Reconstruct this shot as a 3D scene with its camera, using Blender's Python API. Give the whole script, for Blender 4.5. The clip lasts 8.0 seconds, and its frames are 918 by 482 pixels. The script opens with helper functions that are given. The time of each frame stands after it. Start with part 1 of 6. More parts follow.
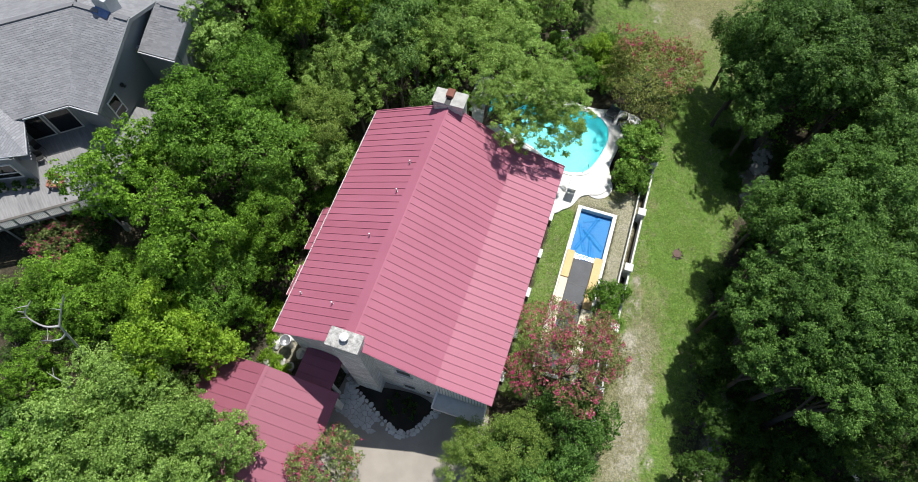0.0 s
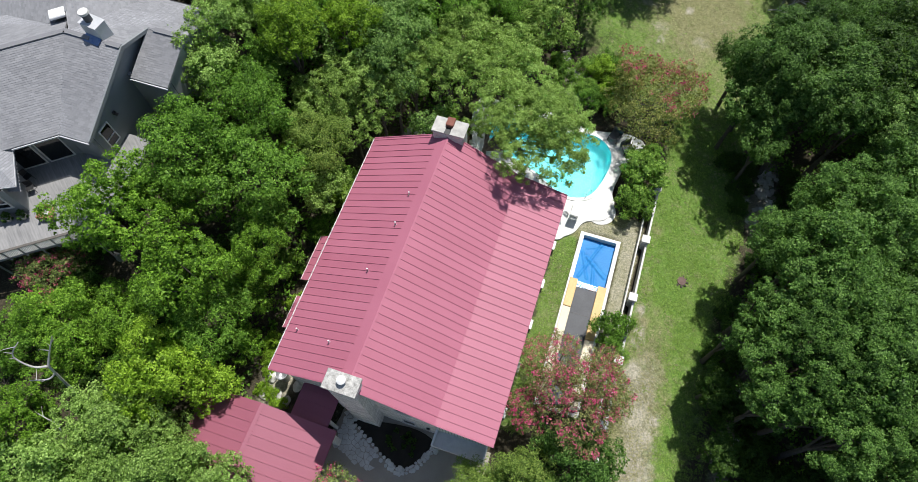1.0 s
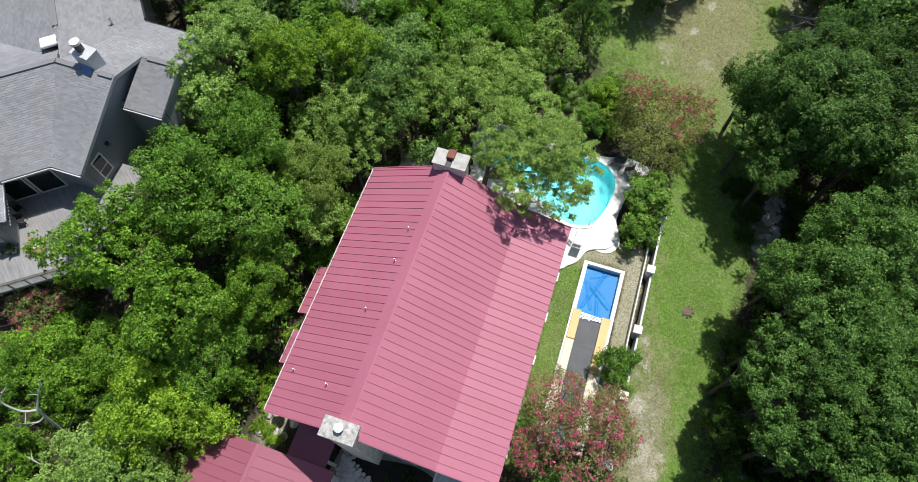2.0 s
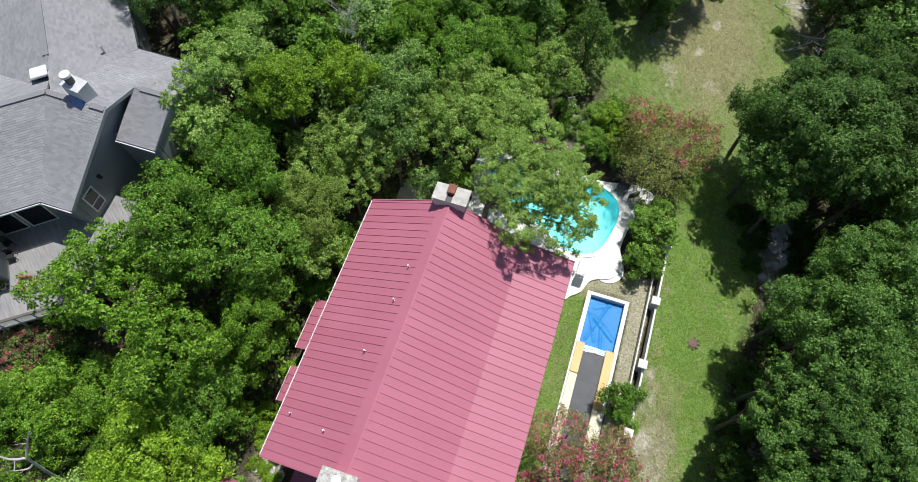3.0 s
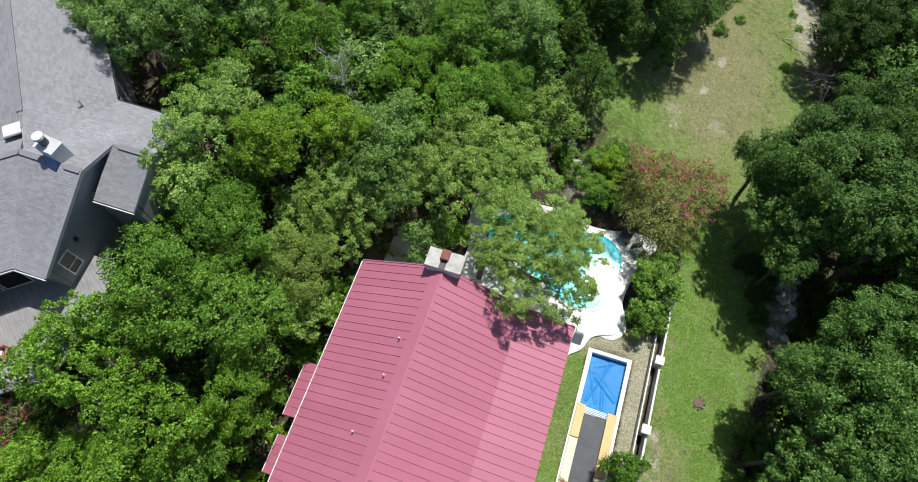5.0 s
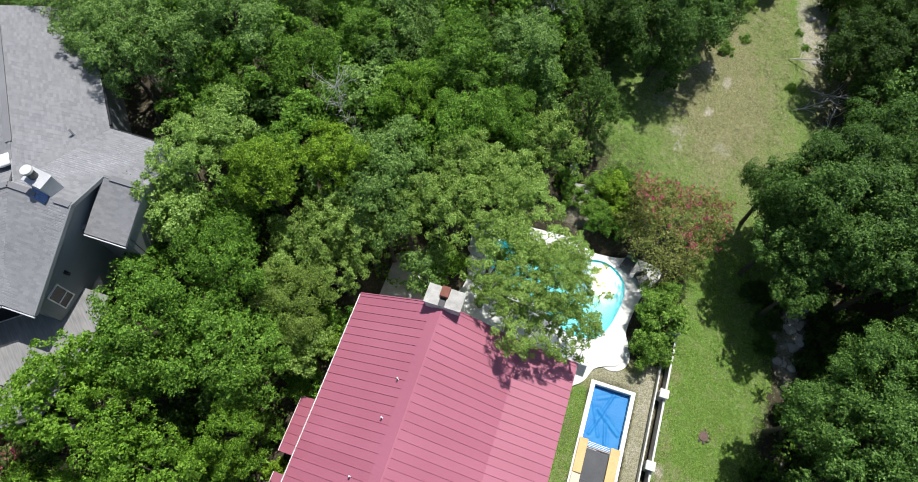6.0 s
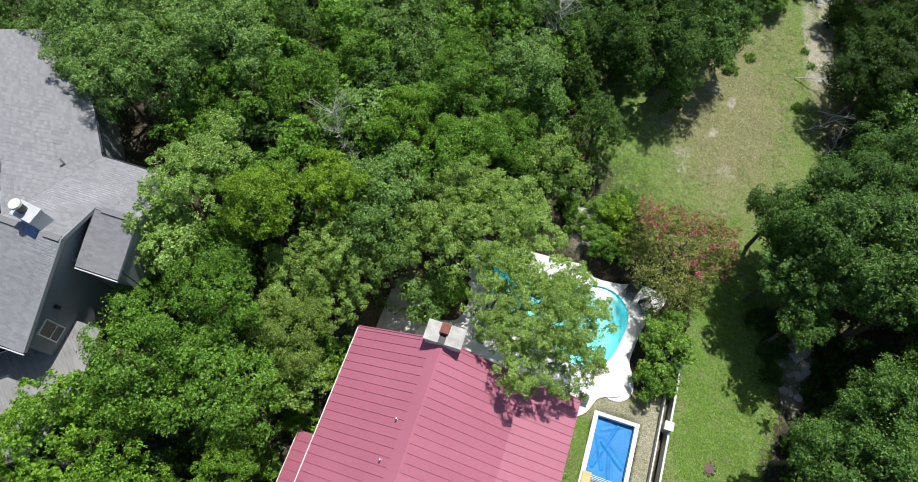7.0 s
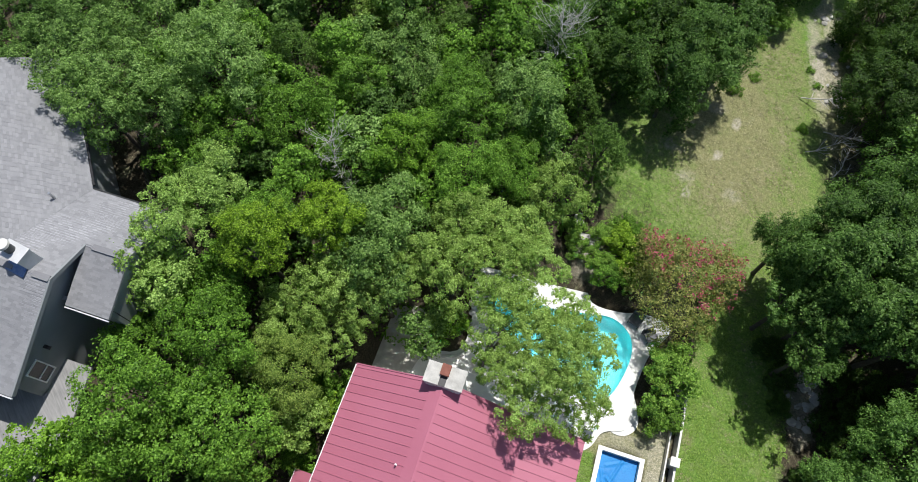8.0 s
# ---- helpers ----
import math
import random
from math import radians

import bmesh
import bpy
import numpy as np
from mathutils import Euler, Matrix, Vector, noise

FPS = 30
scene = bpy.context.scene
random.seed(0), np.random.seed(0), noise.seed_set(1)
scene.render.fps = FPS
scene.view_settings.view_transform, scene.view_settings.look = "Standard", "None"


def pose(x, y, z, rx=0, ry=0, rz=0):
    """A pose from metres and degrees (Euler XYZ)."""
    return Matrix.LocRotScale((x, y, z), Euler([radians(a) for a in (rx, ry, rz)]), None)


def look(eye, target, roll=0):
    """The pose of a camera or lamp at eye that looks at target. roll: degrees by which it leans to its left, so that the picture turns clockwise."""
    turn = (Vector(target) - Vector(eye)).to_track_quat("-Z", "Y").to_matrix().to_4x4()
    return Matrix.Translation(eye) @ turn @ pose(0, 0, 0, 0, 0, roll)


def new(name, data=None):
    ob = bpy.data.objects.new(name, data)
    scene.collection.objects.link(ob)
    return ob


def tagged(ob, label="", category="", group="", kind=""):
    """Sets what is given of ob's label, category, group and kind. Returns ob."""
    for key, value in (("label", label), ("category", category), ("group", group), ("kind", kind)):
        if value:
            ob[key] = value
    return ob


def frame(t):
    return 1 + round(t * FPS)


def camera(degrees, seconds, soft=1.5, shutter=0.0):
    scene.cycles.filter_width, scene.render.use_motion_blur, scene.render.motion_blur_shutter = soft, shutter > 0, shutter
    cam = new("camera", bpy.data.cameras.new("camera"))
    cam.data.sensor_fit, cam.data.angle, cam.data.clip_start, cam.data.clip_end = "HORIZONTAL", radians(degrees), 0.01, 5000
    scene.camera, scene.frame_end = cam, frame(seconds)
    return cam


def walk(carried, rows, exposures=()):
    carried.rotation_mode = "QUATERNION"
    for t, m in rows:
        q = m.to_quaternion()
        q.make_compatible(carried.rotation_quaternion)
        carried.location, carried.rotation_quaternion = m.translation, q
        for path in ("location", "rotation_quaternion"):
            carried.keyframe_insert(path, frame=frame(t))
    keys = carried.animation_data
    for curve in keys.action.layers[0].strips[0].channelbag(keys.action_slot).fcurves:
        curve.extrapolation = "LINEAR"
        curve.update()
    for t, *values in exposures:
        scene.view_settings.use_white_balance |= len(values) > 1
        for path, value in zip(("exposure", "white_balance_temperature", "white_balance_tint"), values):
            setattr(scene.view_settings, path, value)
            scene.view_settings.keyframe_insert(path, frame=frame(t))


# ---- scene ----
cam = camera(73.0, 8.0, soft=0.7)
PATH = [
    (0, (2.97, -6.28, 41.449), (2.679, -5.488, 39.635), -1.9),
    (0.5, (2.659, -5.289, 41.422), (2.367, -4.495, 39.609), -1.9),
    (1, (2.257, -4.276, 41.392), (1.966, -3.48, 39.581), -1.9),
    (1.5, (1.924, -3.279, 41.363), (1.631, -2.478, 39.554), -1.9),
    (3, (0.697, 0.126, 41.512), (0.406, 0.92, 39.7), -2.0),
    (3.5, (0.478, 1.199, 41.52), (0.185, 1.991, 39.708), -2.1),
    (4, (0.189, 2.283, 41.527), (-0.103, 3.073, 39.712), -2.1),
    (4.5, (-0.008, 3.248, 41.49), (-0.301, 4.039, 39.677), -2.3),
    (6, (-0.941, 6.361, 41.533), (-1.234, 7.148, 39.718), -2.3),
    (6.5, (-1.273, 7.307, 41.535), (-1.565, 8.095, 39.72), -2.3),
    (7, (-1.636, 8.278, 41.534), (-1.927, 9.065, 39.718), -2.2),
    (7.5, (-2.086, 9.356, 41.555), (-2.372, 10.14, 39.738), -2.1),
    (8, (-2.332, 10.35, 41.544), (-2.623, 11.137, 39.728), -2.4),
]
walk(cam, [(t, look(eye, target, roll)) for t, eye, target, roll in PATH])

# ---- world and light ----
SUN_DIR = Vector((0.098, 0.442, 1.0)).normalized()
world = bpy.data.worlds.new("sky")
scene.world = world
world.use_nodes = True
wn = world.node_tree.nodes
sky = wn.new("ShaderNodeTexSky")
sky.sky_type = "NISHITA"
sky.sun_disc = False
sky.sun_elevation = math.asin(SUN_DIR.z)
sky.sun_rotation = math.atan2(SUN_DIR.x, SUN_DIR.y)
wn["Background"].inputs["Strength"].default_value = 0.1
world.node_tree.links.new(sky.outputs["Color"], wn["Background"].inputs["Color"])
sun = new("sun", bpy.data.lights.new("sun", "SUN"))
sun.data.energy = 5.0
sun.data.angle = radians(0.55)
sun.data.color = (1.0, 0.975, 0.94)
sun.matrix_world = look(SUN_DIR * 100, (0, 0, 0))
scene.view_settings.exposure = 0.0


# ---- materials ----
def material(name, rough=0.8, metal=0.0, spec=0.5):
    """A node material; returns it with its tree's nodes, links and main shader."""
    m = bpy.data.materials.new(name)
    m.use_nodes = True
    b = m.node_tree.nodes["Principled BSDF"]
    b.inputs["Roughness"].default_value = rough
    b.inputs["Metallic"].default_value = metal
    b.inputs["Specular IOR Level"].default_value = spec
    return m, m.node_tree.nodes, m.node_tree.links, b


def coords(n, l, scale=(1, 1, 1), world_space=True):
    mp = n.new("ShaderNodeMapping")
    mp.inputs["Scale"].default_value = scale
    if world_space:
        g = n.new("ShaderNodeNewGeometry")
        l.new(g.outputs["Position"], mp.inputs["Vector"])
    else:
        t = n.new("ShaderNodeTexCoord")
        l.new(t.outputs["Object"], mp.inputs["Vector"])
    return mp.outputs["Vector"]


def noise_tex(n, l, vec, scale, detail=4.0, rough=0.55):
    t = n.new("ShaderNodeTexNoise")
    t.inputs["Scale"].default_value = scale
    t.inputs["Detail"].default_value = detail
    t.inputs["Roughness"].default_value = rough
    l.new(vec, t.inputs["Vector"])
    return t.outputs["Fac"]


def ramp(n, l, fac, stops):
    r = n.new("ShaderNodeValToRGB")
    e = r.color_ramp.elements
    while len(e) < len(stops):
        e.new(0.5)
    for k, (p, c) in enumerate(stops):
        e[k].position = p
        e[k].color = (*c, 1)
    l.new(fac, r.inputs["Fac"])
    return r.outputs["Color"]


def mix(n, l, fac, a, b, kind="MIX"):
    m = n.new("ShaderNodeMix")
    m.data_type, m.blend_type = "RGBA", kind
    for key, v in ((0, fac), (6, a), (7, b)):
        if isinstance(v, (int, float)):
            m.inputs[key].default_value = v
        elif isinstance(v, tuple):
            m.inputs[key].default_value = (*v, 1)
        else:
            l.new(v, m.inputs[key])
    return m.outputs[2]


def math_node(n, l, op, a, b=0.0, c=0.0):
    m = n.new("ShaderNodeMath")
    m.operation = op
    for k, v in enumerate((a, b, c)):
        if isinstance(v, (int, float)):
            m.inputs[k].default_value = v
        else:
            l.new(v, m.inputs[k])
    return m.outputs[0]


def bump(n, l, b, height, strength, dist=0.02):
    u = n.new("ShaderNodeBump")
    u.inputs["Strength"].default_value = strength
    u.inputs["Distance"].default_value = dist
    l.new(height, u.inputs["Height"])
    l.new(u.outputs["Normal"], b.inputs["Normal"])


def plain(name, low, high, rough=0.8, scale=3.0, fine=40.0, strength=0.3, metal=0.0, spec=0.5, dist=0.01):
    """A surface whose colour wanders between two tones at a coarse and a fine scale, with fine relief."""
    m, n, l, b = material(name, rough, metal, spec)
    v = coords(n, l)
    a, f = noise_tex(n, l, v, scale), noise_tex(n, l, v, fine, 3)
    fac = math_node(n, l, "ADD", math_node(n, l, "MULTIPLY", a, 0.65), math_node(n, l, "MULTIPLY", f, 0.35))
    l.new(ramp(n, l, fac, ((0.3, low), (0.7, high))), b.inputs["Base Color"])
    bump(n, l, b, f, strength, dist)
    return m


def red_roof_metal(name="red_painted_metal", tone=1.0):
    m, n, l, b = material(name, 0.6, 0.0, 0.6 * tone)
    v = coords(n, l)
    a, f = noise_tex(n, l, v, 0.35, 5), noise_tex(n, l, v, 12, 4)
    oi = n.new("ShaderNodeObjectInfo")
    fac = math_node(n, l, "ADD", math_node(n, l, "MULTIPLY", a, 0.5), math_node(n, l, "MULTIPLY", f, 0.2))
    fac = math_node(n, l, "ADD", fac, math_node(n, l, "MULTIPLY", oi.outputs["Random"], 0.25))
    l.new(ramp(n, l, fac, ((0.25, (0.385 * tone, 0.115 * tone, 0.168 * tone)), (0.7, (0.445 * tone, 0.145 * tone, 0.208 * tone)))), b.inputs["Base Color"])
    l.new(math_node(n, l, "MULTIPLY_ADD", a, 0.1, 0.56), b.inputs["Roughness"])
    streak = noise_tex(n, l, coords(n, l, (1.2, 9, 1.2)), 1.4, 3)
    bump(n, l, b, streak, 0.12, 0.02)
    return m


def shingle():
    m, n, l, b = material("grey_asphalt_shingle", 0.92, 0, 0.3)
    t = n.new("ShaderNodeTexCoord")
    br = n.new("ShaderNodeTexBrick")
    br.inputs["Scale"].default_value = 1.0
    br.inputs["Brick Width"].default_value = 0.33
    br.inputs["Row Height"].default_value = 0.16
    br.inputs["Mortar Size"].default_value = 0.018
    br.inputs["Mortar Smooth"].default_value = 0.3
    br.inputs["Bias"].default_value = 0.0
    br.inputs["Color1"].default_value = (0.20, 0.205, 0.22, 1)
    br.inputs["Color2"].default_value = (0.38, 0.385, 0.405, 1)
    br.inputs["Mortar"].default_value = (0.10, 0.10, 0.105, 1)
    l.new(t.outputs["UV"], br.inputs["Vector"])
    v = coords(n, l)
    f = noise_tex(n, l, v, 35, 3)
    a = noise_tex(n, l, v, 0.5, 4)
    c = mix(n, l, 0.3, br.outputs["Color"], ramp(n, l, f, ((0.3, (0.22, 0.22, 0.23)), (0.7, (0.42, 0.415, 0.425)))))
    c = mix(n, l, 0.3, c, ramp(n, l, a, ((0.35, (0.27, 0.275, 0.29)), (0.65, (0.36, 0.365, 0.38)))))
    l.new(c, b.inputs["Base Color"])
    bump(n, l, b, br.outputs["Fac"], 0.5, -0.01)
    return m


def shingle_tab():
    """Asphalt tabs: each has a grey of its own."""
    m, n, l, b = material("grey_shingle_tab", 0.92, 0, 0.3)
    g = n.new("ShaderNodeNewGeometry")
    v = coords(n, l)
    f, a = noise_tex(n, l, v, 40, 3), noise_tex(n, l, v, 0.5, 4)
    fac = math_node(n, l, "ADD", math_node(n, l, "MULTIPLY", g.outputs["Random Per Island"], 0.24), math_node(n, l, "MULTIPLY", f, 0.35))
    fac = math_node(n, l, "ADD", fac, math_node(n, l, "MULTIPLY", a, 0.3))
    l.new(ramp(n, l, fac, ((0.2, (0.185, 0.187, 0.197)), (0.55, (0.272, 0.274, 0.284)), (0.9, (0.372, 0.374, 0.388)))), b.inputs["Base Color"])
    return m


def stone_wall(name, c1, c2, joint, w=0.45, h=0.22):
    m, n, l, b = material(name, 0.9, 0, 0.3)
    t = n.new("ShaderNodeTexCoord")
    br = n.new("ShaderNodeTexBrick")
    br.inputs["Scale"].default_value = 1.0
    br.inputs["Brick Width"].default_value = w
    br.inputs["Row Height"].default_value = h
    br.inputs["Mortar Size"].default_value = 0.014
    br.inputs["Color1"].default_value = (*c1, 1)
    br.inputs["Color2"].default_value = (*c2, 1)
    br.inputs["Mortar"].default_value = (*joint, 1)
    l.new(t.outputs["UV"], br.inputs["Vector"])
    v = coords(n, l)
    f = noise_tex(n, l, v, 9, 5)
    a = noise_tex(n, l, v, 0.8, 5)
    c = mix(n, l, 0.4, br.outputs["Color"], ramp(n, l, f, ((0.3, c1), (0.7, c2))))
    c = mix(n, l, math_node(n, l, "MULTIPLY", ramp(n, l, a, ((0.5, (0, 0, 0)), (0.75, (1, 1, 1)))), 0.35), c, (0.2, 0.19, 0.17))
    l.new(c, b.inputs["Base Color"])
    h2 = math_node(n, l, "ADD", math_node(n, l, "MULTIPLY", br.outputs["Fac"], -0.6), math_node(n, l, "MULTIPLY", f, 0.5))
    bump(n, l, b, h2, 0.6, 0.02)
    return m


def leaf_mat(name, dark, mid, bright, gloss=0.5, rust=0.0):
    """Leaves: tones that differ from leaf to leaf, from spray to spray and from tree to tree; light passes through them."""
    m, n, l, b = material(name, gloss, 0, 0.2)
    g = n.new("ShaderNodeNewGeometry")
    oi = n.new("ShaderNodeObjectInfo")
    v = coords(n, l)
    spray = noise_tex(n, l, v, 1.1, 4, 0.6)
    fac = math_node(n, l, "ADD", math_node(n, l, "MULTIPLY", g.outputs["Random Per Island"], 0.56), math_node(n, l, "MULTIPLY", spray, 0.5))
    fac = math_node(n, l, "ADD", fac, math_node(n, l, "MULTIPLY", oi.outputs["Random"], 0.14))
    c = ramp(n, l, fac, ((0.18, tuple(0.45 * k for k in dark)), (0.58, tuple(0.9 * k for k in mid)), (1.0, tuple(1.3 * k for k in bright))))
    if rust:
        spot = noise_tex(n, l, v, 2.6, 3, 0.7)
        dry = math_node(n, l, "MULTIPLY", ramp(n, l, spot, ((0.60, (0, 0, 0)), (0.72, (1, 1, 1)))), rust)
        c = mix(n, l, dry, c, (0.30, 0.17, 0.06))
    l.new(c, b.inputs["Base Color"])
    tr = n.new("ShaderNodeBsdfTranslucent")
    l.new(mix(n, l, 1.0, c, (1.2, 1.35, 0.5), "MULTIPLY"), tr.inputs["Color"])
    mx = n.new("ShaderNodeMixShader")
    mx.inputs["Fac"].default_value = 0.28
    l.new(b.outputs["BSDF"], mx.inputs[1])
    l.new(tr.outputs["BSDF"], mx.inputs[2])
    l.new(mx.outputs["Shader"], n["Material Output"].inputs["Surface"])
    return m


def ground_mat():
    """Earth, litter, dry and green grass and bare caliche, blended by the ground's cover layer and broken up by noise."""
    m, n, l, b = material("ground_cover", 0.95, 0, 0.2)
    v = coords(n, l)
    at = n.new("ShaderNodeAttribute")
    at.attribute_name = "cover"
    sep = n.new("ShaderNodeSeparateColor")
    l.new(at.outputs["Color"], sep.inputs["Color"])
    big, mid, fine = noise_tex(n, l, v, 0.45, 6, 0.65), noise_tex(n, l, v, 2.2, 5, 0.65), noise_tex(n, l, v, 14, 4, 0.7)
    wob = math_node(n, l, "ADD", math_node(n, l, "MULTIPLY", big, 0.5), math_node(n, l, "MULTIPLY", mid, 0.5))
    litter = ramp(n, l, fine, ((0.3, (0.035, 0.03, 0.02)), (0.55, (0.07, 0.06, 0.04)), (0.75, (0.15, 0.13, 0.09))))
    green = ramp(n, l, fine, ((0.28, (0.070, 0.145, 0.022)), (0.5, (0.122, 0.225, 0.038)), (0.75, (0.205, 0.300, 0.080))))
    dry = ramp(n, l, fine, ((0.28, (0.110, 0.116, 0.045)), (0.5, (0.212, 0.212, 0.098)), (0.74, (0.36, 0.345, 0.215))))
    bare = ramp(n, l, fine, ((0.25, (0.24, 0.22, 0.165)), (0.55, (0.40, 0.375, 0.30)), (0.8, (0.60, 0.575, 0.50))))

    def mask(ch, soft=0.22):
        s = math_node(n, l, "ADD", sep.outputs[ch], math_node(n, l, "MULTIPLY_ADD", wob, 2.0, -1.0))
        r = n.new("ShaderNodeMapRange")
        r.inputs[1].default_value, r.inputs[2].default_value = 0.5 - soft, 0.5 + soft
        l.new(s, r.inputs[0])
        return r.outputs[0]

    mott = noise_tex(n, l, v, 1.3, 6, 0.7)
    tuft = noise_tex(n, l, v, 7.0, 3, 0.6)
    green = mix(n, l, ramp(n, l, mott, ((0.46, (0, 0, 0)), (0.72, (0.55, 0.55, 0.55)))), green, dry)
    dry = mix(n, l, ramp(n, l, mott, ((0.30, (0.3, 0.3, 0.3)), (0.46, (0, 0, 0)))), dry, green)
    c = mix(n, l, mask(0), litter, green)
    c = mix(n, l, mask(1, 0.4), c, dry)
    c = mix(n, l, mask(2, 0.4), c, bare)
    patch = noise_tex(n, l, v, 5.5, 5, 0.7)
    c = mix(n, l, 1.0, c, ramp(n, l, patch, ((0.33, (0.66, 0.68, 0.62)), (0.5, (0.98, 0.98, 0.96)), (0.68, (1.25, 1.22, 1.2)))), "MULTIPLY")
    c = mix(n, l, 1.0, c, ramp(n, l, tuft, ((0.36, (0.80, 0.83, 0.78)), (0.5, (1.0, 1.0, 1.0)), (0.66, (1.15, 1.13, 1.12)))), "MULTIPLY")
    l.new(c, b.inputs["Base Color"])
    bump(n, l, b, math_node(n, l, "ADD", fine, math_node(n, l, "MULTIPLY", mid, 0.6)), 0.5, 0.06)
    return m


def water_mat():
    m, n, l, b = material("pool_water", 0.055, 0, 0.5)
    b.inputs["Transmission Weight"].default_value = 1.0
    b.inputs["IOR"].default_value = 1.33
    b.inputs["Base Color"].default_value = (0.7, 0.97, 0.98, 1)
    v = coords(n, l)
    bump(n, l, b, noise_tex(n, l, v, 2.2, 3), 0.07, 0.02)
    return m


def deck_boards(name, low, high, angle, width=0.14):
    m, n, l, b = material(name, 0.85, 0, 0.3)
    mp = n.new("ShaderNodeMapping")
    g = n.new("ShaderNodeNewGeometry")
    mp.inputs["Rotation"].default_value = (0, 0, angle)
    l.new(g.outputs["Position"], mp.inputs["Vector"])
    v = mp.outputs["Vector"]
    st = n.new("ShaderNodeMapping")
    st.inputs["Scale"].default_value = (0.6, 7, 1)
    l.new(v, st.inputs["Vector"])
    a, f = noise_tex(n, l, st.outputs["Vector"], 1.6, 4), noise_tex(n, l, v, 0.7, 4)
    fac = math_node(n, l, "ADD", math_node(n, l, "MULTIPLY", a, 0.6), math_node(n, l, "MULTIPLY", f, 0.4))
    l.new(ramp(n, l, fac, ((0.35, low), (0.65, high))), b.inputs["Base Color"])
    return m


M_RED = red_roof_metal()
M_REDOLD = red_roof_metal("weathered_red_metal", 0.78)
M_SHINGLE = shingle()
M_TAB = shingle_tab()
M_LIMESTONE = stone_wall("pale_limestone", (0.52, 0.505, 0.475), (0.92, 0.905, 0.865), (0.36, 0.345, 0.325))
M_STUCCO = plain("grey_stucco", (0.225, 0.24, 0.245), (0.265, 0.28, 0.285), 0.9, 0.8, 60, 0.25)
M_WHITE = plain("white_paint", (0.70, 0.70, 0.68), (0.82, 0.82, 0.80), 0.55, 2, 30, 0.1)
M_OFFWHITE = plain("weathered_white_paint", (0.55, 0.54, 0.51), (0.70, 0.69, 0.66), 0.7, 3, 40, 0.2)
M_CONCRETE = plain("pool_deck_concrete", (0.66, 0.65, 0.615), (0.80, 0.79, 0.76), 0.85, 1.2, 25, 0.25)
M_DRIVE = plain("driveway_concrete", (0.30, 0.268, 0.228), (0.42, 0.378, 0.325), 0.9, 0.7, 30, 0.3)
M_CAPSTONE = plain("lichened_concrete", (0.16, 0.155, 0.14), (0.68, 0.665, 0.625), 0.95, 6, 26, 0.9)
M_SLAB = plain("weathered_slab", (0.34, 0.33, 0.30), (0.56, 0.545, 0.50), 0.9, 3, 16, 0.5)
M_FLAG = plain("grey_flagstone", (0.48, 0.47, 0.45), (0.80, 0.79, 0.76), 0.9, 1.5, 18, 0.6)
M_FIELD = plain("white_fieldstone", (0.46, 0.445, 0.41), (0.78, 0.765, 0.72), 0.9, 2.5, 14, 0.7, dist=0.03)
M_GRAVEL = plain("pale_gravel", (0.36, 0.34, 0.30), (0.64, 0.615, 0.56), 0.95, 2.0, 22, 0.9, dist=0.04)
M_SOIL = plain("dark_soil", (0.014, 0.012, 0.009), (0.035, 0.03, 0.022), 0.95, 2, 25, 0.8, dist=0.03)
M_BARK = plain("grey_brown_bark", (0.055, 0.046, 0.037), (0.13, 0.113, 0.094), 0.95, 5, 30, 0.8, dist=0.02)
M_DEADWOOD = plain("bleached_dead_wood", (0.36, 0.34, 0.32), (0.60, 0.58, 0.55), 0.9, 4, 30, 0.5)
M_GALV = plain("galvanised_steel", (0.42, 0.43, 0.44), (0.58, 0.59, 0.60), 0.38, 2, 30, 0.1, metal=0.8)
M_PALEMETAL = plain("pale_painted_metal", (0.44, 0.45, 0.46), (0.58, 0.59, 0.60), 0.55, 2, 30, 0.1)
M_BLACK = plain("black_metal", (0.012, 0.012, 0.013), (0.03, 0.03, 0.032), 0.5, 3, 30, 0.1)
M_TERRACOTTA = plain("red_clay", (0.17, 0.06, 0.04), (0.26, 0.10, 0.07), 0.85, 4, 25, 0.4)
M_RUST = plain("rusty_iron", (0.10, 0.062, 0.05), (0.19, 0.125, 0.105), 0.85, 6, 30, 0.5)
M_PLASTER = plain("pool_plaster", (0.16, 0.66, 0.70), (0.22, 0.76, 0.79), 0.7, 1.0, 12, 0.15)
M_TARP = plain("blue_tarpaulin", (0.020, 0.19, 0.50), (0.035, 0.27, 0.60), 0.55, 1.2, 9, 0.4, spec=0.25, dist=0.03)
M_MAT = plain("dark_grey_jump_mat", (0.038, 0.041, 0.048), (0.075, 0.08, 0.09), 0.6, 1.0, 14, 0.25)
M_PAD = plain("tan_vinyl_pad", (0.58, 0.36, 0.12), (0.72, 0.52, 0.24), 0.6, 0.6, 12, 0.15)
M_PADW = plain("cream_pad", (0.66, 0.57, 0.40), (0.78, 0.70, 0.54), 0.6, 0.8, 12, 0.15)
M_DECK = deck_boards("weathered_deck_boards", (0.20, 0.20, 0.20), (0.33, 0.325, 0.32), 0.65)
M_FENCEWOOD = deck_boards("weathered_fence_boards", (0.09, 0.08, 0.07), (0.17, 0.155, 0.135), 1.2)
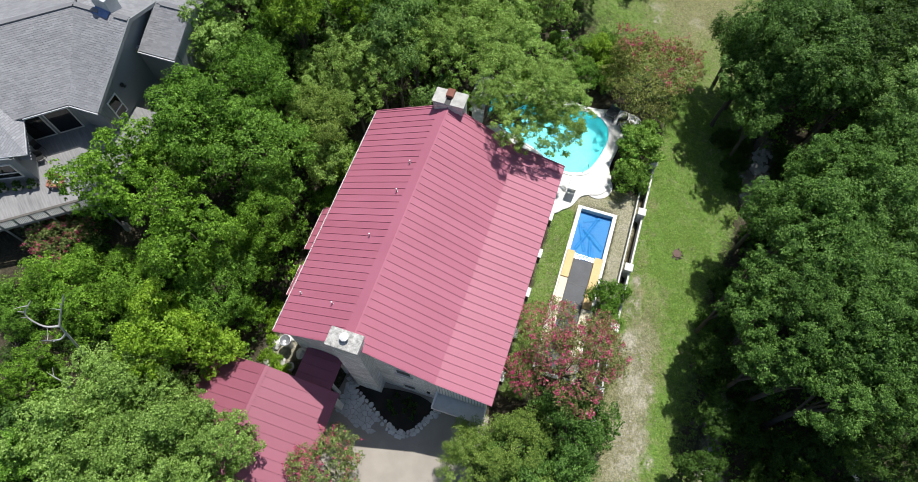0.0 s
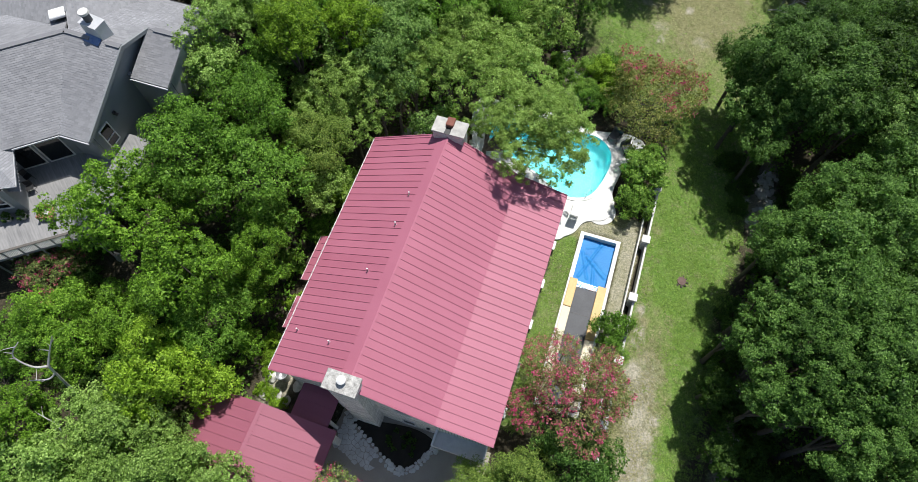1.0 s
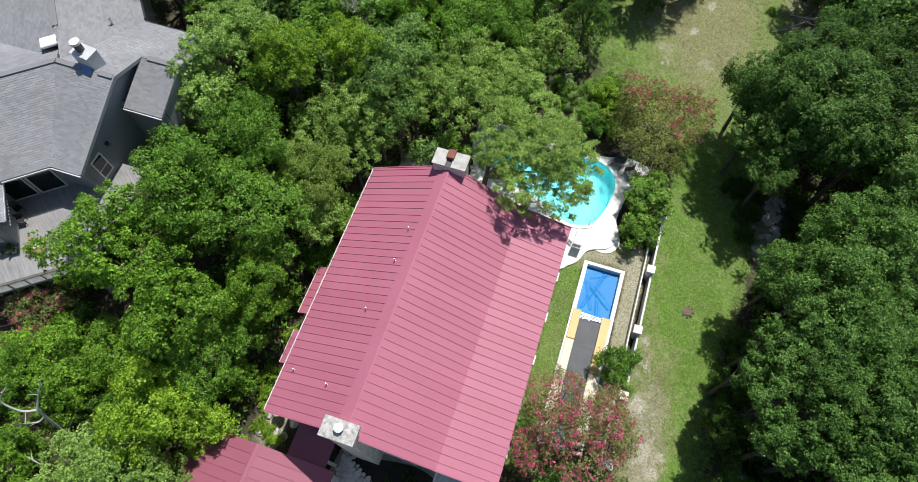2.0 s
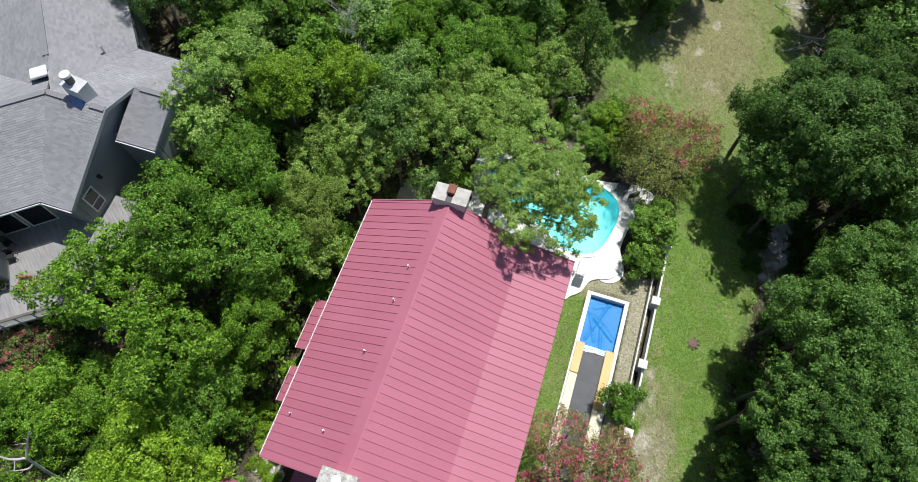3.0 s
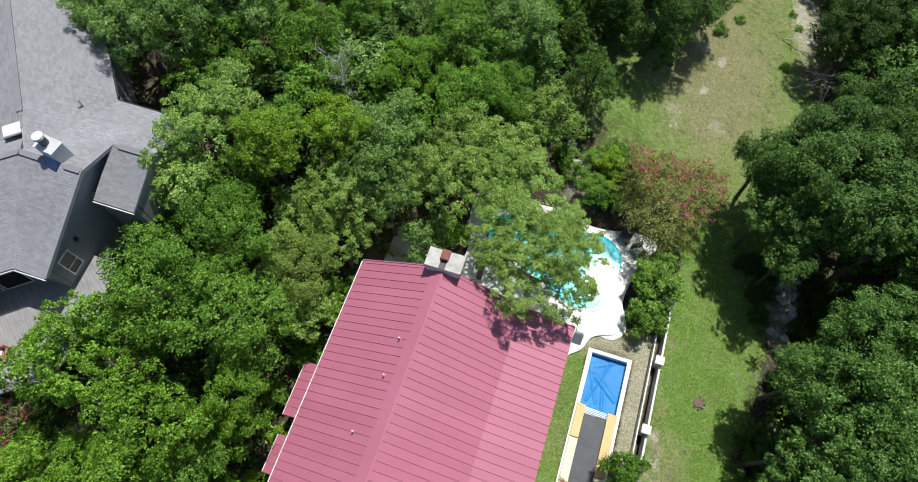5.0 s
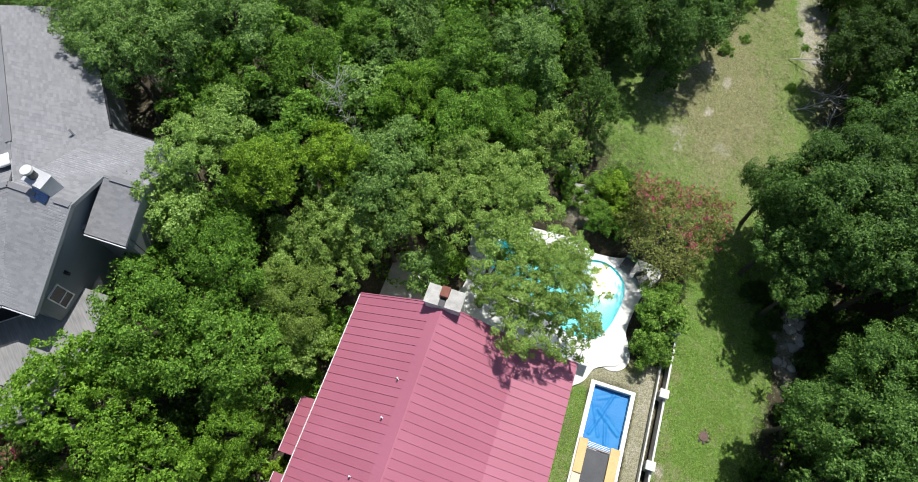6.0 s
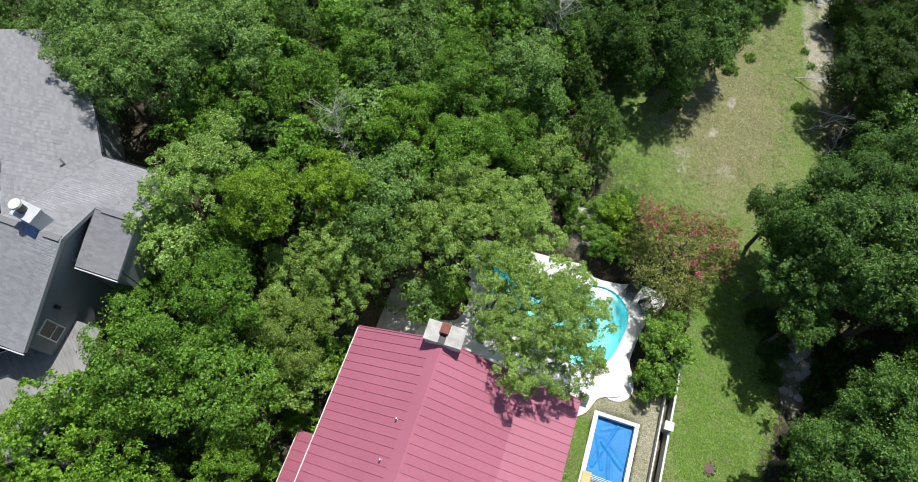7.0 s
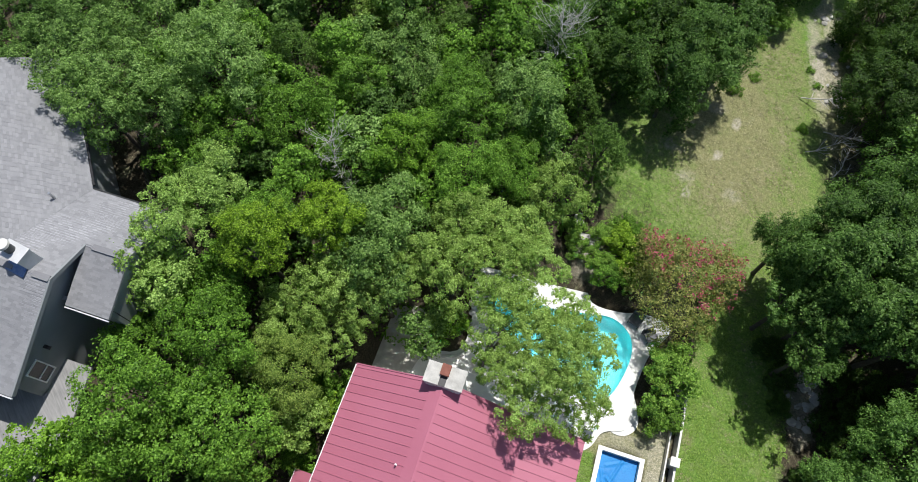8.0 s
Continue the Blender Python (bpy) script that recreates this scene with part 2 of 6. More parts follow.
M_ORANGE = plain("orange_cushion", (0.33, 0.13, 0.085), (0.44, 0.20, 0.13), 0.85, 4, 40, 0.4)
M_BLUEFLASH = plain("blue_tarp_flashing", (0.03, 0.10, 0.32), (0.25, 0.33, 0.45), 0.5, 7, 30, 0.3)
M_GLASS, _n, _l, _b = material("dark_window_glass", 0.04, 0, 0.6)
_b.inputs["Base Color"].default_value = (0.012, 0.014, 0.016, 1)
M_WATER = water_mat()
M_GROUND = ground_mat()
M_LOUVRE = plain("dark_louvre", (0.045, 0.05, 0.055), (0.09, 0.095, 0.10), 0.6, 3, 30, 0.1)
LEAF = {
    "oak": leaf_mat("oak_leaves", (0.045, 0.116, 0.011), (0.111, 0.243, 0.023), (0.230, 0.411, 0.061)),
    "fresh": leaf_mat("elm_sapling_leaves", (0.053, 0.130, 0.008), (0.129, 0.273, 0.020), (0.266, 0.449, 0.055)),
    "lime": leaf_mat("elm_leaves", (0.073, 0.151, 0.008), (0.173, 0.318, 0.016), (0.340, 0.498, 0.058)),
    "olive": leaf_mat("pale_oak_leaves", (0.108, 0.188, 0.028), (0.224, 0.360, 0.064), (0.380, 0.520, 0.154), rust=0.28),
    "light": leaf_mat("ash_leaves", (0.094, 0.180, 0.032), (0.199, 0.336, 0.062), (0.386, 0.543, 0.157)),
    "blue": leaf_mat("post_oak_leaves", (0.062, 0.138, 0.030), (0.146, 0.270, 0.057), (0.285, 0.430, 0.127)),
    "dark": leaf_mat("live_oak_leaves", (0.036, 0.088, 0.013), (0.076, 0.165, 0.027), (0.155, 0.265, 0.067)),
    # green darkened beyond the leaf's own tone, to carry the shade on under-lit trees
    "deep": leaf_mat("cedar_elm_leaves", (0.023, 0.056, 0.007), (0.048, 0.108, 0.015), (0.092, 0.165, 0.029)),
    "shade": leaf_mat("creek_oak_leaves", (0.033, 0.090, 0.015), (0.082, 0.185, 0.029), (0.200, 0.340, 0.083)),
    "cedar": leaf_mat("juniper_foliage", (0.040, 0.097, 0.012), (0.092, 0.186, 0.028), (0.169, 0.278, 0.062)),
    "live": leaf_mat("small_oak_leaves", (0.071, 0.136, 0.018), (0.150, 0.248, 0.041), (0.286, 0.375, 0.089)),
    "myrtle": leaf_mat("myrtle_leaves", (0.095, 0.118, 0.032), (0.205, 0.238, 0.072), (0.385, 0.380, 0.150)),
    "faded": leaf_mat("faded_myrtle_leaves", (0.095, 0.125, 0.026), (0.195, 0.238, 0.056), (0.345, 0.330, 0.110)),
    "bloom": leaf_mat("green_myrtle_leaves", (0.080, 0.125, 0.027), (0.165, 0.240, 0.061), (0.320, 0.370, 0.134)),
    "shrub": leaf_mat("shrub_leaves", (0.069, 0.175, 0.020), (0.151, 0.299, 0.039), (0.289, 0.436, 0.083)),
}
M_BLOSSOM = leaf_mat("pink_blossom", (0.42, 0.030, 0.13), (0.60, 0.070, 0.20), (0.76, 0.220, 0.34))
M_GRASS = leaf_mat("grass_blades", (0.15, 0.27, 0.04), (0.19, 0.32, 0.05), (0.26, 0.36, 0.09))
M_STRAW = leaf_mat("straw_grass", (0.34, 0.32, 0.17), (0.34, 0.32, 0.18), (0.42, 0.39, 0.25))


# ---- mesh helpers ----
def box(bm, x0, x1, y0, y1, z0, z1, m=None):
    vs = [bm.verts.new((x, y, z)) for z in (z0, z1) for y in (y0, y1) for x in (x0, x1)]
    if m is not None:
        for v in vs:
            v.co = m @ v.co
    for q in ((0, 2, 3, 1), (4, 5, 7, 6), (0, 1, 5, 4), (2, 6, 7, 3), (0, 4, 6, 2), (1, 3, 7, 5)):
        bm.faces.new([vs[k] for k in q])
    return vs


def prism(bm, pts, z0, z1, m=None):
    """A polygon in plan, given anticlockwise, raised from z0 to z1."""
    lo = [bm.verts.new((x, y, z0)) for x, y in pts]
    hi = [bm.verts.new((x, y, z1)) for x, y in pts]
    if m is not None:
        for v in lo + hi:
            v.co = m @ v.co
    bm.faces.new(lo[::-1])
    bm.faces.new(hi)
    for k in range(len(pts)):
        j = (k + 1) % len(pts)
        bm.faces.new((lo[k], lo[j], hi[j], hi[k]))


def plate(bm, pts, thick):
    """A flat plate under the given corners (anticlockwise from above)."""
    hi = [bm.verts.new(p) for p in pts]
    nrm = (Vector(pts[1]) - Vector(pts[0])).cross(Vector(pts[2]) - Vector(pts[1])).normalized()
    if nrm.z < 0:
        nrm = -nrm
    lo = [bm.verts.new(Vector(p) - nrm * thick) for p in pts]
    bm.faces.new(hi)
    bm.faces.new(lo[::-1])
    for k in range(len(pts)):
        j = (k + 1) % len(pts)
        bm.faces.new((hi[k], lo[k], lo[j], hi[j]))


def tube(bm, p0, p1, r0, r1, seg=8, caps=True):
    p0, p1 = Vector(p0), Vector(p1)
    q = (p1 - p0).to_track_quat("Z", "Y")
    rings = []
    for p, r in ((p0, r0), (p1, r1)):
        rings.append([bm.verts.new(p + q @ Vector((r * math.cos(a), r * math.sin(a), 0))) for a in (2 * math.pi * k / seg for k in range(seg))])
    for k in range(seg):
        j = (k + 1) % seg
        bm.faces.new((rings[0][k], rings[0][j], rings[1][j], rings[1][k]))
    if caps:
        bm.faces.new(rings[0][::-1])
        bm.faces.new(rings[1])


def uv_metres(me):
    """UVs in metres: along the face's level direction and up its slope."""
    layer = me.uv_layers.new(name="metres")
    for p in me.polygons:
        nrm = p.normal
        side = Vector((-nrm.y, nrm.x, 0))
        side = side.normalized() if side.length > 1e-4 else Vector((1, 0, 0))
        up = nrm.cross(side)
        for li in p.loop_indices:
            co = me.vertices[me.loops[li].vertex_index].co
            layer.data[li].uv = (co.dot(side), co.dot(up))


def mesh_of(name, bm, mat, uv=False, bevel=0.0, smooth=False):
    if bevel:
        bmesh.ops.bevel(bm, geom=[e for e in bm.edges], offset=bevel, segments=1, affect="EDGES", clamp_overlap=True)
    bmesh.ops.recalc_face_normals(bm, faces=bm.faces)
    me = bpy.data.meshes.new(name)
    bm.to_mesh(me)
    bm.free()
    me.materials.append(mat)
    if uv:
        uv_metres(me)
    if smooth:
        for p in me.polygons:
            p.use_smooth = True
    return me


def part(name, bm, mat, parent, label="", uv=False, bevel=0.0, smooth=False, mesh=None):
    ob = new(name, mesh or mesh_of(name, bm, mat, uv, bevel, smooth))
    if parent is not None:
        ob.parent = parent
        ob.matrix_parent_inverse = parent.matrix_world.inverted()
    if label:
        ob["label"] = label
    return ob


def thing(name, label, category, at=(0, 0, 0), group="", kind=""):
    ob = new(name)
    ob.empty_display_size = 0.2
    ob.location = at
    ob.matrix_world = Matrix.Translation(at)
    return tagged(ob, label, category, group, kind)


def B():
    return bmesh.new()


def closed_curve(pts, per=6):
    """A smooth closed outline through a few corner points."""
    out, k = [], len(pts)
    for i in range(k):
        p0, p1, p2, p3 = (Vector(pts[(i + j) % k]) for j in (-1, 0, 1, 2))
        for s in range(per):
            t = s / per
            out.append(tuple(0.5 * ((2 * p1) + (p2 - p0) * t + (2 * p0 - 5 * p1 + 4 * p2 - p3) * t * t + (3 * p1 - p0 - 3 * p2 + p3) * t ** 3)))
    return out


# ---- ground ----
def smooth01(v):
    v = np.clip(v, 0, 1)
    return v * v * (3 - 2 * v)


def ground_z(x, y):
    x, y = np.asarray(x, float), np.asarray(y, float)
    a = np.interp(x, [-80, -38, -28, -20, -14, 0, 9, 12, 16, 18.5, 21, 27, 80], [9, 6.2, 4.8, 3.2, 1.5, 0.3, -0.5, -1.0, -1.6, -2.2, -1.6, 0, 6])
    b = np.interp(y, [-60, 0, 6, 16, 24, 42, 90], [-2.5, -1.2, -1.0, -0.25, 0.1, 0.7, 3])
    nat = a + b * np.interp(x, [-26, -12], [0.4, 1.0])
    inside = np.minimum(np.minimum((x + 13.2) / 1.6, (8.75 - x) / 0.5), np.minimum((y + 16) / 4, (28.2 - y) / 1.6))
    w = smooth01(inside)
    return nat * (1 - w)


def gz(x, y):
    return float(ground_z(x, y))


def creek_x(y):
    """The line of the dry creek bed."""
    return np.interp(y, [-10, 3, 6, 10, 12.5, 18, 24, 28.6, 40, 52, 56, 60], [17.4, 17.2, 17.0, 17.9, 17.7, 17.2, 16.6, 17.1, 17.4, 16.3, 15.5, 14.8])


def blob(x, y, cx, cy, rx, ry, turn=0.0):
    c, s = math.cos(turn), math.sin(turn)
    dx, dy = x - cx, y - cy
    u, v = (dx * c + dy * s) / rx, (-dx * s + dy * c) / ry
    return np.clip(1.4 - np.sqrt(u * u + v * v) * 0.9, 0, 1)


def make_ground():
    near_x = np.concatenate([np.arange(-60, 1.9, 0.6), np.arange(2.1, 20, 0.3), np.arange(20.1, 60.1, 0.6)])
    near_y = np.concatenate([np.arange(-40, -6.2, 0.6), np.arange(-6.1, 62, 0.3), np.arange(62.3, 90.1, 0.6)])
    far = np.array([70, 90, 130, 200, 320, 500, 800.0])
    xs = np.concatenate([-far[::-1], near_x, far])
    ys = np.concatenate([-far[::-1] + 20, near_y, far + 40])
    X, Y = np.meshgrid(xs, ys)
    Zs = ground_z(X, Y)
    # keep clear of the sunken pool and the pit
    hole = ((X > -6.5) & (X < 5.4) & (Y > 19.2) & (Y < 26.6)) | ((X > 4.2) & (X < 6.8) & (Y > 6.0) & (Y < 17.4))
    Zs = np.where(hole, -2.2, Zs)
    nx, ny = len(xs), len(ys)
    me = bpy.data.meshes.new("ground")
    verts = np.stack([X.ravel(), Y.ravel(), Zs.ravel()], 1)
    idx = np.arange(nx * ny).reshape(ny, nx)
    faces = np.stack([idx[:-1, :-1], idx[:-1, 1:], idx[1:, 1:], idx[1:, :-1]], -1).reshape(-1, 4)
    me.from_pydata(verts.tolist(), [], faces.tolist())
    x, y = verts[:, 0], verts[:, 1]
    lawn = np.clip((x - 8.3) / 0.8, 0, 1) * np.clip((16.2 + 0.05 * (y - 10) - x) / 2.5, 0, 1)
    lawn = np.maximum(lawn, blob(x, y, 7.6, 42.5, 9.2, 12, 0.2))
    lawn = np.maximum(lawn, np.clip((x - 2.2) / 0.4, 0, 1) * np.clip((4.2 - x) / 0.5, 0, 1) * (y > 2) * (y < 17))
    # grass kept thin here so dark litter stands in for the grove's shade
    lawn = np.maximum(lawn, (x > 15) * (x < 30) * (y < 9) * 0.3)
    green = np.where(lawn > 0.1, lawn * 0.95, 0.12)
    dry = np.maximum(blob(x, y, 8.6, 43.5, 5.6, 10, 0.25) * 1.0, blob(x, y, 10.6, 3.5, 1.8, 8.5) * 1.05)
    dry = np.maximum(dry, (x > 6.9) * (x < 8.2) * (y > 8) * (y < 19.5) * 1.2)
    dry = np.maximum(dry, (x > 2.2) * (x < 7) * (y > 16.8) * (y < 19.5) * 1.1)
    dry = np.maximum(dry, blob(x, y, 3.2, 12, 0.9, 5) * 0.45)
    bare = np.maximum(blob(x, y, 11.3, 2.4, 1.2, 3.4), blob(x, y, 10.7, 7.0, 1.0, 2.8)) * 0.8
    bare = np.maximum(bare, blob(x, y, 14.7, 53, 0.7, 4.5, 0.2) * 0.9)
    # bed's paleness capped, which puts the tree shade into its colour
    bed = np.clip(1.5 - np.abs(x - creek_x(y)) / np.interp(y, [-8, 0, 4, 8, 11, 14, 16, 21.5, 24, 27, 29, 31, 49, 52, 60], [0.2, 0.4, 0.6, 0.4, 0.8, 0.3, 0.05, 0.05, 0.9, 0.7, 0.2, 0.05, 0.05, 0.4, 0.5]) * (0.8 + 0.35 * np.sin(y * 1.9)), 0, 0.58)
    bare = np.maximum(bare, bed)
    for px, py, pr in ((9.7, 11.3, 0.75), (9.9, 8.6, 0.9), (9.5, 13.2, 0.4), (12.2, 2.0, 0.45), (12.1, 6.1, 0.4), (13.1, 1.2, 0.4), (10.7, 7.4, 0.35), (11.8, 4.8, 0.5), (7.9, 41.3, 0.4), (8.9, 44.6, 0.5), (6.1, 37.2, 0.4)):
        bare = np.maximum(bare, blob(x, y, px, py, pr * 0.6, pr) * 1.25)
    bare = np.maximum(bare, blob(x, y, 0.6, 29.6, 1.6, 1.4) * 0.7)
    dry = np.maximum(dry, blob(x, y, 16.4, 51, 2.2, 6.5, 0.12) * 0.95)
    dry = np.maximum(dry, blob(x, y, 11.5, 52, 2.6, 6, 0.3) * 0.7)
    for px, py, pr in ((9.6, 15.0, 0.5), (9.9, 12.2, 0.6), (10.4, 9.4, 0.9), (12.6, 7.2, 0.5), (11.0, 0.0, 0.9), (13.4, -1.0, 0.8), (9.4, 19.6, 0.4)):
        dry = np.maximum(dry, blob(x, y, px, py, pr, pr * 1.6) * 0.8)
    bare = np.maximum(bare, blob(x, y, -12.5, 0.3, 0.9, 1.8) * 0.9)
    bare = np.maximum(bare, (x > 6.9) * (x < 8.2) * (y > 7) * (y < 19.5) * 0.62)
    bare = np.maximum(bare, (x > 2.6) * (x < 7) * (y > 17.4) * (y < 18.6) * 0.5)
    for px, py in ((7.2, 45.5), (4.2, 41.0), (9.5, 38.2), (5.8, 38.6)):
        bare = np.maximum(bare, blob(x, y, px, py, 0.7, 0.5) * 0.55)
    col = me.color_attributes.new("cover", "FLOAT_COLOR", "POINT")
    buf = np.stack([green, dry, bare, np.ones_like(x)], 1).astype(np.float32).ravel()
    col.data.foreach_set("color", buf)
    me.materials.append(M_GROUND)
    for p in me.polygons:
        p.use_smooth = True
    return tagged(new("ground", me), "sloping ground with green and dry grass, bare patches and leaf litter", "ground", kind="structure")


make_ground()


# ---- red-roofed house ----
EW, EE, RX, KX = -11.02, 2.27, -5.68, -1.05      # west eave, east eave, ridge, change of slope
ZW, ZE, ZR, ZK = 6.85, 6.30, 9.70, 7.12
RY0, RY1 = 0.10, 16.35
WX0, WX1, WY0, WY1 = -10.6, 1.85, 0.45, 16.0


def roof_height(x):
    return float(np.interp(x, [EW, RX, KX, EE], [ZW, ZR, ZK, ZE]))


house = thing("red_roof_house", "two-storey pale limestone house with a red standing-seam metal roof", "house", (-4.4, 8.2, 0))


def gable_outline(x0, x1, drop):
    xs = sorted({x0, RX, KX, x1}, reverse=True)
    return [(x, roof_height(x) - drop) for x in xs]


def house_walls():
    up = Matrix.Rotation(math.pi / 2, 4, "X")
    # south gable with the arched porch opening
    arch = []
    for k in range(13):
        a = math.pi * k / 12
        arch.append((-8.95 - 1.35 * math.cos(a), 2.0 + 1.55 * math.sin(a)))
    pts = [(WX0, 0), (-10.3, 0)] + arch + [(-7.6, 0), (WX1, 0)] + gable_outline(WX0, WX1, 0.14)
    bm = B()
    prism(bm, pts, -WY0 - 0.45, -WY0, up)
    part("wall", bm, M_LIMESTONE, house, "pale limestone gable wall with an arched porch opening", uv=True)
    bm = B()
    prism(bm, [(WX0, 0), (WX1, 0)] + gable_outline(WX0, WX1, 0.14), -WY1, -WY1 + 0.4, up)
    part("wall", bm, M_LIMESTONE, house, uv=True)
    bm = B()
    box(bm, WX0, WX0 + 0.4, WY0 + 0.45, WY1 - 0.4, 0, roof_height(WX0) - 0.14)
    part("wall", bm, M_LIMESTONE, house, uv=True)
    bm = B()
    box(bm, WX1 - 0.4, WX1, WY0 + 0.45, WY1 - 0.4, 0, roof_height(WX1) - 0.14)
    part("wall", bm, M_LIMESTONE, house, uv=True)
    # porch behind the arch
    bm = B()
    box(bm, WX0 + 0.4, -6.8, 3.4, 3.6, 0, 5.0)
    part("porch_back_wall", bm, M_LIMESTONE, house, uv=True)
    bm = B()
    box(bm, WX0 + 0.4, WX1 - 0.4, WY0 + 0.45, WY1 - 0.4, 5.0, 5.15)
    part("upper_floor", bm, M_OFFWHITE, house)


def seam_panel(name, line, w, mat=None):
    """A roof panel down the slope line [(x, z), ...], with a standing seam on its edge and turned-down ends."""
    bm = B()
    for (xa, za), (xb, zb) in zip(line, line[1:]):
        if xa > xb:
            xa, za, xb, zb = xb, zb, xa, za
        plate(bm, [(xa, 0.0, za), (xb, 0.0, zb), (xb, w, zb), (xa, w, za)], 0.03)
        plate(bm, [(xa, -0.016, za + 0.04), (xb, -0.016, zb + 0.04), (xb, 0.016, zb + 0.04), (xa, 0.016, za + 0.04)], 0.036)
    return mesh_of(name, bm, mat or M_RED)


def main_roof():
    n, w, y0 = 34, 0.4757, 0.017
    west = seam_panel("roof_panel", [(RX - 0.5, ZR - 0.5 * (ZR - ZW) / (RX - EW)), (EW, ZW)], w)
    east = seam_panel("roof_panel", [(RX + 0.02, ZR - 0.01), (KX, ZK), (EE, ZE)], w)
    for k in range(n):
        for me in (west, east):
            ob = part("roof_panel", None, None, house, mesh=me)
            ob.location = Vector((0, y0 + k * w, 0))
    # narrow closing strips at the north end
    y0 += n * w
    for line in ([(RX - 0.5, ZR - 0.5 * (ZR - ZW) / (RX - EW)), (EW, ZW)], [(RX + 0.02, ZR - 0.01), (KX, ZK), (EE, ZE)]):
        part("roof_panel", None, None, house, mesh=seam_panel("roof_panel", line, RY1 - y0)).location = (0, y0, 0)
    # ridge flashing, rakes and the eaves
    bm = B()
    g = (ZR - ZW) / (RX - EW)
    plate(bm, [(RX - 0.62, RY0 - 0.02, ZR - 0.62 * g + 0.045), (RX, RY0 - 0.02, ZR + 0.045), (RX, RY1 + 0.02, ZR + 0.045), (RX - 0.62, RY1 + 0.02, ZR - 0.62 * g + 0.045)], 0.03)
    h = (ZR - ZK) / (KX - RX)
    plate(bm, [(RX, RY0 - 0.02, ZR + 0.045), (RX + 0.1, RY0 - 0.02, ZR + 0.045 - 0.1 * h), (RX + 0.1, RY1 + 0.02, ZR + 0.045 - 0.1 * h), (RX, RY1 + 0.02, ZR + 0.045)], 0.03)
    part("ridge_cap", bm, M_RED, house)
    for y0, y1 in ((RY0 - 0.06, RY0), (RY1, RY1 + 0.06)):
        bm = B()
        xs = [EW, RX, KX, EE]
        for a, b in zip(xs, xs[1:]):
            za, zb = roof_height(a), roof_height(b)
            plate(bm, [(a, y0, za + 0.05), (b, y0, zb + 0.05), (b, y1, zb + 0.05), (a, y1, za + 0.05)], 0.16)
        part("rake_trim", bm, M_RED, house)
    bm = B()
    box(bm, EW - 0.065, EW - 0.053, RY0, RY1, ZW - 0.12, ZW - 0.02)
    box(bm, EW - 0.053, EW, RY0, RY1, ZW - 0.12, ZW - 0.105)
    box(bm, EW - 0.015, EW, RY0, RY1, ZW - 0.105, ZW - 0.02)
    part("gutter", bm, M_WHITE, house, "white painted gutter")
    bm = B()
    plate(bm, [(EW + 0.05, RY0 + 0.1, ZW - 0.06), (RX, RY0 + 0.1, ZR - 0.08), (RX, RY1 - 0.1, ZR - 0.08), (EW + 0.05, RY1 - 0.1, ZW - 0.06)], 0.05)
    plate(bm, [(RX, RY0 + 0.1, ZR - 0.08), (KX, RY0 + 0.1, ZK - 0.08), (KX, RY1 - 0.1, ZK - 0.08), (RX, RY1 - 0.1, ZR - 0.08)], 0.05)
    plate(bm, [(KX, RY0 + 0.1, ZK - 0.08), (EE - 0.05, RY0 + 0.1, ZE - 0.06), (EE - 0.05, RY1 - 0.1, ZE - 0.06), (KX, RY1 - 0.1, ZK - 0.08)], 0.05)
    part("soffit", bm, M_OFFWHITE, house)


def chimney_south():
    bm = B()
    box(bm, -6.66, -5.04, -0.30, 0.50, 0, 10.2)
    ch = part("chimney", bm, M_LIMESTONE, house, "tall pale limestone chimney", uv=True)
    bm = B()
    box(bm, -6.78, -4.92, -0.42, 0.62, 10.2, 10.42)
    part("chimney_slab", bm, M_CAPSTONE, ch, "lichen-stained concrete chimney slab", bevel=0.02)
    bm = B()
    box(bm, -6.72, -4.98, -0.36, 0.56, 10.08, 10.2)
    part("corbel", bm, M_FIELD, ch)
    bm = B()
    tube(bm, (-5.84, 0.18, 10.42), (-5.84, 0.18, 10.66), 0.15, 0.15, 16)
    part("flue", bm, M_GALV, ch)
    bm = B()
    tube(bm, (-5.84, 0.18, 10.66), (-5.84, 0.18, 10.76), 0.24, 0.24, 20)
    tube(bm, (-5.84, 0.18, 10.76), (-5.84, 0.18, 10.84), 0.24, 0.08, 20)
    part("flue_cap", bm, M_WHITE, ch, "round white flue cap")


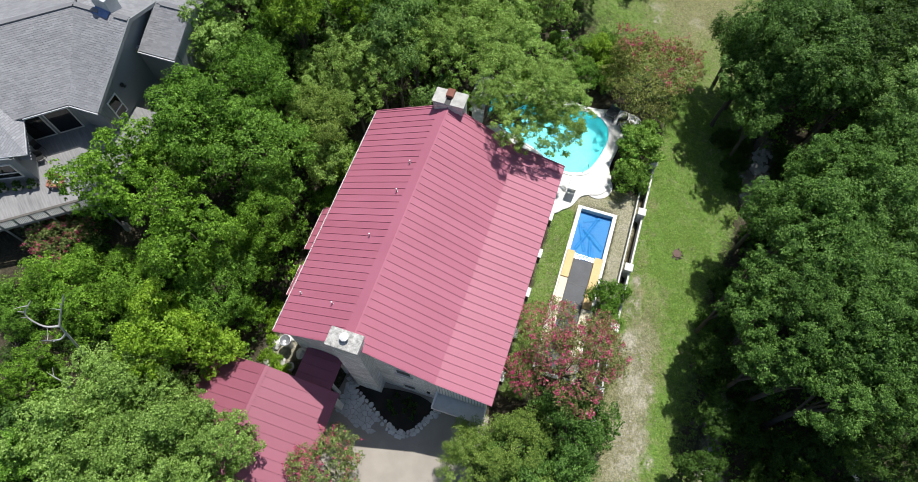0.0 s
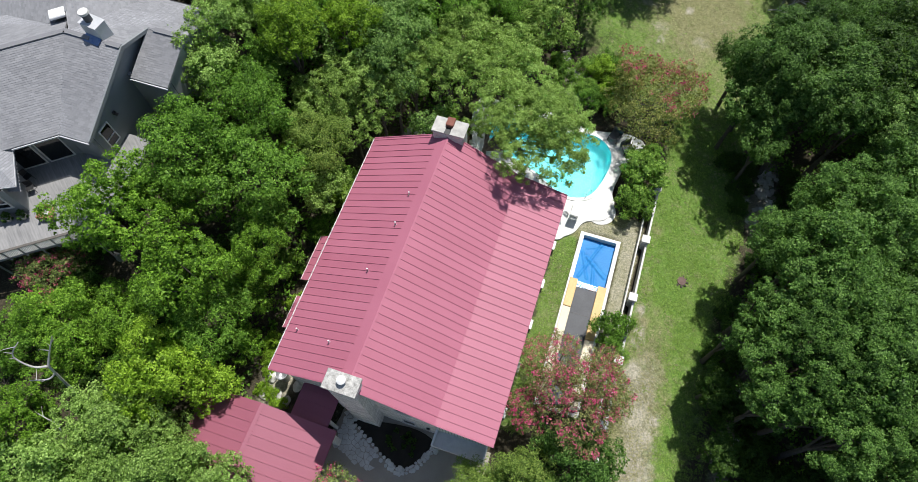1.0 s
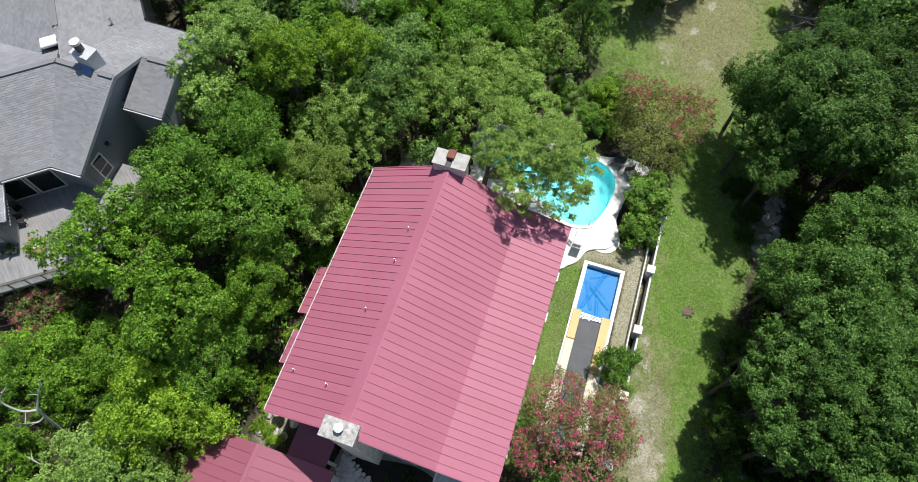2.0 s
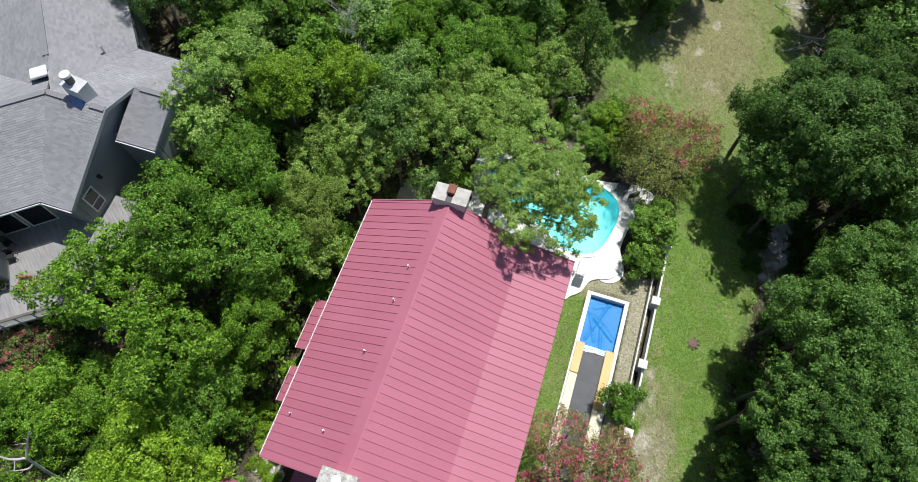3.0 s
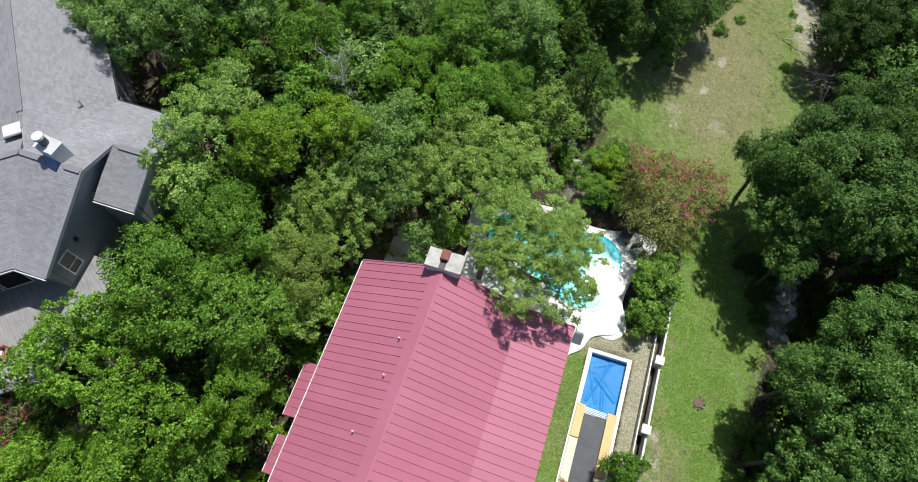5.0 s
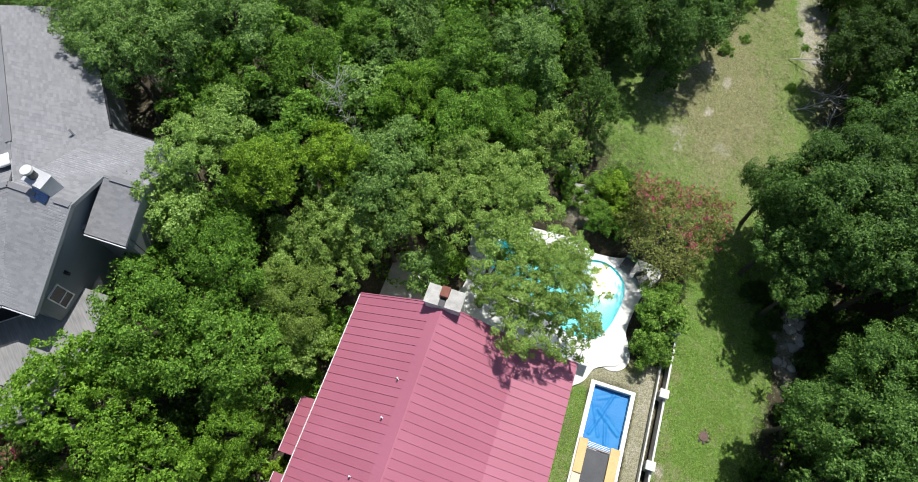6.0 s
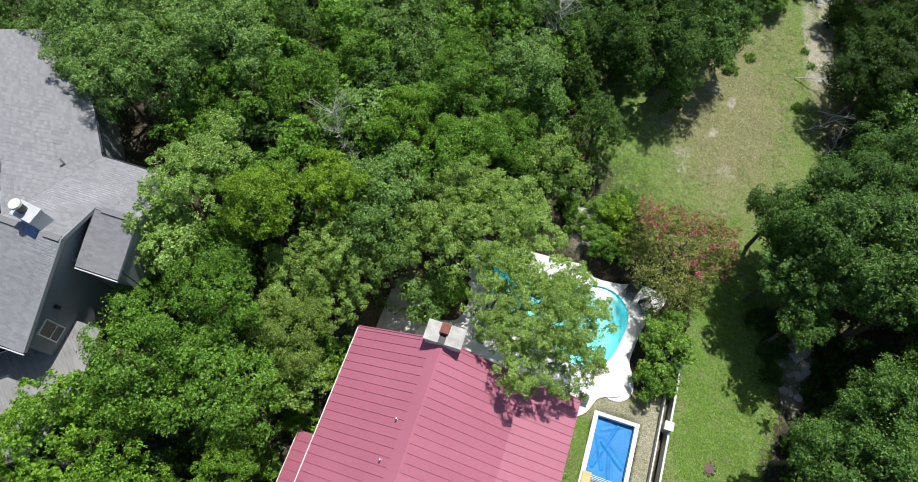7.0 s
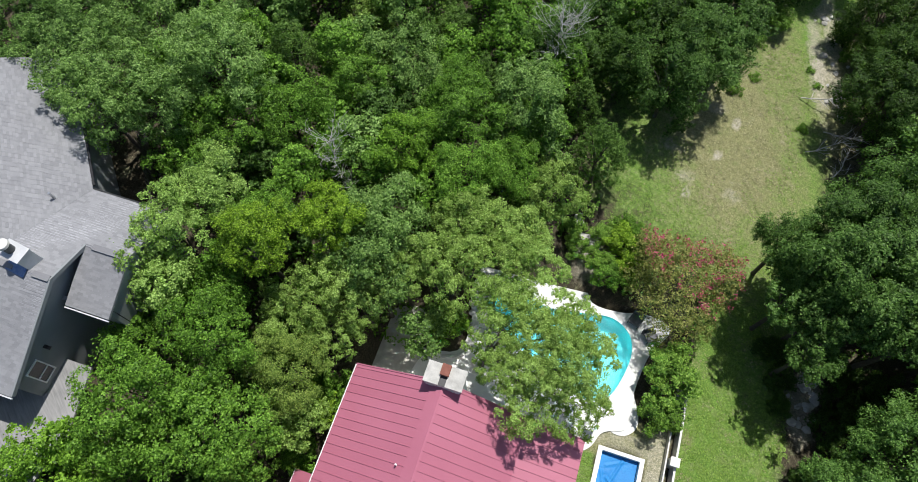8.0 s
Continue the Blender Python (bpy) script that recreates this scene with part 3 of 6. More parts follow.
def chimney_north():
    bm = B()
    box(bm, -6.62, -4.76, 16.1, 17.06, 0, 9.9)
    ch = part("chimney", bm, M_LIMESTONE, house, "pale limestone chimney with rough white top course", uv=True)
    rng = random.Random(14)
    for row in range(3):
        x = -6.66
        while x < -4.86:
            w = rng.uniform(0.14, 0.32)
            x1 = min(x + w, -4.74)
            bm = B()
            z0 = 9.42 + row * 0.19
            box(bm, x + 0.012, x1 - 0.012, 16.03 + rng.uniform(0, 0.03), 16.099, z0, z0 + rng.uniform(0.15, 0.178))
            part("stone", bm, M_FIELD, ch, bevel=0.012)
            x = x1
    for x0, x1 in ((-6.74, -5.92), (-5.56, -4.64)):
        bm = B()
        box(bm, x0, x1, 16.03, 17.16, 10.02, 10.13)
        part("chimney_slab", bm, M_SLAB, ch, "pale weathered concrete chimney slab", bevel=0.015)
    bm = B()
    box(bm, -6.66, -4.72, 16.07, 17.1, 9.9, 10.02)
    part("corbel", bm, M_FIELD, ch)
    bm = B()
    box(bm, -5.92, -5.56, 16.06, 16.56, 10.021, 10.04)
    part("flue_lining", bm, M_BLACK, ch)
    bm = B()
    box(bm, -5.98, -5.5, 16.56, 17.16, 10.021, 10.32)
    part("flue_tile", bm, M_TERRACOTTA, ch, "red clay flue tile", bevel=0.015)


def louvre_window(x0, x1, z0, z1):
    y = WY0
    bm = B()
    box(bm, x0, x1, y - 0.05, y - 0.002, z0, z0 + 0.07)
    box(bm, x0, x1, y - 0.05, y - 0.002, z1 - 0.07, z1)
    box(bm, x0, x0 + 0.07, y - 0.05, y - 0.002, z0 + 0.07, z1 - 0.07)
    box(bm, x1 - 0.07, x1, y - 0.05, y - 0.002, z0 + 0.07, z1 - 0.07)
    w = part("window", bm, M_OFFWHITE, house, "small louvred window in a pale frame")
    bm = B()
    box(bm, x0 + 0.07, x1 - 0.07, y - 0.012, y - 0.002, z0 + 0.07, z1 - 0.07)
    part("pane", bm, M_GLASS, w)
    for k in range(4):
        z = z0 + 0.12 + (z1 - z0 - 0.2) * (k + 0.5) / 4
        bm = B()
        plate(bm, [(x0 + 0.07, y - 0.06, z - 0.05), (x1 - 0.07, y - 0.06, z - 0.05), (x1 - 0.07, y - 0.013, z + 0.04), (x0 + 0.07, y - 0.013, z + 0.04)], 0.012)
        part("louvre", bm, M_LOUVRE, w)
    bm = B()
    box(bm, x0 - 0.08, x1 + 0.08, y - 0.12, y - 0.002, z0 - 0.07, z0 - 0.003)
    part("sill", bm, M_FIELD, w)


def garage_front():
    # boarded wall above the garage door, and the flat hood that juts out over it
    bm = B()
    box(bm, -1.25, 1.86, WY0 - 0.06, WY0 - 0.003, 2.95, 5.9)
    wall = part("boarded_panel", bm, M_CAPSTONE, house, "vertical weathered white boards")
    for k in range(17):
        bm = B()
        x = -1.2 + k * 0.185
        box(bm, x, x + 0.115, WY0 - 0.1, WY0 - 0.062, 2.95, 5.85)
        part("batten", bm, M_WHITE, wall)
    bm = B()
    box(bm, -1.18, 1.86, -0.55, WY0 - 0.06, 2.62, 2.78)
    hood = part("garage_hood", bm, M_OFFWHITE, house, "flat weathered white hood over the garage door")
    for x0, x1 in ((-1.3, -1.18), (1.86, 1.95)):
        bm = B()
        box(bm, x0, x1, -0.6, WY0 - 0.06, 2.5, 3.12)
        part("side_board", bm, M_WHITE, hood)
    bm = B()
    box(bm, -1.18, 1.86, -0.6, -0.55, 2.5, 2.84)
    part("fascia", bm, M_OFFWHITE, hood)
    bm = B()
    box(bm, -1.0, 1.7, WY0 - 0.05, WY0 - 0.003, 0.02, 2.45)
    door = part("garage_door", bm, M_OFFWHITE, house, "panelled garage door")
    for r in range(4):
        for c in range(4):
            bm = B()
            box(bm, -0.93 + c * 0.66, -0.37 + c * 0.66, WY0 - 0.068, WY0 - 0.052, 0.1 + r * 0.6, 0.58 + r * 0.6)
            part("door_panel", bm, M_OFFWHITE, door)
    bm = B()
    box(bm, -2.0, -1.8, WY0 - 0.1, WY0 - 0.003, 1.5, 1.75)
    part("meter_box", bm, M_BLACK, house)


def side_windows():
    # small box windows with white tops on the east wall
    for k in range(5):
        y = 2.3 + 2.95 * k
        bm = B()
        box(bm, WX1 + 0.002, 2.36, y + 0.03, y + 0.58, 1.75, 2.72)
        w = part("window", bm, M_GLASS, house, "dark glazed box window with a white top")
        bm = B()
        plate(bm, [(WX1 + 0.002, y - 0.02, 2.86), (2.43, y - 0.02, 2.78), (2.43, y + 0.62, 2.78), (WX1 + 0.002, y + 0.62, 2.86)], 0.06)
        part("window_top", bm, M_WHITE, w)
        bm = B()
        for yy in (y, y + 0.56):
            box(bm, 2.34, 2.38, yy, yy + 0.05, 1.7, 2.72)
        box(bm, WX1 + 0.002, 2.38, y, y + 0.61, 1.68, 1.75)
        part("window_frame", bm, M_LOUVRE, w)


def roof_pipes():
    for x, y in ((-6.7, 11.87), (-6.78, 9.78), (-7.31, 6.67), (-7.81, 2.2), (-10.22, 2.55)):
        z = roof_height(x)
        bm = B()
        tube(bm, (x, y, z - 0.05), (x, y, z + 0.3), 0.038, 0.038, 10)
        p = part("vent_pipe", bm, M_GALV, house, "short grey vent pipe")
        bm = B()
        tube(bm, (x, y, z + 0.24), (x, y, z + 0.33), 0.048, 0.042, 12)
        part("pipe_cap", bm, M_WHITE, p)
        bm = B()
        tube(bm, (x, y, z - 0.02), (x, y, z + 0.05), 0.085, 0.05, 12)
        part("boot", bm, M_GALV, p)


def side_bays():
    # two low lean-to bays with red roofs on the west wall
    for y0, y1, x0 in ((6.75, 10.15, -13.15), (3.35, 5.6, -12.9)):
        bm = B()
        box(bm, x0 + 0.35, WX0 - 0.002, y0 + 0.25, y1 - 0.25, gz(-13, y0) - 0.5, 2.9)
        bay = part("bay", bm, M_LIMESTONE, house, "low limestone bay", uv=True)
        n = max(3, round((y1 - y0) / 0.6))
        w = (y1 - y0) / n
        me = seam_panel("bay_roof_panel", [(WX0, 4.0), (x0, 2.75)], w)
        for k in range(n):
            ob = part("roof_panel", None, None, bay, mesh=me)
            ob.location = (0, y0 + k * w, 0)
        bm = B()
        box(bm, x0 - 0.05, x0, y0, y1, 2.63, 2.71)
        part("gutter", bm, M_WHITE, bay)


house_walls()
main_roof()
chimney_south()
chimney_north()
louvre_window(-3.75, -2.75, 4.7, 5.7)
louvre_window(-3.6, -2.75, 1.0, 1.9)
garage_front()
side_windows()
roof_pipes()
side_bays()


# ---- carport and its link to the porch ----
def carport():
    c = thing("carport", "carport with a low red standing-seam gable roof", "carport", (-11.5, -5.5, 0))
    rx, rz, ey, we, ee, ez = -11.45, 4.4, -1.6, -15.6, -6.95, 2.95
    n = 14
    w = 0.6
    y0 = ey - n * w
    west = seam_panel("carport_panel", [(rx - 0.15, rz), (we, ez + 0.05)], w, M_REDOLD)
    east = seam_panel("carport_panel", [(rx, rz), (ee, ez)], w, M_REDOLD)
    for k in range(n):
        for me in (west, east):
            ob = part("roof_panel", None, None, c, mesh=me)
            ob.location = (0, y0 + k * w, 0)
    bm = B()
    plate(bm, [(rx - 0.3, y0, rz - 0.06), (rx, y0, rz + 0.05), (rx, ey, rz + 0.05), (rx - 0.3, ey, rz - 0.06)], 0.03)
    plate(bm, [(rx, y0, rz + 0.05), (rx + 0.22, y0, rz - 0.02), (rx + 0.22, ey, rz - 0.02), (rx, ey, rz + 0.05)], 0.03)
    part("ridge_cap", bm, M_REDOLD, c)
    bm = B()
    box(bm, rx - 3.6, rx + 4.1, ey - 0.3, ey - 0.12, 0, 3.05)
    part("wall", bm, M_LIMESTONE, c, uv=True)
    for x in (we + 0.4, ee - 0.35):
        for y in (ey - 0.4, y0 + 4.2, y0 + 0.4):
            bm = B()
            box(bm, x - 0.2, x + 0.2, y - 0.2, y + 0.2, gz(x, y) - 0.3, 2.85)
            part("pillar", bm, M_FIELD, c, "white stone pillar")
    bm = B()
    box(bm, ee - 0.03, ee, y0, ey, ez - 0.14, ez - 0.035)
    part("fascia", bm, M_REDOLD, c)
    # breezeway roof into the arch
    bz = thing("breezeway", "low red metal roof linking carport and porch", "roof", (-8.8, -0.6, 0))
    me = seam_panel("breezeway_panel", [(-10.0, 2.98), (-7.55, 2.86)], 0.62, M_REDOLD)
    for k in range(5):
        ob = part("roof_panel", None, None, bz, mesh=me)
        ob.location = (0, -1.72 + k * 0.62, 0)
    for x, y in ((-9.8, -1.2), (-7.7, -1.2), (-9.8, 0.25), (-7.72, 0.25)):
        bm = B()
        box(bm, x - 0.1, x + 0.1, y - 0.1, y + 0.1, 0, 2.8)
        part("post", bm, M_OFFWHITE, bz)


carport()


# ---- neighbouring house ----
def shingle_rows(pts, w=0.33, h=0.15):
    """Overlapping tabs in rows over a flat roof slope given by its corners."""
    n = Vector((0, 0, 0))
    for k in range(len(pts)):
        n += pts[k].cross(pts[(k + 1) % len(pts)])
    n.normalize()
    if n.z < 0:
        n = -n
    across = Vector((0, 0, 1)).cross(n).normalized()
    up = n.cross(across).normalized()
    o = pts[0]
    flat = [((p - o).dot(across), (p - o).dot(up)) for p in pts]
    rng = random.Random(int(abs(o.x * 100)))
    bm = B()
    v = min(f[1] for f in flat) + 0.01
    row = 0
    while v < max(f[1] for f in flat):
        # where this row crosses the outline
        cuts = []
        for (ua, va), (ub, vb) in zip(flat, flat[1:] + flat[:1]):
            if (va - v - h / 2) * (vb - v - h / 2) < 0:
                cuts.append(ua + (ub - ua) * (v + h / 2 - va) / (vb - va))
        cuts.sort()
        for c0, c1 in zip(cuts[::2], cuts[1::2]):
            u = c0 - (row % 2) * w * 0.5 - rng.uniform(0, 0.06)
            while u < c1:
                a, b = max(c0, u + 0.006), min(c1, u + w - 0.006)
                if b - a > 0.03:
                    lift = rng.uniform(0.014, 0.022)
                    vs = [bm.verts.new(o + across * x + up * y + n * z) for x, y, z in ((a, v, 0.002), (b, v, 0.002), (b, v, lift), (a, v, lift), (b, v + h + 0.02, 0.004), (a, v + h + 0.02, 0.004))]
                    bm.faces.new((vs[0], vs[1], vs[2], vs[3]))
                    bm.faces.new((vs[3], vs[2], vs[4], vs[5]))
                u += w
        v += h
        row += 1
    return bm


def neighbour():
    h = thing("shingled_house", "grey stucco house with grey asphalt shingle roofs on the slope above", "house", (-30, 14, 4.8))
    zr, ze = 12.2, 10.0
    d2 = Vector((-0.78, -0.626))       # line of the second wing
    n2 = Vector((0.626, -0.78))
    d3 = Vector((-0.64, 0.77))         # line of the third wing
    a, b = Vector((-26.4, 14.65)), Vector((-30.46, 14.72))
    e1, e2 = Vector((-26.4, 8.83)), Vector((-28.42, 8.8))
    far_r, far_e = b + d2 * 12, e2 + d2 * 12
    n0 = Vector((-23.4, 20.6))

    def v3(p, z):
        return (p.x, p.y, z)

    def slab(name, pts, label=""):
        bm = B()
        plate(bm, pts, 0.14)
        ob = part(name, bm, M_SHINGLE, h, label, uv=True)
        tagged(part("shingles", shingle_rows([Vector(p) for p in pts]), M_TAB, ob), kind="stuff")
        return ob

    slab("roof", [v3(e1, ze), v3(a, zr), v3(b, zr), v3(e2, ze)], "grey asphalt shingle roof slope")
    slab("roof", [v3(e2, ze), v3(b, zr), v3(far_r, zr), v3(far_e, ze)])
    # north slope, which runs on over the projecting wing
    zp = zr - (17.1 - 14.65) * (zr - 10.15) / (20.6 - 14.65)
    slab("roof", [v3(a, zr), (-26.4, 17.1, zp), (-23.7, 17.1, zp), (-23.7, 20.6, 10.15), (-30.5, 20.6, 10.15), v3(b, zr)])
    slab("roof", [(-26.4, 17.1, zp), (-26.4, 13.9, 10.15), (-23.7, 13.9, 10.15), (-23.7, 17.1, zp)])
    # third wing
    r3a, r3b = Vector((-31.4, 16.2)), Vector((-31.4, 16.2)) + d3 * 12.5
    q = Vector((d3.y, -d3.x))
    ea, eb = Vector((-29.05, 20.85)), Vector((-29.05, 20.85)) + d3 * 10.4
    r3c = r3a - d3 * 1.74
    slab("roof", [v3(r3c, zr - 0.055), v3(ea - d3 * 0.3, 10.155), v3(eb, 10.155), v3(r3b, zr - 0.055)])
    slab("roof", [v3(r3a, zr - 0.06), v3(r3b, zr - 0.06), v3(r3b - q * 6.5, 9.6), v3(r3a - q * 6.5, 9.6)])
    slab("roof", [v3(b, zr), v3(far_r, zr), v3(far_r - n2 * 7, 9.6), v3(b - n2 * 4, 10.8)])
    # low wing over the deck
    p0, p1, p2 = Vector((-31.6, 8.05)), Vector((-29.05, 4.9)), Vector((-31.4, 3.75))
    slab("roof", [v3(p0, 9.75), v3(p1, 9.75), v3(p2, 9.75), (-36, 4.5, 11.4), (-35, 8.0, 11.4)])
    # walls
    def wall(x0, y0, x1, y1, z0, z1, label=""):
        dv = Vector((x1 - x0, y1 - y0))
        m = Matrix.Translation((x0, y0, 0)) @ Matrix.Rotation(math.atan2(dv.y, dv.x), 4, "Z")
        bm = B()
        box(bm, 0, dv.length, 0, 0.25, z0, z1, m)
        return part("wall", bm, M_STUCCO, h, label)

    bm = B()
    up = Matrix(((0, 0, 1, 0), (1, 0, 0, 0), (0, 1, 0, 0), (0, 0, 0, 1)))
    prism(bm, [(9.5, 4.0), (20.3, 4.0), (20.3, 10.05), (17.1, zp - 0.16), (14.65, zr - 0.16), (9.5, ze + 0.1)], -27.05, -26.85, up)
    part("wall", bm, M_STUCCO, h, "grey stucco gable wall")
    wall(-26.9, 9.5, -29.0, 9.5, 4, 9.95)
    wall(-29.0, 9.5, -37.0, 3.1, 4, 9.95)
    bm = B()
    prism(bm, [(14.45, 4.0), (20.1, 4.0), (20.1, 10.1), (17.1, zp - 0.16), (14.45, 10.1)], -24.0, -23.8, up)
    part("wall", bm, M_STUCCO, h)
    wall(-23.8, 14.4, -26.9, 14.4, 4, 10.05)
    wall(-23.9, 20.05, -29.2, 20.05, 4, 9.95)
    w3 = ea - q * 0.5
    w4 = eb - q * 0.5
    wall(w3.x, w3.y, w4.x, w4.y, 4, 9.95)
    wall(-32.26, 7.23, -29.9, 4.27, 6.5, 9.65)
    wall(-29.86, 4.62, -33.7, 2.72, 6.5, 9.65)

    # trims and gutters
    def strip(p, q_, w, t, mat, name, dz=0.0):
        p, q_ = Vector(p), Vector(q_)
        dv = q_ - p
        m = Matrix.Translation(p + Vector((0, 0, dz))) @ dv.to_track_quat("X", "Z").to_matrix().to_4x4()
        bm = B()
        box(bm, 0, dv.length, -w / 2, w / 2, -t, 0, m)
        return part(name, bm, mat, h)

    strip((-26.36, 8.83, ze), (-26.36, 14.65, zr), 0.1, 0.24, M_STUCCO, "fascia", 0.03)
    strip((-26.36, 14.65, zr), (-26.36, 17.1, zp), 0.1, 0.24, M_STUCCO, "fascia", 0.03)
    strip((-26.3, 8.74, ze - 0.02), (-28.42, 8.72, ze - 0.02), 0.07, 0.09, M_PALEMETAL, "gutter")
    g2 = e2 + n2 * 0.08
    g3 = g2 + d2 * 2.85
    strip(v3(g2, ze - 0.02), v3(g3, ze - 0.02), 0.07, 0.09, M_PALEMETAL, "gutter")
    strip((-26.4, 13.82, 10.13), (-23.66, 13.82, 10.13), 0.07, 0.09, M_PALEMETAL, "gutter")
    strip((-23.66, 20.68, 10.1), (-29.4, 20.68, 10.1), 0.1, 0.1, M_BLACK, "gutter")
    strip(v3(ea + q * 0.06, 10.12), v3(eb + q * 0.06, 10.12), 0.12, 0.1, M_BLACK, "gutter")
    strip(v3(p0, 9.74), v3(p1, 9.74), 0.07, 0.09, M_PALEMETAL, "gutter")
    strip(v3(p1, 9.74), v3(p2, 9.74), 0.07, 0.09, M_PALEMETAL, "gutter")
    # ridge caps
    strip((-26.4, 14.65, zr + 0.05), (-27.4, 14.66, zr + 0.05), 0.34, 0.06, M_SHINGLE, "ridge_cap")
    strip((-28.6, 14.68, zr + 0.05), (-30.46, 14.72, zr + 0.05), 0.34, 0.06, M_SHINGLE, "ridge_cap")
    strip(v3(b, zr + 0.05), v3(far_r, zr + 0.05), 0.34, 0.06, M_SHINGLE, "ridge_cap")
    strip((-23.8, 17.1, zp + 0.05), (-25.9, 17.1, zp + 0.05), 0.34, 0.06, M_SHINGLE, "ridge_cap")
    strip(v3(r3a + d3 * 1.2, zr), v3(r3b, zr), 0.36, 0.06, M_SHINGLE, "ridge_cap")
    strip((-29.9, 20.55, 10.42), (-31.4, 20.48, 10.68), 0.09, 0.05, M_WHITE, "flashing")

    # gable window
    bm = B()
    for y0, y1, z0, z1 in ((9.95, 10.9, 7.55, 7.63), (9.95, 10.9, 9.22, 9.3), (9.95, 10.03, 7.63, 9.22), (10.82, 10.9, 7.63, 9.22), (10.03, 10.82, 8.22, 8.29)):
        box(bm, -26.85, -26.78, y0, y1, z0, z1)
    w = part("window", bm, M_WHITE, h, "white-framed sash window")
    for z0, z1 in ((7.63, 8.22), (8.29, 9.22)):
        bm = B()
        box(bm, -26.845, -26.82, 10.03, 10.82, z0, z1)
        part("pane", bm, M_GLASS, w)
    bm = B()
    box(bm, -26.85, -26.7, 11.55, 11.75, 9.1, 9.3)
    tube(bm, (-26.7, 11.65, 9.2), (-26.55, 11.65, 9.1), 0.08, 0.11, 10)
    part("wall_lamp", bm, M_BLACK, h, "small black wall lamp")
    # sliding doors under the angled eave
    for k in range(3):
        s = Vector((-29.0, 9.5)) + d2 * (0.5 + k * 1.75) + n2 * 0.255
        m = Matrix.Translation((s.x, s.y, 0)) @ Matrix.Rotation(math.atan2(d2.y, d2.x), 4, "Z")
        bm = B()
        for x0, x1, z0, z1 in ((0, 1.6, 7.15, 7.25), (0, 1.6, 9.4, 9.5), (0, 0.08, 7.25, 9.4), (1.52, 1.6, 7.25, 9.4)):
            box(bm, x0, x1, 0, 0.06, z0, z1, m)
        dr = part("sliding_door", bm, M_OFFWHITE, h, "white-framed sliding glass door")
        bm = B()
        box(bm, 0.08, 1.52, 0.005, 0.03, 7.25, 9.4, m)
        part("pane", bm, M_GLASS, dr)
    # window of the low wing
    dv = Vector((-3.85, -1.9)).normalized()
    s = Vector((-29.86, 4.62)) + dv * 0.45 + Vector((-dv.y, dv.x)) * 0.252
    m = Matrix.Translation((s.x, s.y, 0)) @ Matrix.Rotation(math.atan2(dv.y, dv.x), 4, "Z")
    bm = B()
    for x0, x1, z0, z1 in ((0, 1.9, 7.75, 7.85), (0, 1.9, 9.1, 9.2), (0, 0.1, 7.85, 9.1), (1.8, 1.9, 7.85, 9.1), (0.1, 1.8, 8.25, 8.35)):
        box(bm, x0, x1, 0, 0.07, z0, z1, m)
    w = part("window", bm, M_OFFWHITE, h, "pale-framed window")
    bm = B()
    box(bm, 0.1, 1.8, 0.01, 0.04, 7.85, 8.25, m)
    part("pane", bm, M_GLASS, w)
    bm = B()
    box(bm, 0.1, 1.8, 0.01, 0.04, 8.35, 9.1, m)
    part("pane", bm, M_GLASS, w)

    # chimney with its spun cap
    m = Matrix.Translation((-28.2, 15.25, 0)) @ Matrix.Rotation(radians(-8), 4, "Z")
    bm = B()
    box(bm, -0.75, 0.55, -0.42, 0.42, 11.4, 13.1, m)
    ch = part("chimney", bm, M_PALEMETAL, h, "pale boxed metal chimney")
    bm = B()
    box(bm, -0.79, 0.59, -0.46, 0.46, 13.1, 13.14, m)
    part("chimney_lid", bm, M_PALEMETAL, ch)
    bm = B()
    tube(bm, m @ Vector((-0.25, 0, 13.14)), m @ Vector((-0.25, 0, 13.7)), 0.24, 0.24, 20)
    part("flue", bm, M_LOUVRE, ch)
    bm = B()
    tube(bm, m @ Vector((-0.25, 0, 13.72)), m @ Vector((-0.25, 0, 13.86)), 0.33, 0.31, 20)
    part("flue_cap", bm, M_OFFWHITE, ch)
    bm = B()
    plate(bm, [m @ Vector((-0.7, -0.9, 12.13)), m @ Vector((0.5, -0.9, 12.13)), m @ Vector((0.5, -0.42, 12.3)), m @ Vector((-0.7, -0.42, 12.3))], 0.03)
    part("blue_flashing", bm, M_BLUEFLASH, ch, "torn blue tarpaulin flashing")
    # skylight and vents
    m = Matrix.Translation((-31.9, 15.9, 11.95)) @ Matrix.Rotation(radians(40), 4, "Z")
    bm = B()
    box(bm, -0.5, 0.5, -0.42, 0.42, 0, 0.22, m)
    sk = part("skylight", bm, M_WHITE, h, "white domed skylight", bevel=0.05)
    for x, y in ((-31.4, 16.75), (-31.9, 18.1), (-30.0, 19.2), (-35.1, 19.2), (-34.9, 18.4)):
        bm = B()
        tube(bm, (x, y, 10.3), (x, y, 12.0 if x > -31.6 and y < 17 else 11.5), 0.07, 0.07, 10)
        part("vent_pipe", bm, M_GALV, h)


neighbour()


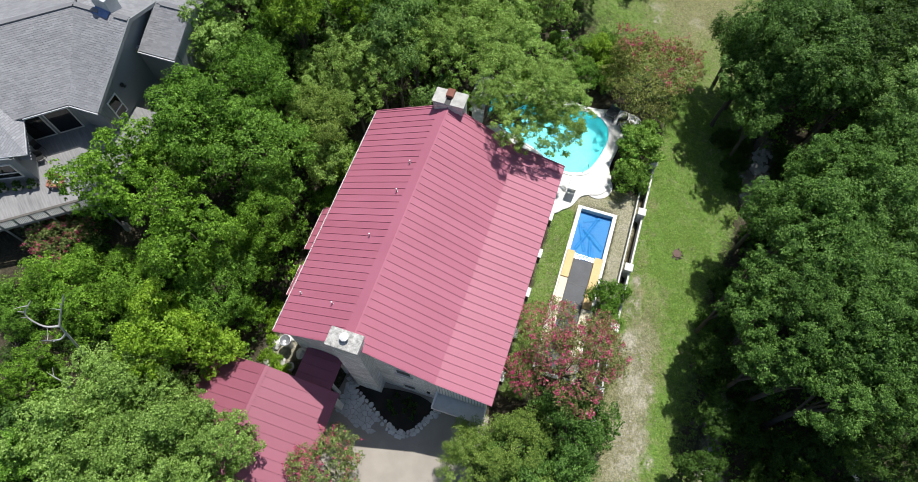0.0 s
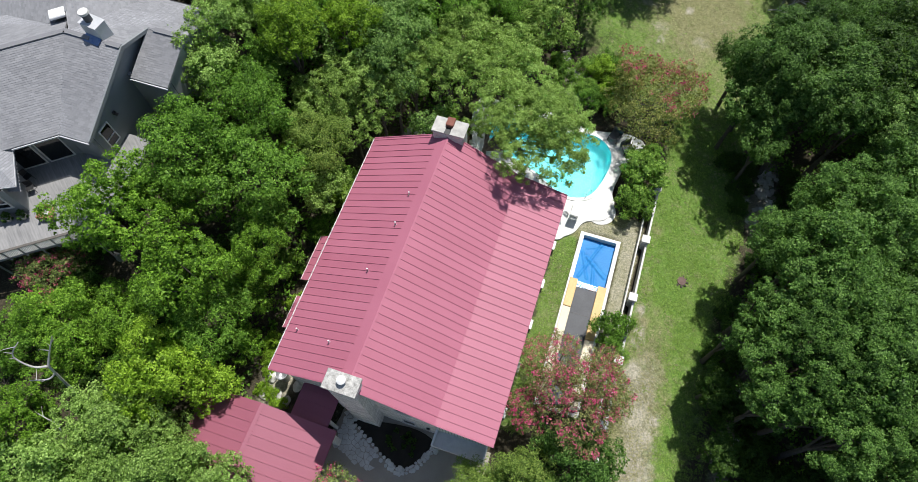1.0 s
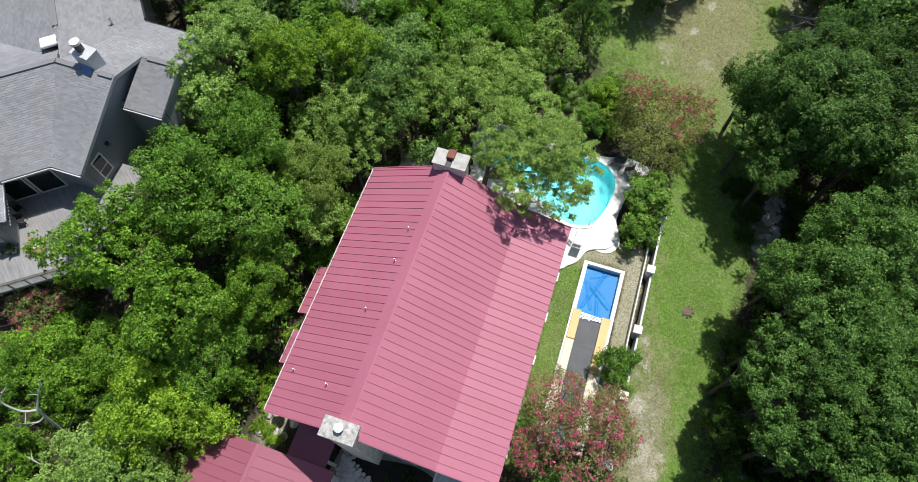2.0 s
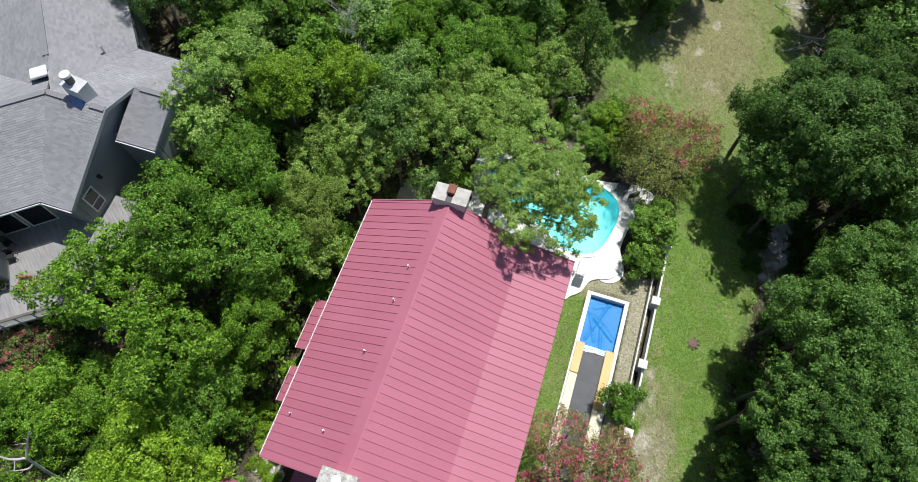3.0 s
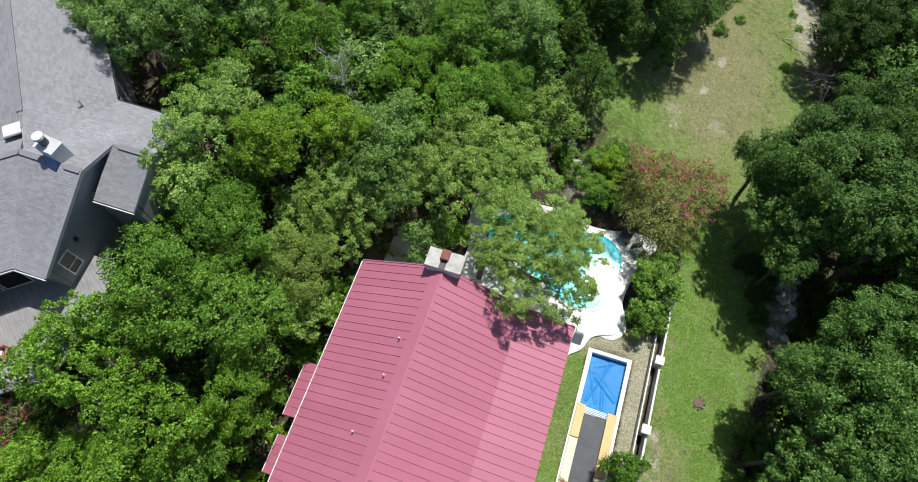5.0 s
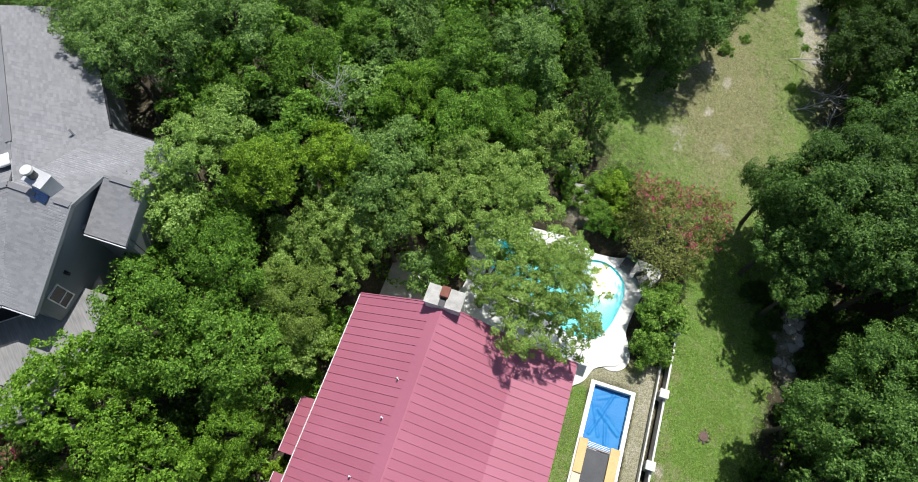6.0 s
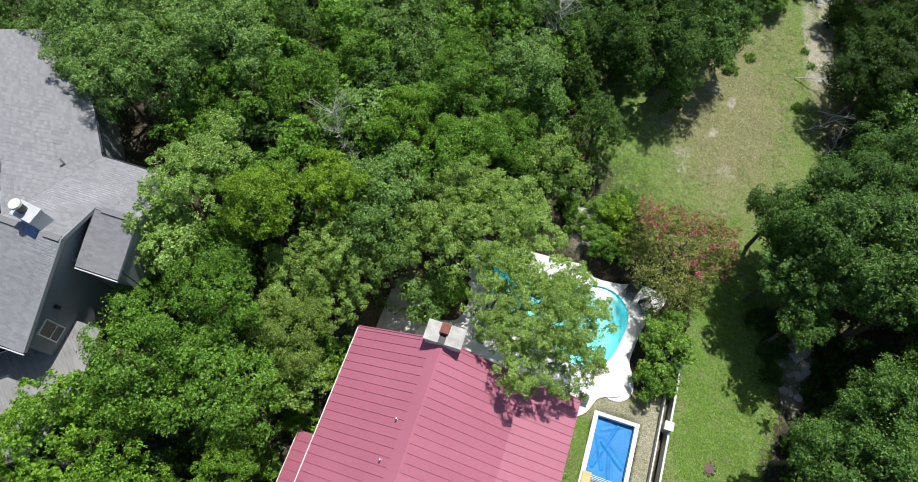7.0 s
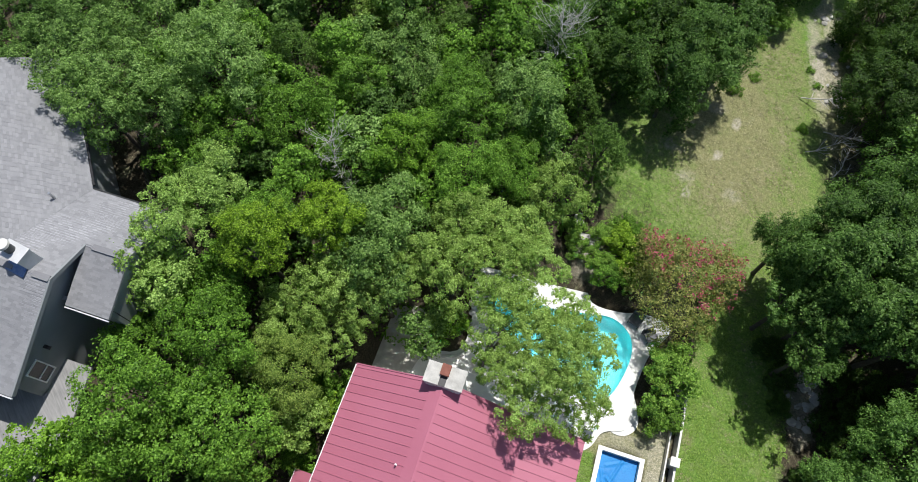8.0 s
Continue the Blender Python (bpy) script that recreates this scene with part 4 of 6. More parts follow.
def neighbour_deck():
    d2 = Vector((-0.78, -0.626))
    n2 = Vector((0.626, -0.78))
    d = thing("timber_deck", "weathered grey timber deck raised on posts", "deck", (-28, 5, 5))
    bm = B()
    prism(bm, [(-25.0, 4.15), (-24.4, 7.7), (-25.2, 11.5), (-26.85, 11.5), (-26.85, 9.5), (-29.0, 9.5), (-37.0, 3.1), (-34.2, -2.6)], 6.95, 7.1)
    part("decking", bm, M_DECK, d, "weathered grey deck boards")
    p0, p1 = Vector((-25.1, 4.05)), Vector((-34.2, -2.7))
    dv = (p1 - p0)
    n = 12
    for k in range(n + 1):
        p = p0 + dv * k / n
        bm = B()
        box(bm, p.x - 0.05, p.x + 0.05, p.y - 0.05, p.y + 0.05, gz(p.x, p.y) - 0.2 if k % 3 == 0 else 6.9, 8.0)
        part("post", bm, M_DECK, d)
    ang = math.atan2(dv.y, dv.x)
    m = Matrix.Translation((p0.x, p0.y, 0)) @ Matrix.Rotation(ang, 4, "Z")
    for z, w, mat in ((8.0, 0.08, M_FENCEWOOD), (7.2, 0.04, M_DECK)):
        bm = B()
        box(bm, 0, dv.length, -w, w, z, z + 0.05, m)
        part("rail", bm, mat, d)
    for k in range(120):
        x = 0.06 + k * (dv.length - 0.1) / 120
        bm = B()
        box(bm, x - 0.018, x + 0.018, -0.02, 0.02, 7.25, 8.0, m)
        part("baluster", bm, M_OFFWHITE, d)
    # lounge chair on the deck
    c = thing("deck_chair", "low lounge chair with orange cushions on the deck", "chair", (-28.2, 4.45, 7.1))
    m = Matrix.Translation((-28.2, 4.45, 7.1)) @ Matrix.Rotation(radians(20), 4, "Z")
    bm = B()
    box(bm, -0.32, 0.32, -0.3, 0.35, 0.3, 0.45, m)
    part("seat", bm, M_ORANGE, c, "orange seat cushion", bevel=0.03)
    bm = B()
    box(bm, -0.5, -0.34, -0.35, 0.35, 0.4, 0.6, m)
    part("armrest", bm, M_ORANGE, c, bevel=0.03)
    bm = B()
    box(bm, 0.34, 0.5, -0.35, 0.35, 0.4, 0.6, m)
    part("armrest", bm, M_ORANGE, c, bevel=0.03)
    bm = B()
    box(bm, -0.36, 0.36, 0.3, 0.45, 0.35, 0.9, m)
    part("backrest", bm, M_ORANGE, c, bevel=0.03)
    bm = B()
    box(bm, -0.18, 0.18, -0.1, 0.28, 0.451, 0.54, m)
    part("cushion", bm, M_OFFWHITE, c, "cream cushion", bevel=0.03)
    for sx in (-0.45, 0.45):
        for sy in (-0.32, 0.4):
            bm = B()
            box(bm, sx - 0.025, sx + 0.025, sy - 0.025, sy + 0.025, 0, 0.4, m)
            part("leg", bm, M_BLACK, c)
    # kettle barbecue under the eave, and potted bushes along the low wing
    q = thing("kettle_barbecue", "round black kettle barbecue on the deck", "barbecue", (-31.9, 7.4, 7.1))
    bm = B()
    bmesh.ops.create_uvsphere(bm, u_segments=18, v_segments=10, radius=0.34, matrix=Matrix.Translation((-31.9, 7.4, 7.85)) @ Matrix.Diagonal((1, 1, 0.85, 1)))
    part("kettle", bm, M_BLACK, q, smooth=True)
    for a in (0.4, 2.5, 4.6):
        bm = B()
        tube(bm, (-31.9 + 0.2 * math.cos(a), 7.4 + 0.2 * math.sin(a), 7.65), (-31.9 + 0.34 * math.cos(a), 7.4 + 0.34 * math.sin(a), 7.1), 0.02, 0.02, 6)
        part("leg", bm, M_GALV, q)
    for x, y in ((-29.75, 3.92), (-30.55, 3.5), (-31.4, 3.1)):
        q = thing("potted_bush", "clipped dark bush in a round grey pot", "plant", (x, y, 7.1), "potted bushes")
        bm = B()
        tube(bm, (x, y, 7.1), (x, y, 7.42), 0.2, 0.27, 14)
        part("pot", bm, M_SLAB, q)
        me = crown_mesh("deep", "P", 0)[0]
        c = new("foliage", me)
        c.parent = q
        c.location = (0, 0, 0.75)
        c.scale = (0.36, 0.36, 0.3)
    # small black metal chairs by the wall
    for x, y, r in ((-30.3, 5.75, 40), (-30.95, 6.4, 75)):
        c = thing("metal_chair", "small black metal garden chair on the deck", "chair", (x, y, 7.1), "metal chairs")
        m = Matrix.Translation((x, y, 7.1)) @ Matrix.Rotation(radians(r), 4, "Z")
        bm = B()
        box(bm, -0.22, 0.22, -0.22, 0.22, 0.43, 0.46, m)
        part("seat", bm, M_BLACK, c)
        bm = B()
        box(bm, -0.22, 0.22, 0.2, 0.23, 0.5, 0.9, m)
        part("backrest", bm, M_BLACK, c)
        for sx in (-0.2, 0.2):
            for sy in (-0.2, 0.2):
                bm = B()
                box(bm, sx - 0.015, sx + 0.015, sy - 0.015, sy + 0.015, 0, 0.43, m)
                part("leg", bm, M_BLACK, c)



# ---- drive, path, planter ----
def drive_and_path():
    bm = B()
    prism(bm, [(-8.2, -16), (9.5, -16), (2.3, -4), (2.2, 0.44), (-7.6, 0.44), (-8.2, -3)], -0.2, 0.03)
    tagged(part("driveway", bm, M_DRIVE, None), "pale concrete driveway in front of the garage", "driveway", kind="structure")
    bed = B()
    line = closed_curve([(-6.75, -0.34), (-6.3, -0.8), (-5.1, -1.45), (-3.8, -2.1), (-2.9, -2.3), (-2.2, -1.85), (-1.7, -1.0), (-1.35, -0.1), (-3.2, 0.3)], 4)
    prism(bed, line, 0.0, 0.12)
    pl = thing("planter", "planting bed of dark soil edged with pale stones", "planter", (-3.1, -0.8, 0.03))
    part("soil", bed, M_SOIL, pl)
    rng = random.Random(5)
    edge = [p for p in line if p[1] < 0.05]
    for k, (x, y) in enumerate(edge):
        for ring in range(2):
            s = rng.uniform(0.1, 0.23)
            dx, dy = x + 3.1, y + 0.4
            q = 1.0 + ring * 0.13
            part("stone", stone_block(rng, -3.1 + dx * q + rng.uniform(-.04, .04), -0.4 + dy * q + rng.uniform(-.04, .04), 0.03, s, 0.22 - ring * 0.1), M_FLAG, pl)
    path = thing("flagstone_path", "irregular grey flagstones set in concrete by the porch", "path", (-6.4, -1.5, 0.03))
    bm = B()
    prism(bm, [(-7.75, 0.43), (-7.75, -2.35), (-5.6, -2.85), (-5.0, -2.7), (-4.9, -1.75), (-6.6, -0.9), (-6.9, 0.43)], 0.0, 0.036)
    part("bedding", bm, M_DRIVE, path, "dusty mortar between the stones")
    seeds = []
    for k in range(2500):
        x, y = rng.uniform(-7.7, -4.5), rng.uniform(-3.4, 0.6)
        if all(math.hypot(x - a, y - b) > 0.25 for a, b in seeds):
            seeds.append((x, y))
    for x, y in seeds:
        if y > -1.0 - 0.51 * (x + 6.5) and x > -6.9 or x > -4.7 or y < -2.35 - (x + 7.4) * 0.3 or x < -7.45 or y > 0.35:
            continue
        cell = [(x - 0.5, y - 0.5), (x + 0.5, y - 0.5), (x + 0.5, y + 0.5), (x - 0.5, y + 0.5)]
        for a, b in seeds:
            d = math.hypot(a - x, b - y)
            if 1e-6 < d < 1.1:
                cell = clip_cell(cell, (x + a) / 2, (y + b) / 2, (a - x) / d, (b - y) / d)
        cell = [(x + (u - x) * rng.uniform(0.86, 0.96), y + (v - y) * rng.uniform(0.86, 0.96)) for u, v in cell]
        bm = B()
        h = rng.uniform(0.05, 0.08)
        prism(bm, cell, 0.03, h)
        part("flagstone", bm, M_FLAG, path)


def clip_cell(cell, px, py, nx, ny):
    """The part of a polygon on the near side of the line through p with normal n."""
    out = []
    for k in range(len(cell)):
        a, b = cell[k], cell[(k + 1) % len(cell)]
        da = (a[0] - px) * nx + (a[1] - py) * ny
        db = (b[0] - px) * nx + (b[1] - py) * ny
        if da <= 0:
            out.append(a)
        if (da < 0) != (db < 0):
            t = da / (da - db)
            out.append((a[0] + (b[0] - a[0]) * t, a[1] + (b[1] - a[1]) * t))
    return out


def stone_block(rng, x, y, z, r, h):
    """One rough stone: an uneven polygon in plan with chamfered upper edges."""
    bm = B()
    n = rng.randint(5, 7)
    a0 = rng.uniform(0, 6)
    ring = [(x + r * rng.uniform(0.8, 1.1) * math.cos(a0 + 6.283 * k / n), y + r * rng.uniform(0.8, 1.1) * math.sin(a0 + 6.283 * k / n)) for k in range(n)]
    hh = h * rng.uniform(0.75, 1.2)
    lo = [bm.verts.new((px, py, z)) for px, py in ring]
    mid = [bm.verts.new((px, py, z + hh * 0.7)) for px, py in ring]
    hi = [bm.verts.new((x + (px - x) * 0.82, y + (py - y) * 0.82, z + hh * rng.uniform(0.92, 1.05))) for px, py in ring]
    for a, b in ((lo, mid), (mid, hi)):
        for k in range(n):
            j = (k + 1) % n
            bm.faces.new((a[k], a[j], b[j], b[k]))
    bm.faces.new(hi)
    return bm


drive_and_path()


# ---- pool, its terrace, the foam pit ----
POOL = closed_curve([(4.72, 23.3), (4.4, 25.0), (3.0, 25.9), (1.0, 25.65), (-1.2, 25.3), (-3.2, 25.6), (-5.0, 25.1), (-5.5, 24.0), (-4.3, 22.75), (-2.3, 21.8), (-0.3, 21.1), (1.3, 20.15), (2.7, 19.95), (4.0, 20.75)], 6)
TERRACE = closed_curve([(-8.6, 16.6), (-3, 16.05), (1.9, 16.1), (2.9, 16.65), (3.5, 17.2), (3.9, 18.1), (4.5, 18.5), (5.3, 18.8), (5.8, 19.6), (5.75, 20.5), (5.45, 21.2), (5.55, 22.4), (5.95, 24.2), (6.95, 26.3), (5.2, 26.9), (3.4, 26.5), (1.4, 26.6), (0.2, 28.2), (-3, 28.4), (-6.3, 27.6), (-6.9, 25), (-6.2, 22.6), (-6.5, 20.5), (-8.6, 19.6)], 4)


def ring_sheet(outer, inner, z0, z1):
    """A sheet with an outer and an inner edge, with thickness."""
    bm = B()
    loops = []
    for pts in (outer, inner):
        vs = [bm.verts.new((x, y, z1)) for x, y in pts]
        loops.append([bm.edges.new((vs[k], vs[(k + 1) % len(vs)])) for k in range(len(vs))])
    res = bmesh.ops.triangle_fill(bm, use_beauty=True, edges=loops[0] + loops[1])
    faces = [g for g in res["geom"] if isinstance(g, bmesh.types.BMFace)]
    ext = bmesh.ops.extrude_face_region(bm, geom=faces)
    for g in ext["geom"]:
        if isinstance(g, bmesh.types.BMVert):
            g.co.z = z0
    return bm


def pool():
    tagged(part("pool_terrace", ring_sheet(TERRACE, POOL, -0.2, 0.14), M_CONCRETE, None), "white concrete terrace round the swimming pool", "terrace", kind="structure")
    cx, cy = -0.3, 23.2
    p = thing("swimming_pool", "kidney-shaped swimming pool with turquoise water", "pool", (cx, cy, -1.6))
    bm = B()
    rings = []
    for s, z in ((1.0, 0.16), (0.985, -0.5), (0.95, -1.1), (0.8, -1.4), (0.4, -1.5)):
        rings.append([bm.verts.new((cx + (x - cx) * s, cy + (y - cy) * s, z)) for x, y in POOL])
    n = len(POOL)
    for a, b in zip(rings, rings[1:]):
        for k in range(n):
            bm.faces.new((a[k], a[(k + 1) % n], b[(k + 1) % n], b[k]))
    bm.faces.new(rings[-1])
    part("basin", bm, M_PLASTER, p, "turquoise plastered basin", smooth=True)
    coping = [(cx + (x - cx) * 1.05 + (0.0), cy + (y - cy) * 1.07) for x, y in POOL]
    part("coping", ring_sheet(coping, POOL, 0.12, 0.2), M_WHITE, p, "white rounded coping")
    bm = B()
    bm.faces.new([bm.verts.new((cx + (x - cx) * 0.997, cy + (y - cy) * 0.997, -0.02)) for x, y in POOL])
    w = part("water", bm, M_WATER, p, "clear turquoise water")
    w.visible_shadow = False
    # handrail
    bm = B()
    pts = [(3.55, 20.25, 0.14), (3.6, 20.35, 0.8), (3.75, 20.7, 0.85), (3.85, 20.95, 0.3), (3.9, 21.05, -0.3)]
    for a, b in zip(pts, pts[1:]):
        tube(bm, a, b, 0.025, 0.025, 8)
    r = part("handrail", bm, M_GALV, p)
    # round step below the terrace
    bm = B()
    prism(bm, [(4.95 + 1.12 * math.cos(a), 19.5 + 1.12 * math.sin(a)) for a in (2 * math.pi * k / 28 for k in range(28))], -0.1, 0.06)
    tagged(part("terrace_step", bm, M_CONCRETE, None), "round white concrete step of the pool terrace", "step", kind="structure")


def foam_pit():
    p = thing("foam_pit", "sunken tumbling pit with a blue tarpaulin and a jumping mat", "trampoline", (5.4, 11.5, 0))
    x0, x1, y0, y1 = 3.95, 6.92, 4.2, 17.45
    for a in ((x0, x0 + 0.3, y0, y1), (x1 - 0.28, x1, y0, y1), (x0 + 0.3, x1 - 0.28, y1 - 0.24, y1), (x0 + 0.3, x1 - 0.28, y0, y0 + 0.25)):
        bm = B()
        box(bm, *a, -0.9, 0.1)
        part("kerb", bm, M_CONCRETE, p, "white concrete kerb")
    bm = B()
    box(bm, x0 + 0.3, x1 - 0.28, y0 + 0.25, y1 - 0.24, -1.0, -0.9)
    part("floor", bm, M_DRIVE, p)
    # wrinkled tarpaulin
    bm = B()
    nx, ny = 34, 56
    tx0, tx1, ty0, ty1 = x0 + 0.302, x1 - 0.282, 13.3, 17.2
    grid = []
    for j in range(ny + 1):
        row = []
        for i in range(nx + 1):
            u, v = i / nx, j / ny
            x, y = tx0 + (tx1 - tx0) * u, ty0 + (ty1 - ty0) * v
            z = -0.34 + 0.05 * noise.noise(Vector((x * 0.8, y * 0.8, 2))) 
            for (ax, ay, bx, by, d) in ((0.15, 0.2, 0.6, 0.95, 0.06), (0.9, 0.3, 0.25, 0.62, 0.07), (0.4, 0.2, 0.1, 0.7, 0.05), (0.2, 0.8, 0.7, 0.95, 0.03), (0.5, 0.5, 0.62, 0.1, 0.06)):
                ex, ey = bx - ax, by - ay
                t = max(0, min(1, ((u - ax) * ex + (v - ay) * ey) / (ex * ex + ey * ey)))
                dd = math.hypot((u - ax - t * ex) * 2.3, (v - ay - t * ey) * 3.9)
                z += d * math.exp(-(dd / 0.09) ** 2) - d * 0.5 * math.exp(-((dd - 0.16) / 0.08) ** 2)
            row.append(bm.verts.new((x, y, z)))
        grid.append(row)
    for j in range(ny):
        for i in range(nx):
            bm.faces.new((grid[j][i], grid[j][i + 1], grid[j + 1][i + 1], grid[j + 1][i]))
    part("tarpaulin", bm, M_TARP, p, "wrinkled bright blue tarpaulin", smooth=True)
    bm = B()
    box(bm, 4.66, 6.1, 4.6, 13.1, 0.02, 0.05)
    part("jump_mat", bm, M_MAT, p, "dark grey jumping mat")
    for k in range(3):
        bm = B()
        y = 9.0 - k * 2.1 + 2.1
        box(bm, 4.66, 6.1, y, y + 0.035, 0.051, 0.06)
        part("mat_seam", bm, M_BLACK, p)
    for k in range(5):
        bm = B()
        y = 13.12 + k * 0.1
        tube(bm, (4.62, y, 0.02), (6.15, y - 0.05, 0.02), 0.018, 0.018, 6)
        part("cable", bm, M_GALV, p)
    bm = B()
    box(bm, 4.08, 4.64, 4.6, 11.4, 0.101, 0.2)
    part("pad", bm, M_PADW, p, "cream edge pad", bevel=0.02)
    bm = B()
    box(bm, 4.08, 4.64, 11.45, 13.62, 0.101, 0.2)
    part("pad", bm, M_PAD, p, "tan edge pad", bevel=0.02)
    bm = B()
    box(bm, 6.12, 6.72, 9.5, 13.55, 0.101, 0.2)
    part("pad", bm, M_PAD, p, "tan edge pad", bevel=0.02)
    bm = B()
    box(bm, 6.12, 6.72, 4.6, 9.45, 0.101, 0.2)
    part("pad", bm, M_PADW, p, "cream edge pad", bevel=0.02)


pool()
foam_pit()


def garden_wall():
    f = thing("garden_wall", "low double garden wall of white stone with square posts", "wall", (8.4, 13, -0.5))
    for x, w, z1 in ((8.02, 0.09, 0.55), (8.55, 0.13, 0.75)):
        bm = B()
        box(bm, x, x + w, 1.5, 22.4, -1.2, z1)
        part("wall_leaf", bm, M_OFFWHITE, f)
    # dark strip sunk between the two wall leaves
    bm = B()
    box(bm, 8.11, 8.55, 1.5, 22.4, -1.0, -0.35)
    part("trough_soil", bm, M_SOIL, f)
    for y in (4.1, 8.5, 13.1, 17.7, 22.15):
        bm = B()
        box(bm, 8.22, 8.7, y - 0.24, y + 0.24, -1.2, 1.05)
        p = part("post", bm, M_FIELD, f, "square white stone post", uv=False)
        bm = B()
        box(bm, 8.17, 8.75, y - 0.29, y + 0.29, 1.05, 1.17)
        part("cap", bm, M_CONCRETE, p, bevel=0.02)


garden_wall()


# ---- trees ----
def leaf_mesh(name, centres, normals, size, mat, rng, aspect=0.62):
    """Leaves as pointed blades round the given centres."""
    n = len(centres)
    nr = normals / np.maximum(np.linalg.norm(normals, axis=1, keepdims=True), 1e-6)
    ref = rng.normal(size=(n, 3))
    u = np.cross(nr, ref)
    u /= np.maximum(np.linalg.norm(u, axis=1, keepdims=True), 1e-6)
    w = np.cross(nr, u)
    s = (size * rng.uniform(0.65, 1.35, n))[:, None]
    verts = np.empty((n, 3, 3))
    verts[:, 0] = centres - u * s * 1.15
    verts[:, 1] = centres + u * s * 0.75 + w * s * aspect * 1.25 + nr * s * 0.15
    verts[:, 2] = centres + u * s * 0.75 - w * s * aspect * 1.25 - nr * s * 0.1
    me = bpy.data.meshes.new(name)
    me.vertices.add(n * 3)
    me.vertices.foreach_set("co", verts.ravel())
    me.loops.add(n * 3)
    me.loops.foreach_set("vertex_index", np.arange(n * 3, dtype=np.int32))
    me.polygons.add(n)
    me.polygons.foreach_set("loop_start", np.arange(0, n * 3, 3, dtype=np.int32))
    me.polygons.foreach_set("loop_total", np.full(n, 3, np.int32))
    me.update(calc_edges=True)
    me.materials.append(mat)
    return me


def crown_points(rng, count, lobes, lobe_r, flat=0.8, shape="round", drop=0.45, clump=0.31):
    """Leaf places and normals of a crown of radius 1 whose top is at z = 0: boughs spread over an uneven dome, sprays on the boughs' upper sides, leaves on the sprays."""
    cs, rs, outs = [], [], []
    skew = rng.normal(size=3) * 0.12
    while len(cs) < lobes:
        best = None
        for _ in range(7):
            d = rng.normal(size=3)
            d /= np.linalg.norm(d)
            if d[2] < -drop:
                d[2] = abs(d[2])
            lr = lobe_r * rng.uniform(0.55, 1.5)
            if shape == "cone":
                h = rng.uniform(0, 1) ** 0.7
                ang = rng.uniform(0, 6.283)
                rad = (0.1 + 0.78 * h) * rng.uniform(0.75, 1.0)
                c = np.array([rad * math.cos(ang), rad * math.sin(ang), -h * 1.7 - lr * 0.5])
                d = np.array([0.7 * math.cos(ang), 0.7 * math.sin(ang), 0.7])
            else:
                r = rng.uniform(0.3, 1.0) ** 0.5
                wob = 1 + 0.2 * math.sin(3 * math.atan2(d[1], d[0]) + skew[0] * 20) + skew[1] * d[0] * 2
                c = d * np.array([1, 1, flat]) * r * (1 - lr * 0.8) * wob
                c[2] -= flat * 0.92 + abs(rng.normal()) * 0.07
            gap = min((np.linalg.norm(c - q) / (lr + w) for q, w in zip(cs, rs)), default=9.0)
            if best is None or gap > best[0]:
                best = (gap, c, lr, d)
        cs.append(best[1])
        rs.append(best[2])
        outs.append(best[3])
    cs, rs, outs = np.array(cs), np.array(rs), np.array(outs)
    # sprays
    per = 24
    k = np.repeat(np.arange(lobes), per)
    d = rng.normal(size=(len(k), 3)) + outs[k] * 0.7 + np.array([0, 0, 0.75])
    d /= np.linalg.norm(d, axis=1, keepdims=True)
    sr = rs[k] * clump * rng.uniform(0.7, 1.35, len(k))
    sc = cs[k] + d * (rs[k] * rng.uniform(0.6, 1.08, len(k)))[:, None] * np.array([1, 1, 0.78])
    share = sr ** 2 / (sr ** 2).sum()
    j = rng.choice(len(sc), size=count, p=share)
    e = rng.normal(size=(count, 3)) + d[j] * 0.6 + np.array([0, 0, 0.45])
    e /= np.linalg.norm(e, axis=1, keepdims=True)
    pts = sc[j] + e * (sr[j] * rng.uniform(0.1, 1, count) ** 0.5)[:, None] * np.array([1.1, 1.1, 0.7])
    nrm = e * 0.6 + d[j] * 0.5 + rng.normal(size=(count, 3)) * 0.55 + np.array([0, 0, 0.4])
    return pts, nrm


CROWNS = {}
TREE_RNG = np.random.default_rng(11)
SIZES = {"S": (6000, 21, 0.33, 0.0325), "M": (13200, 36, 0.262, 0.0205), "L": (24500, 50, 0.23, 0.0156), "O": (13000, 38, 0.195, 0.0185), "F": (3100, 22, 0.31, 0.040), "P": (700, 14, 0.3, 0.1)}
FORM = {"cedar": ("cone", 1.0), "myrtle": ("round", 0.7), "faded": ("round", 0.75), "bloom": ("round", 0.75), "live": ("round", 0.7), "shrub": ("round", 0.8)}


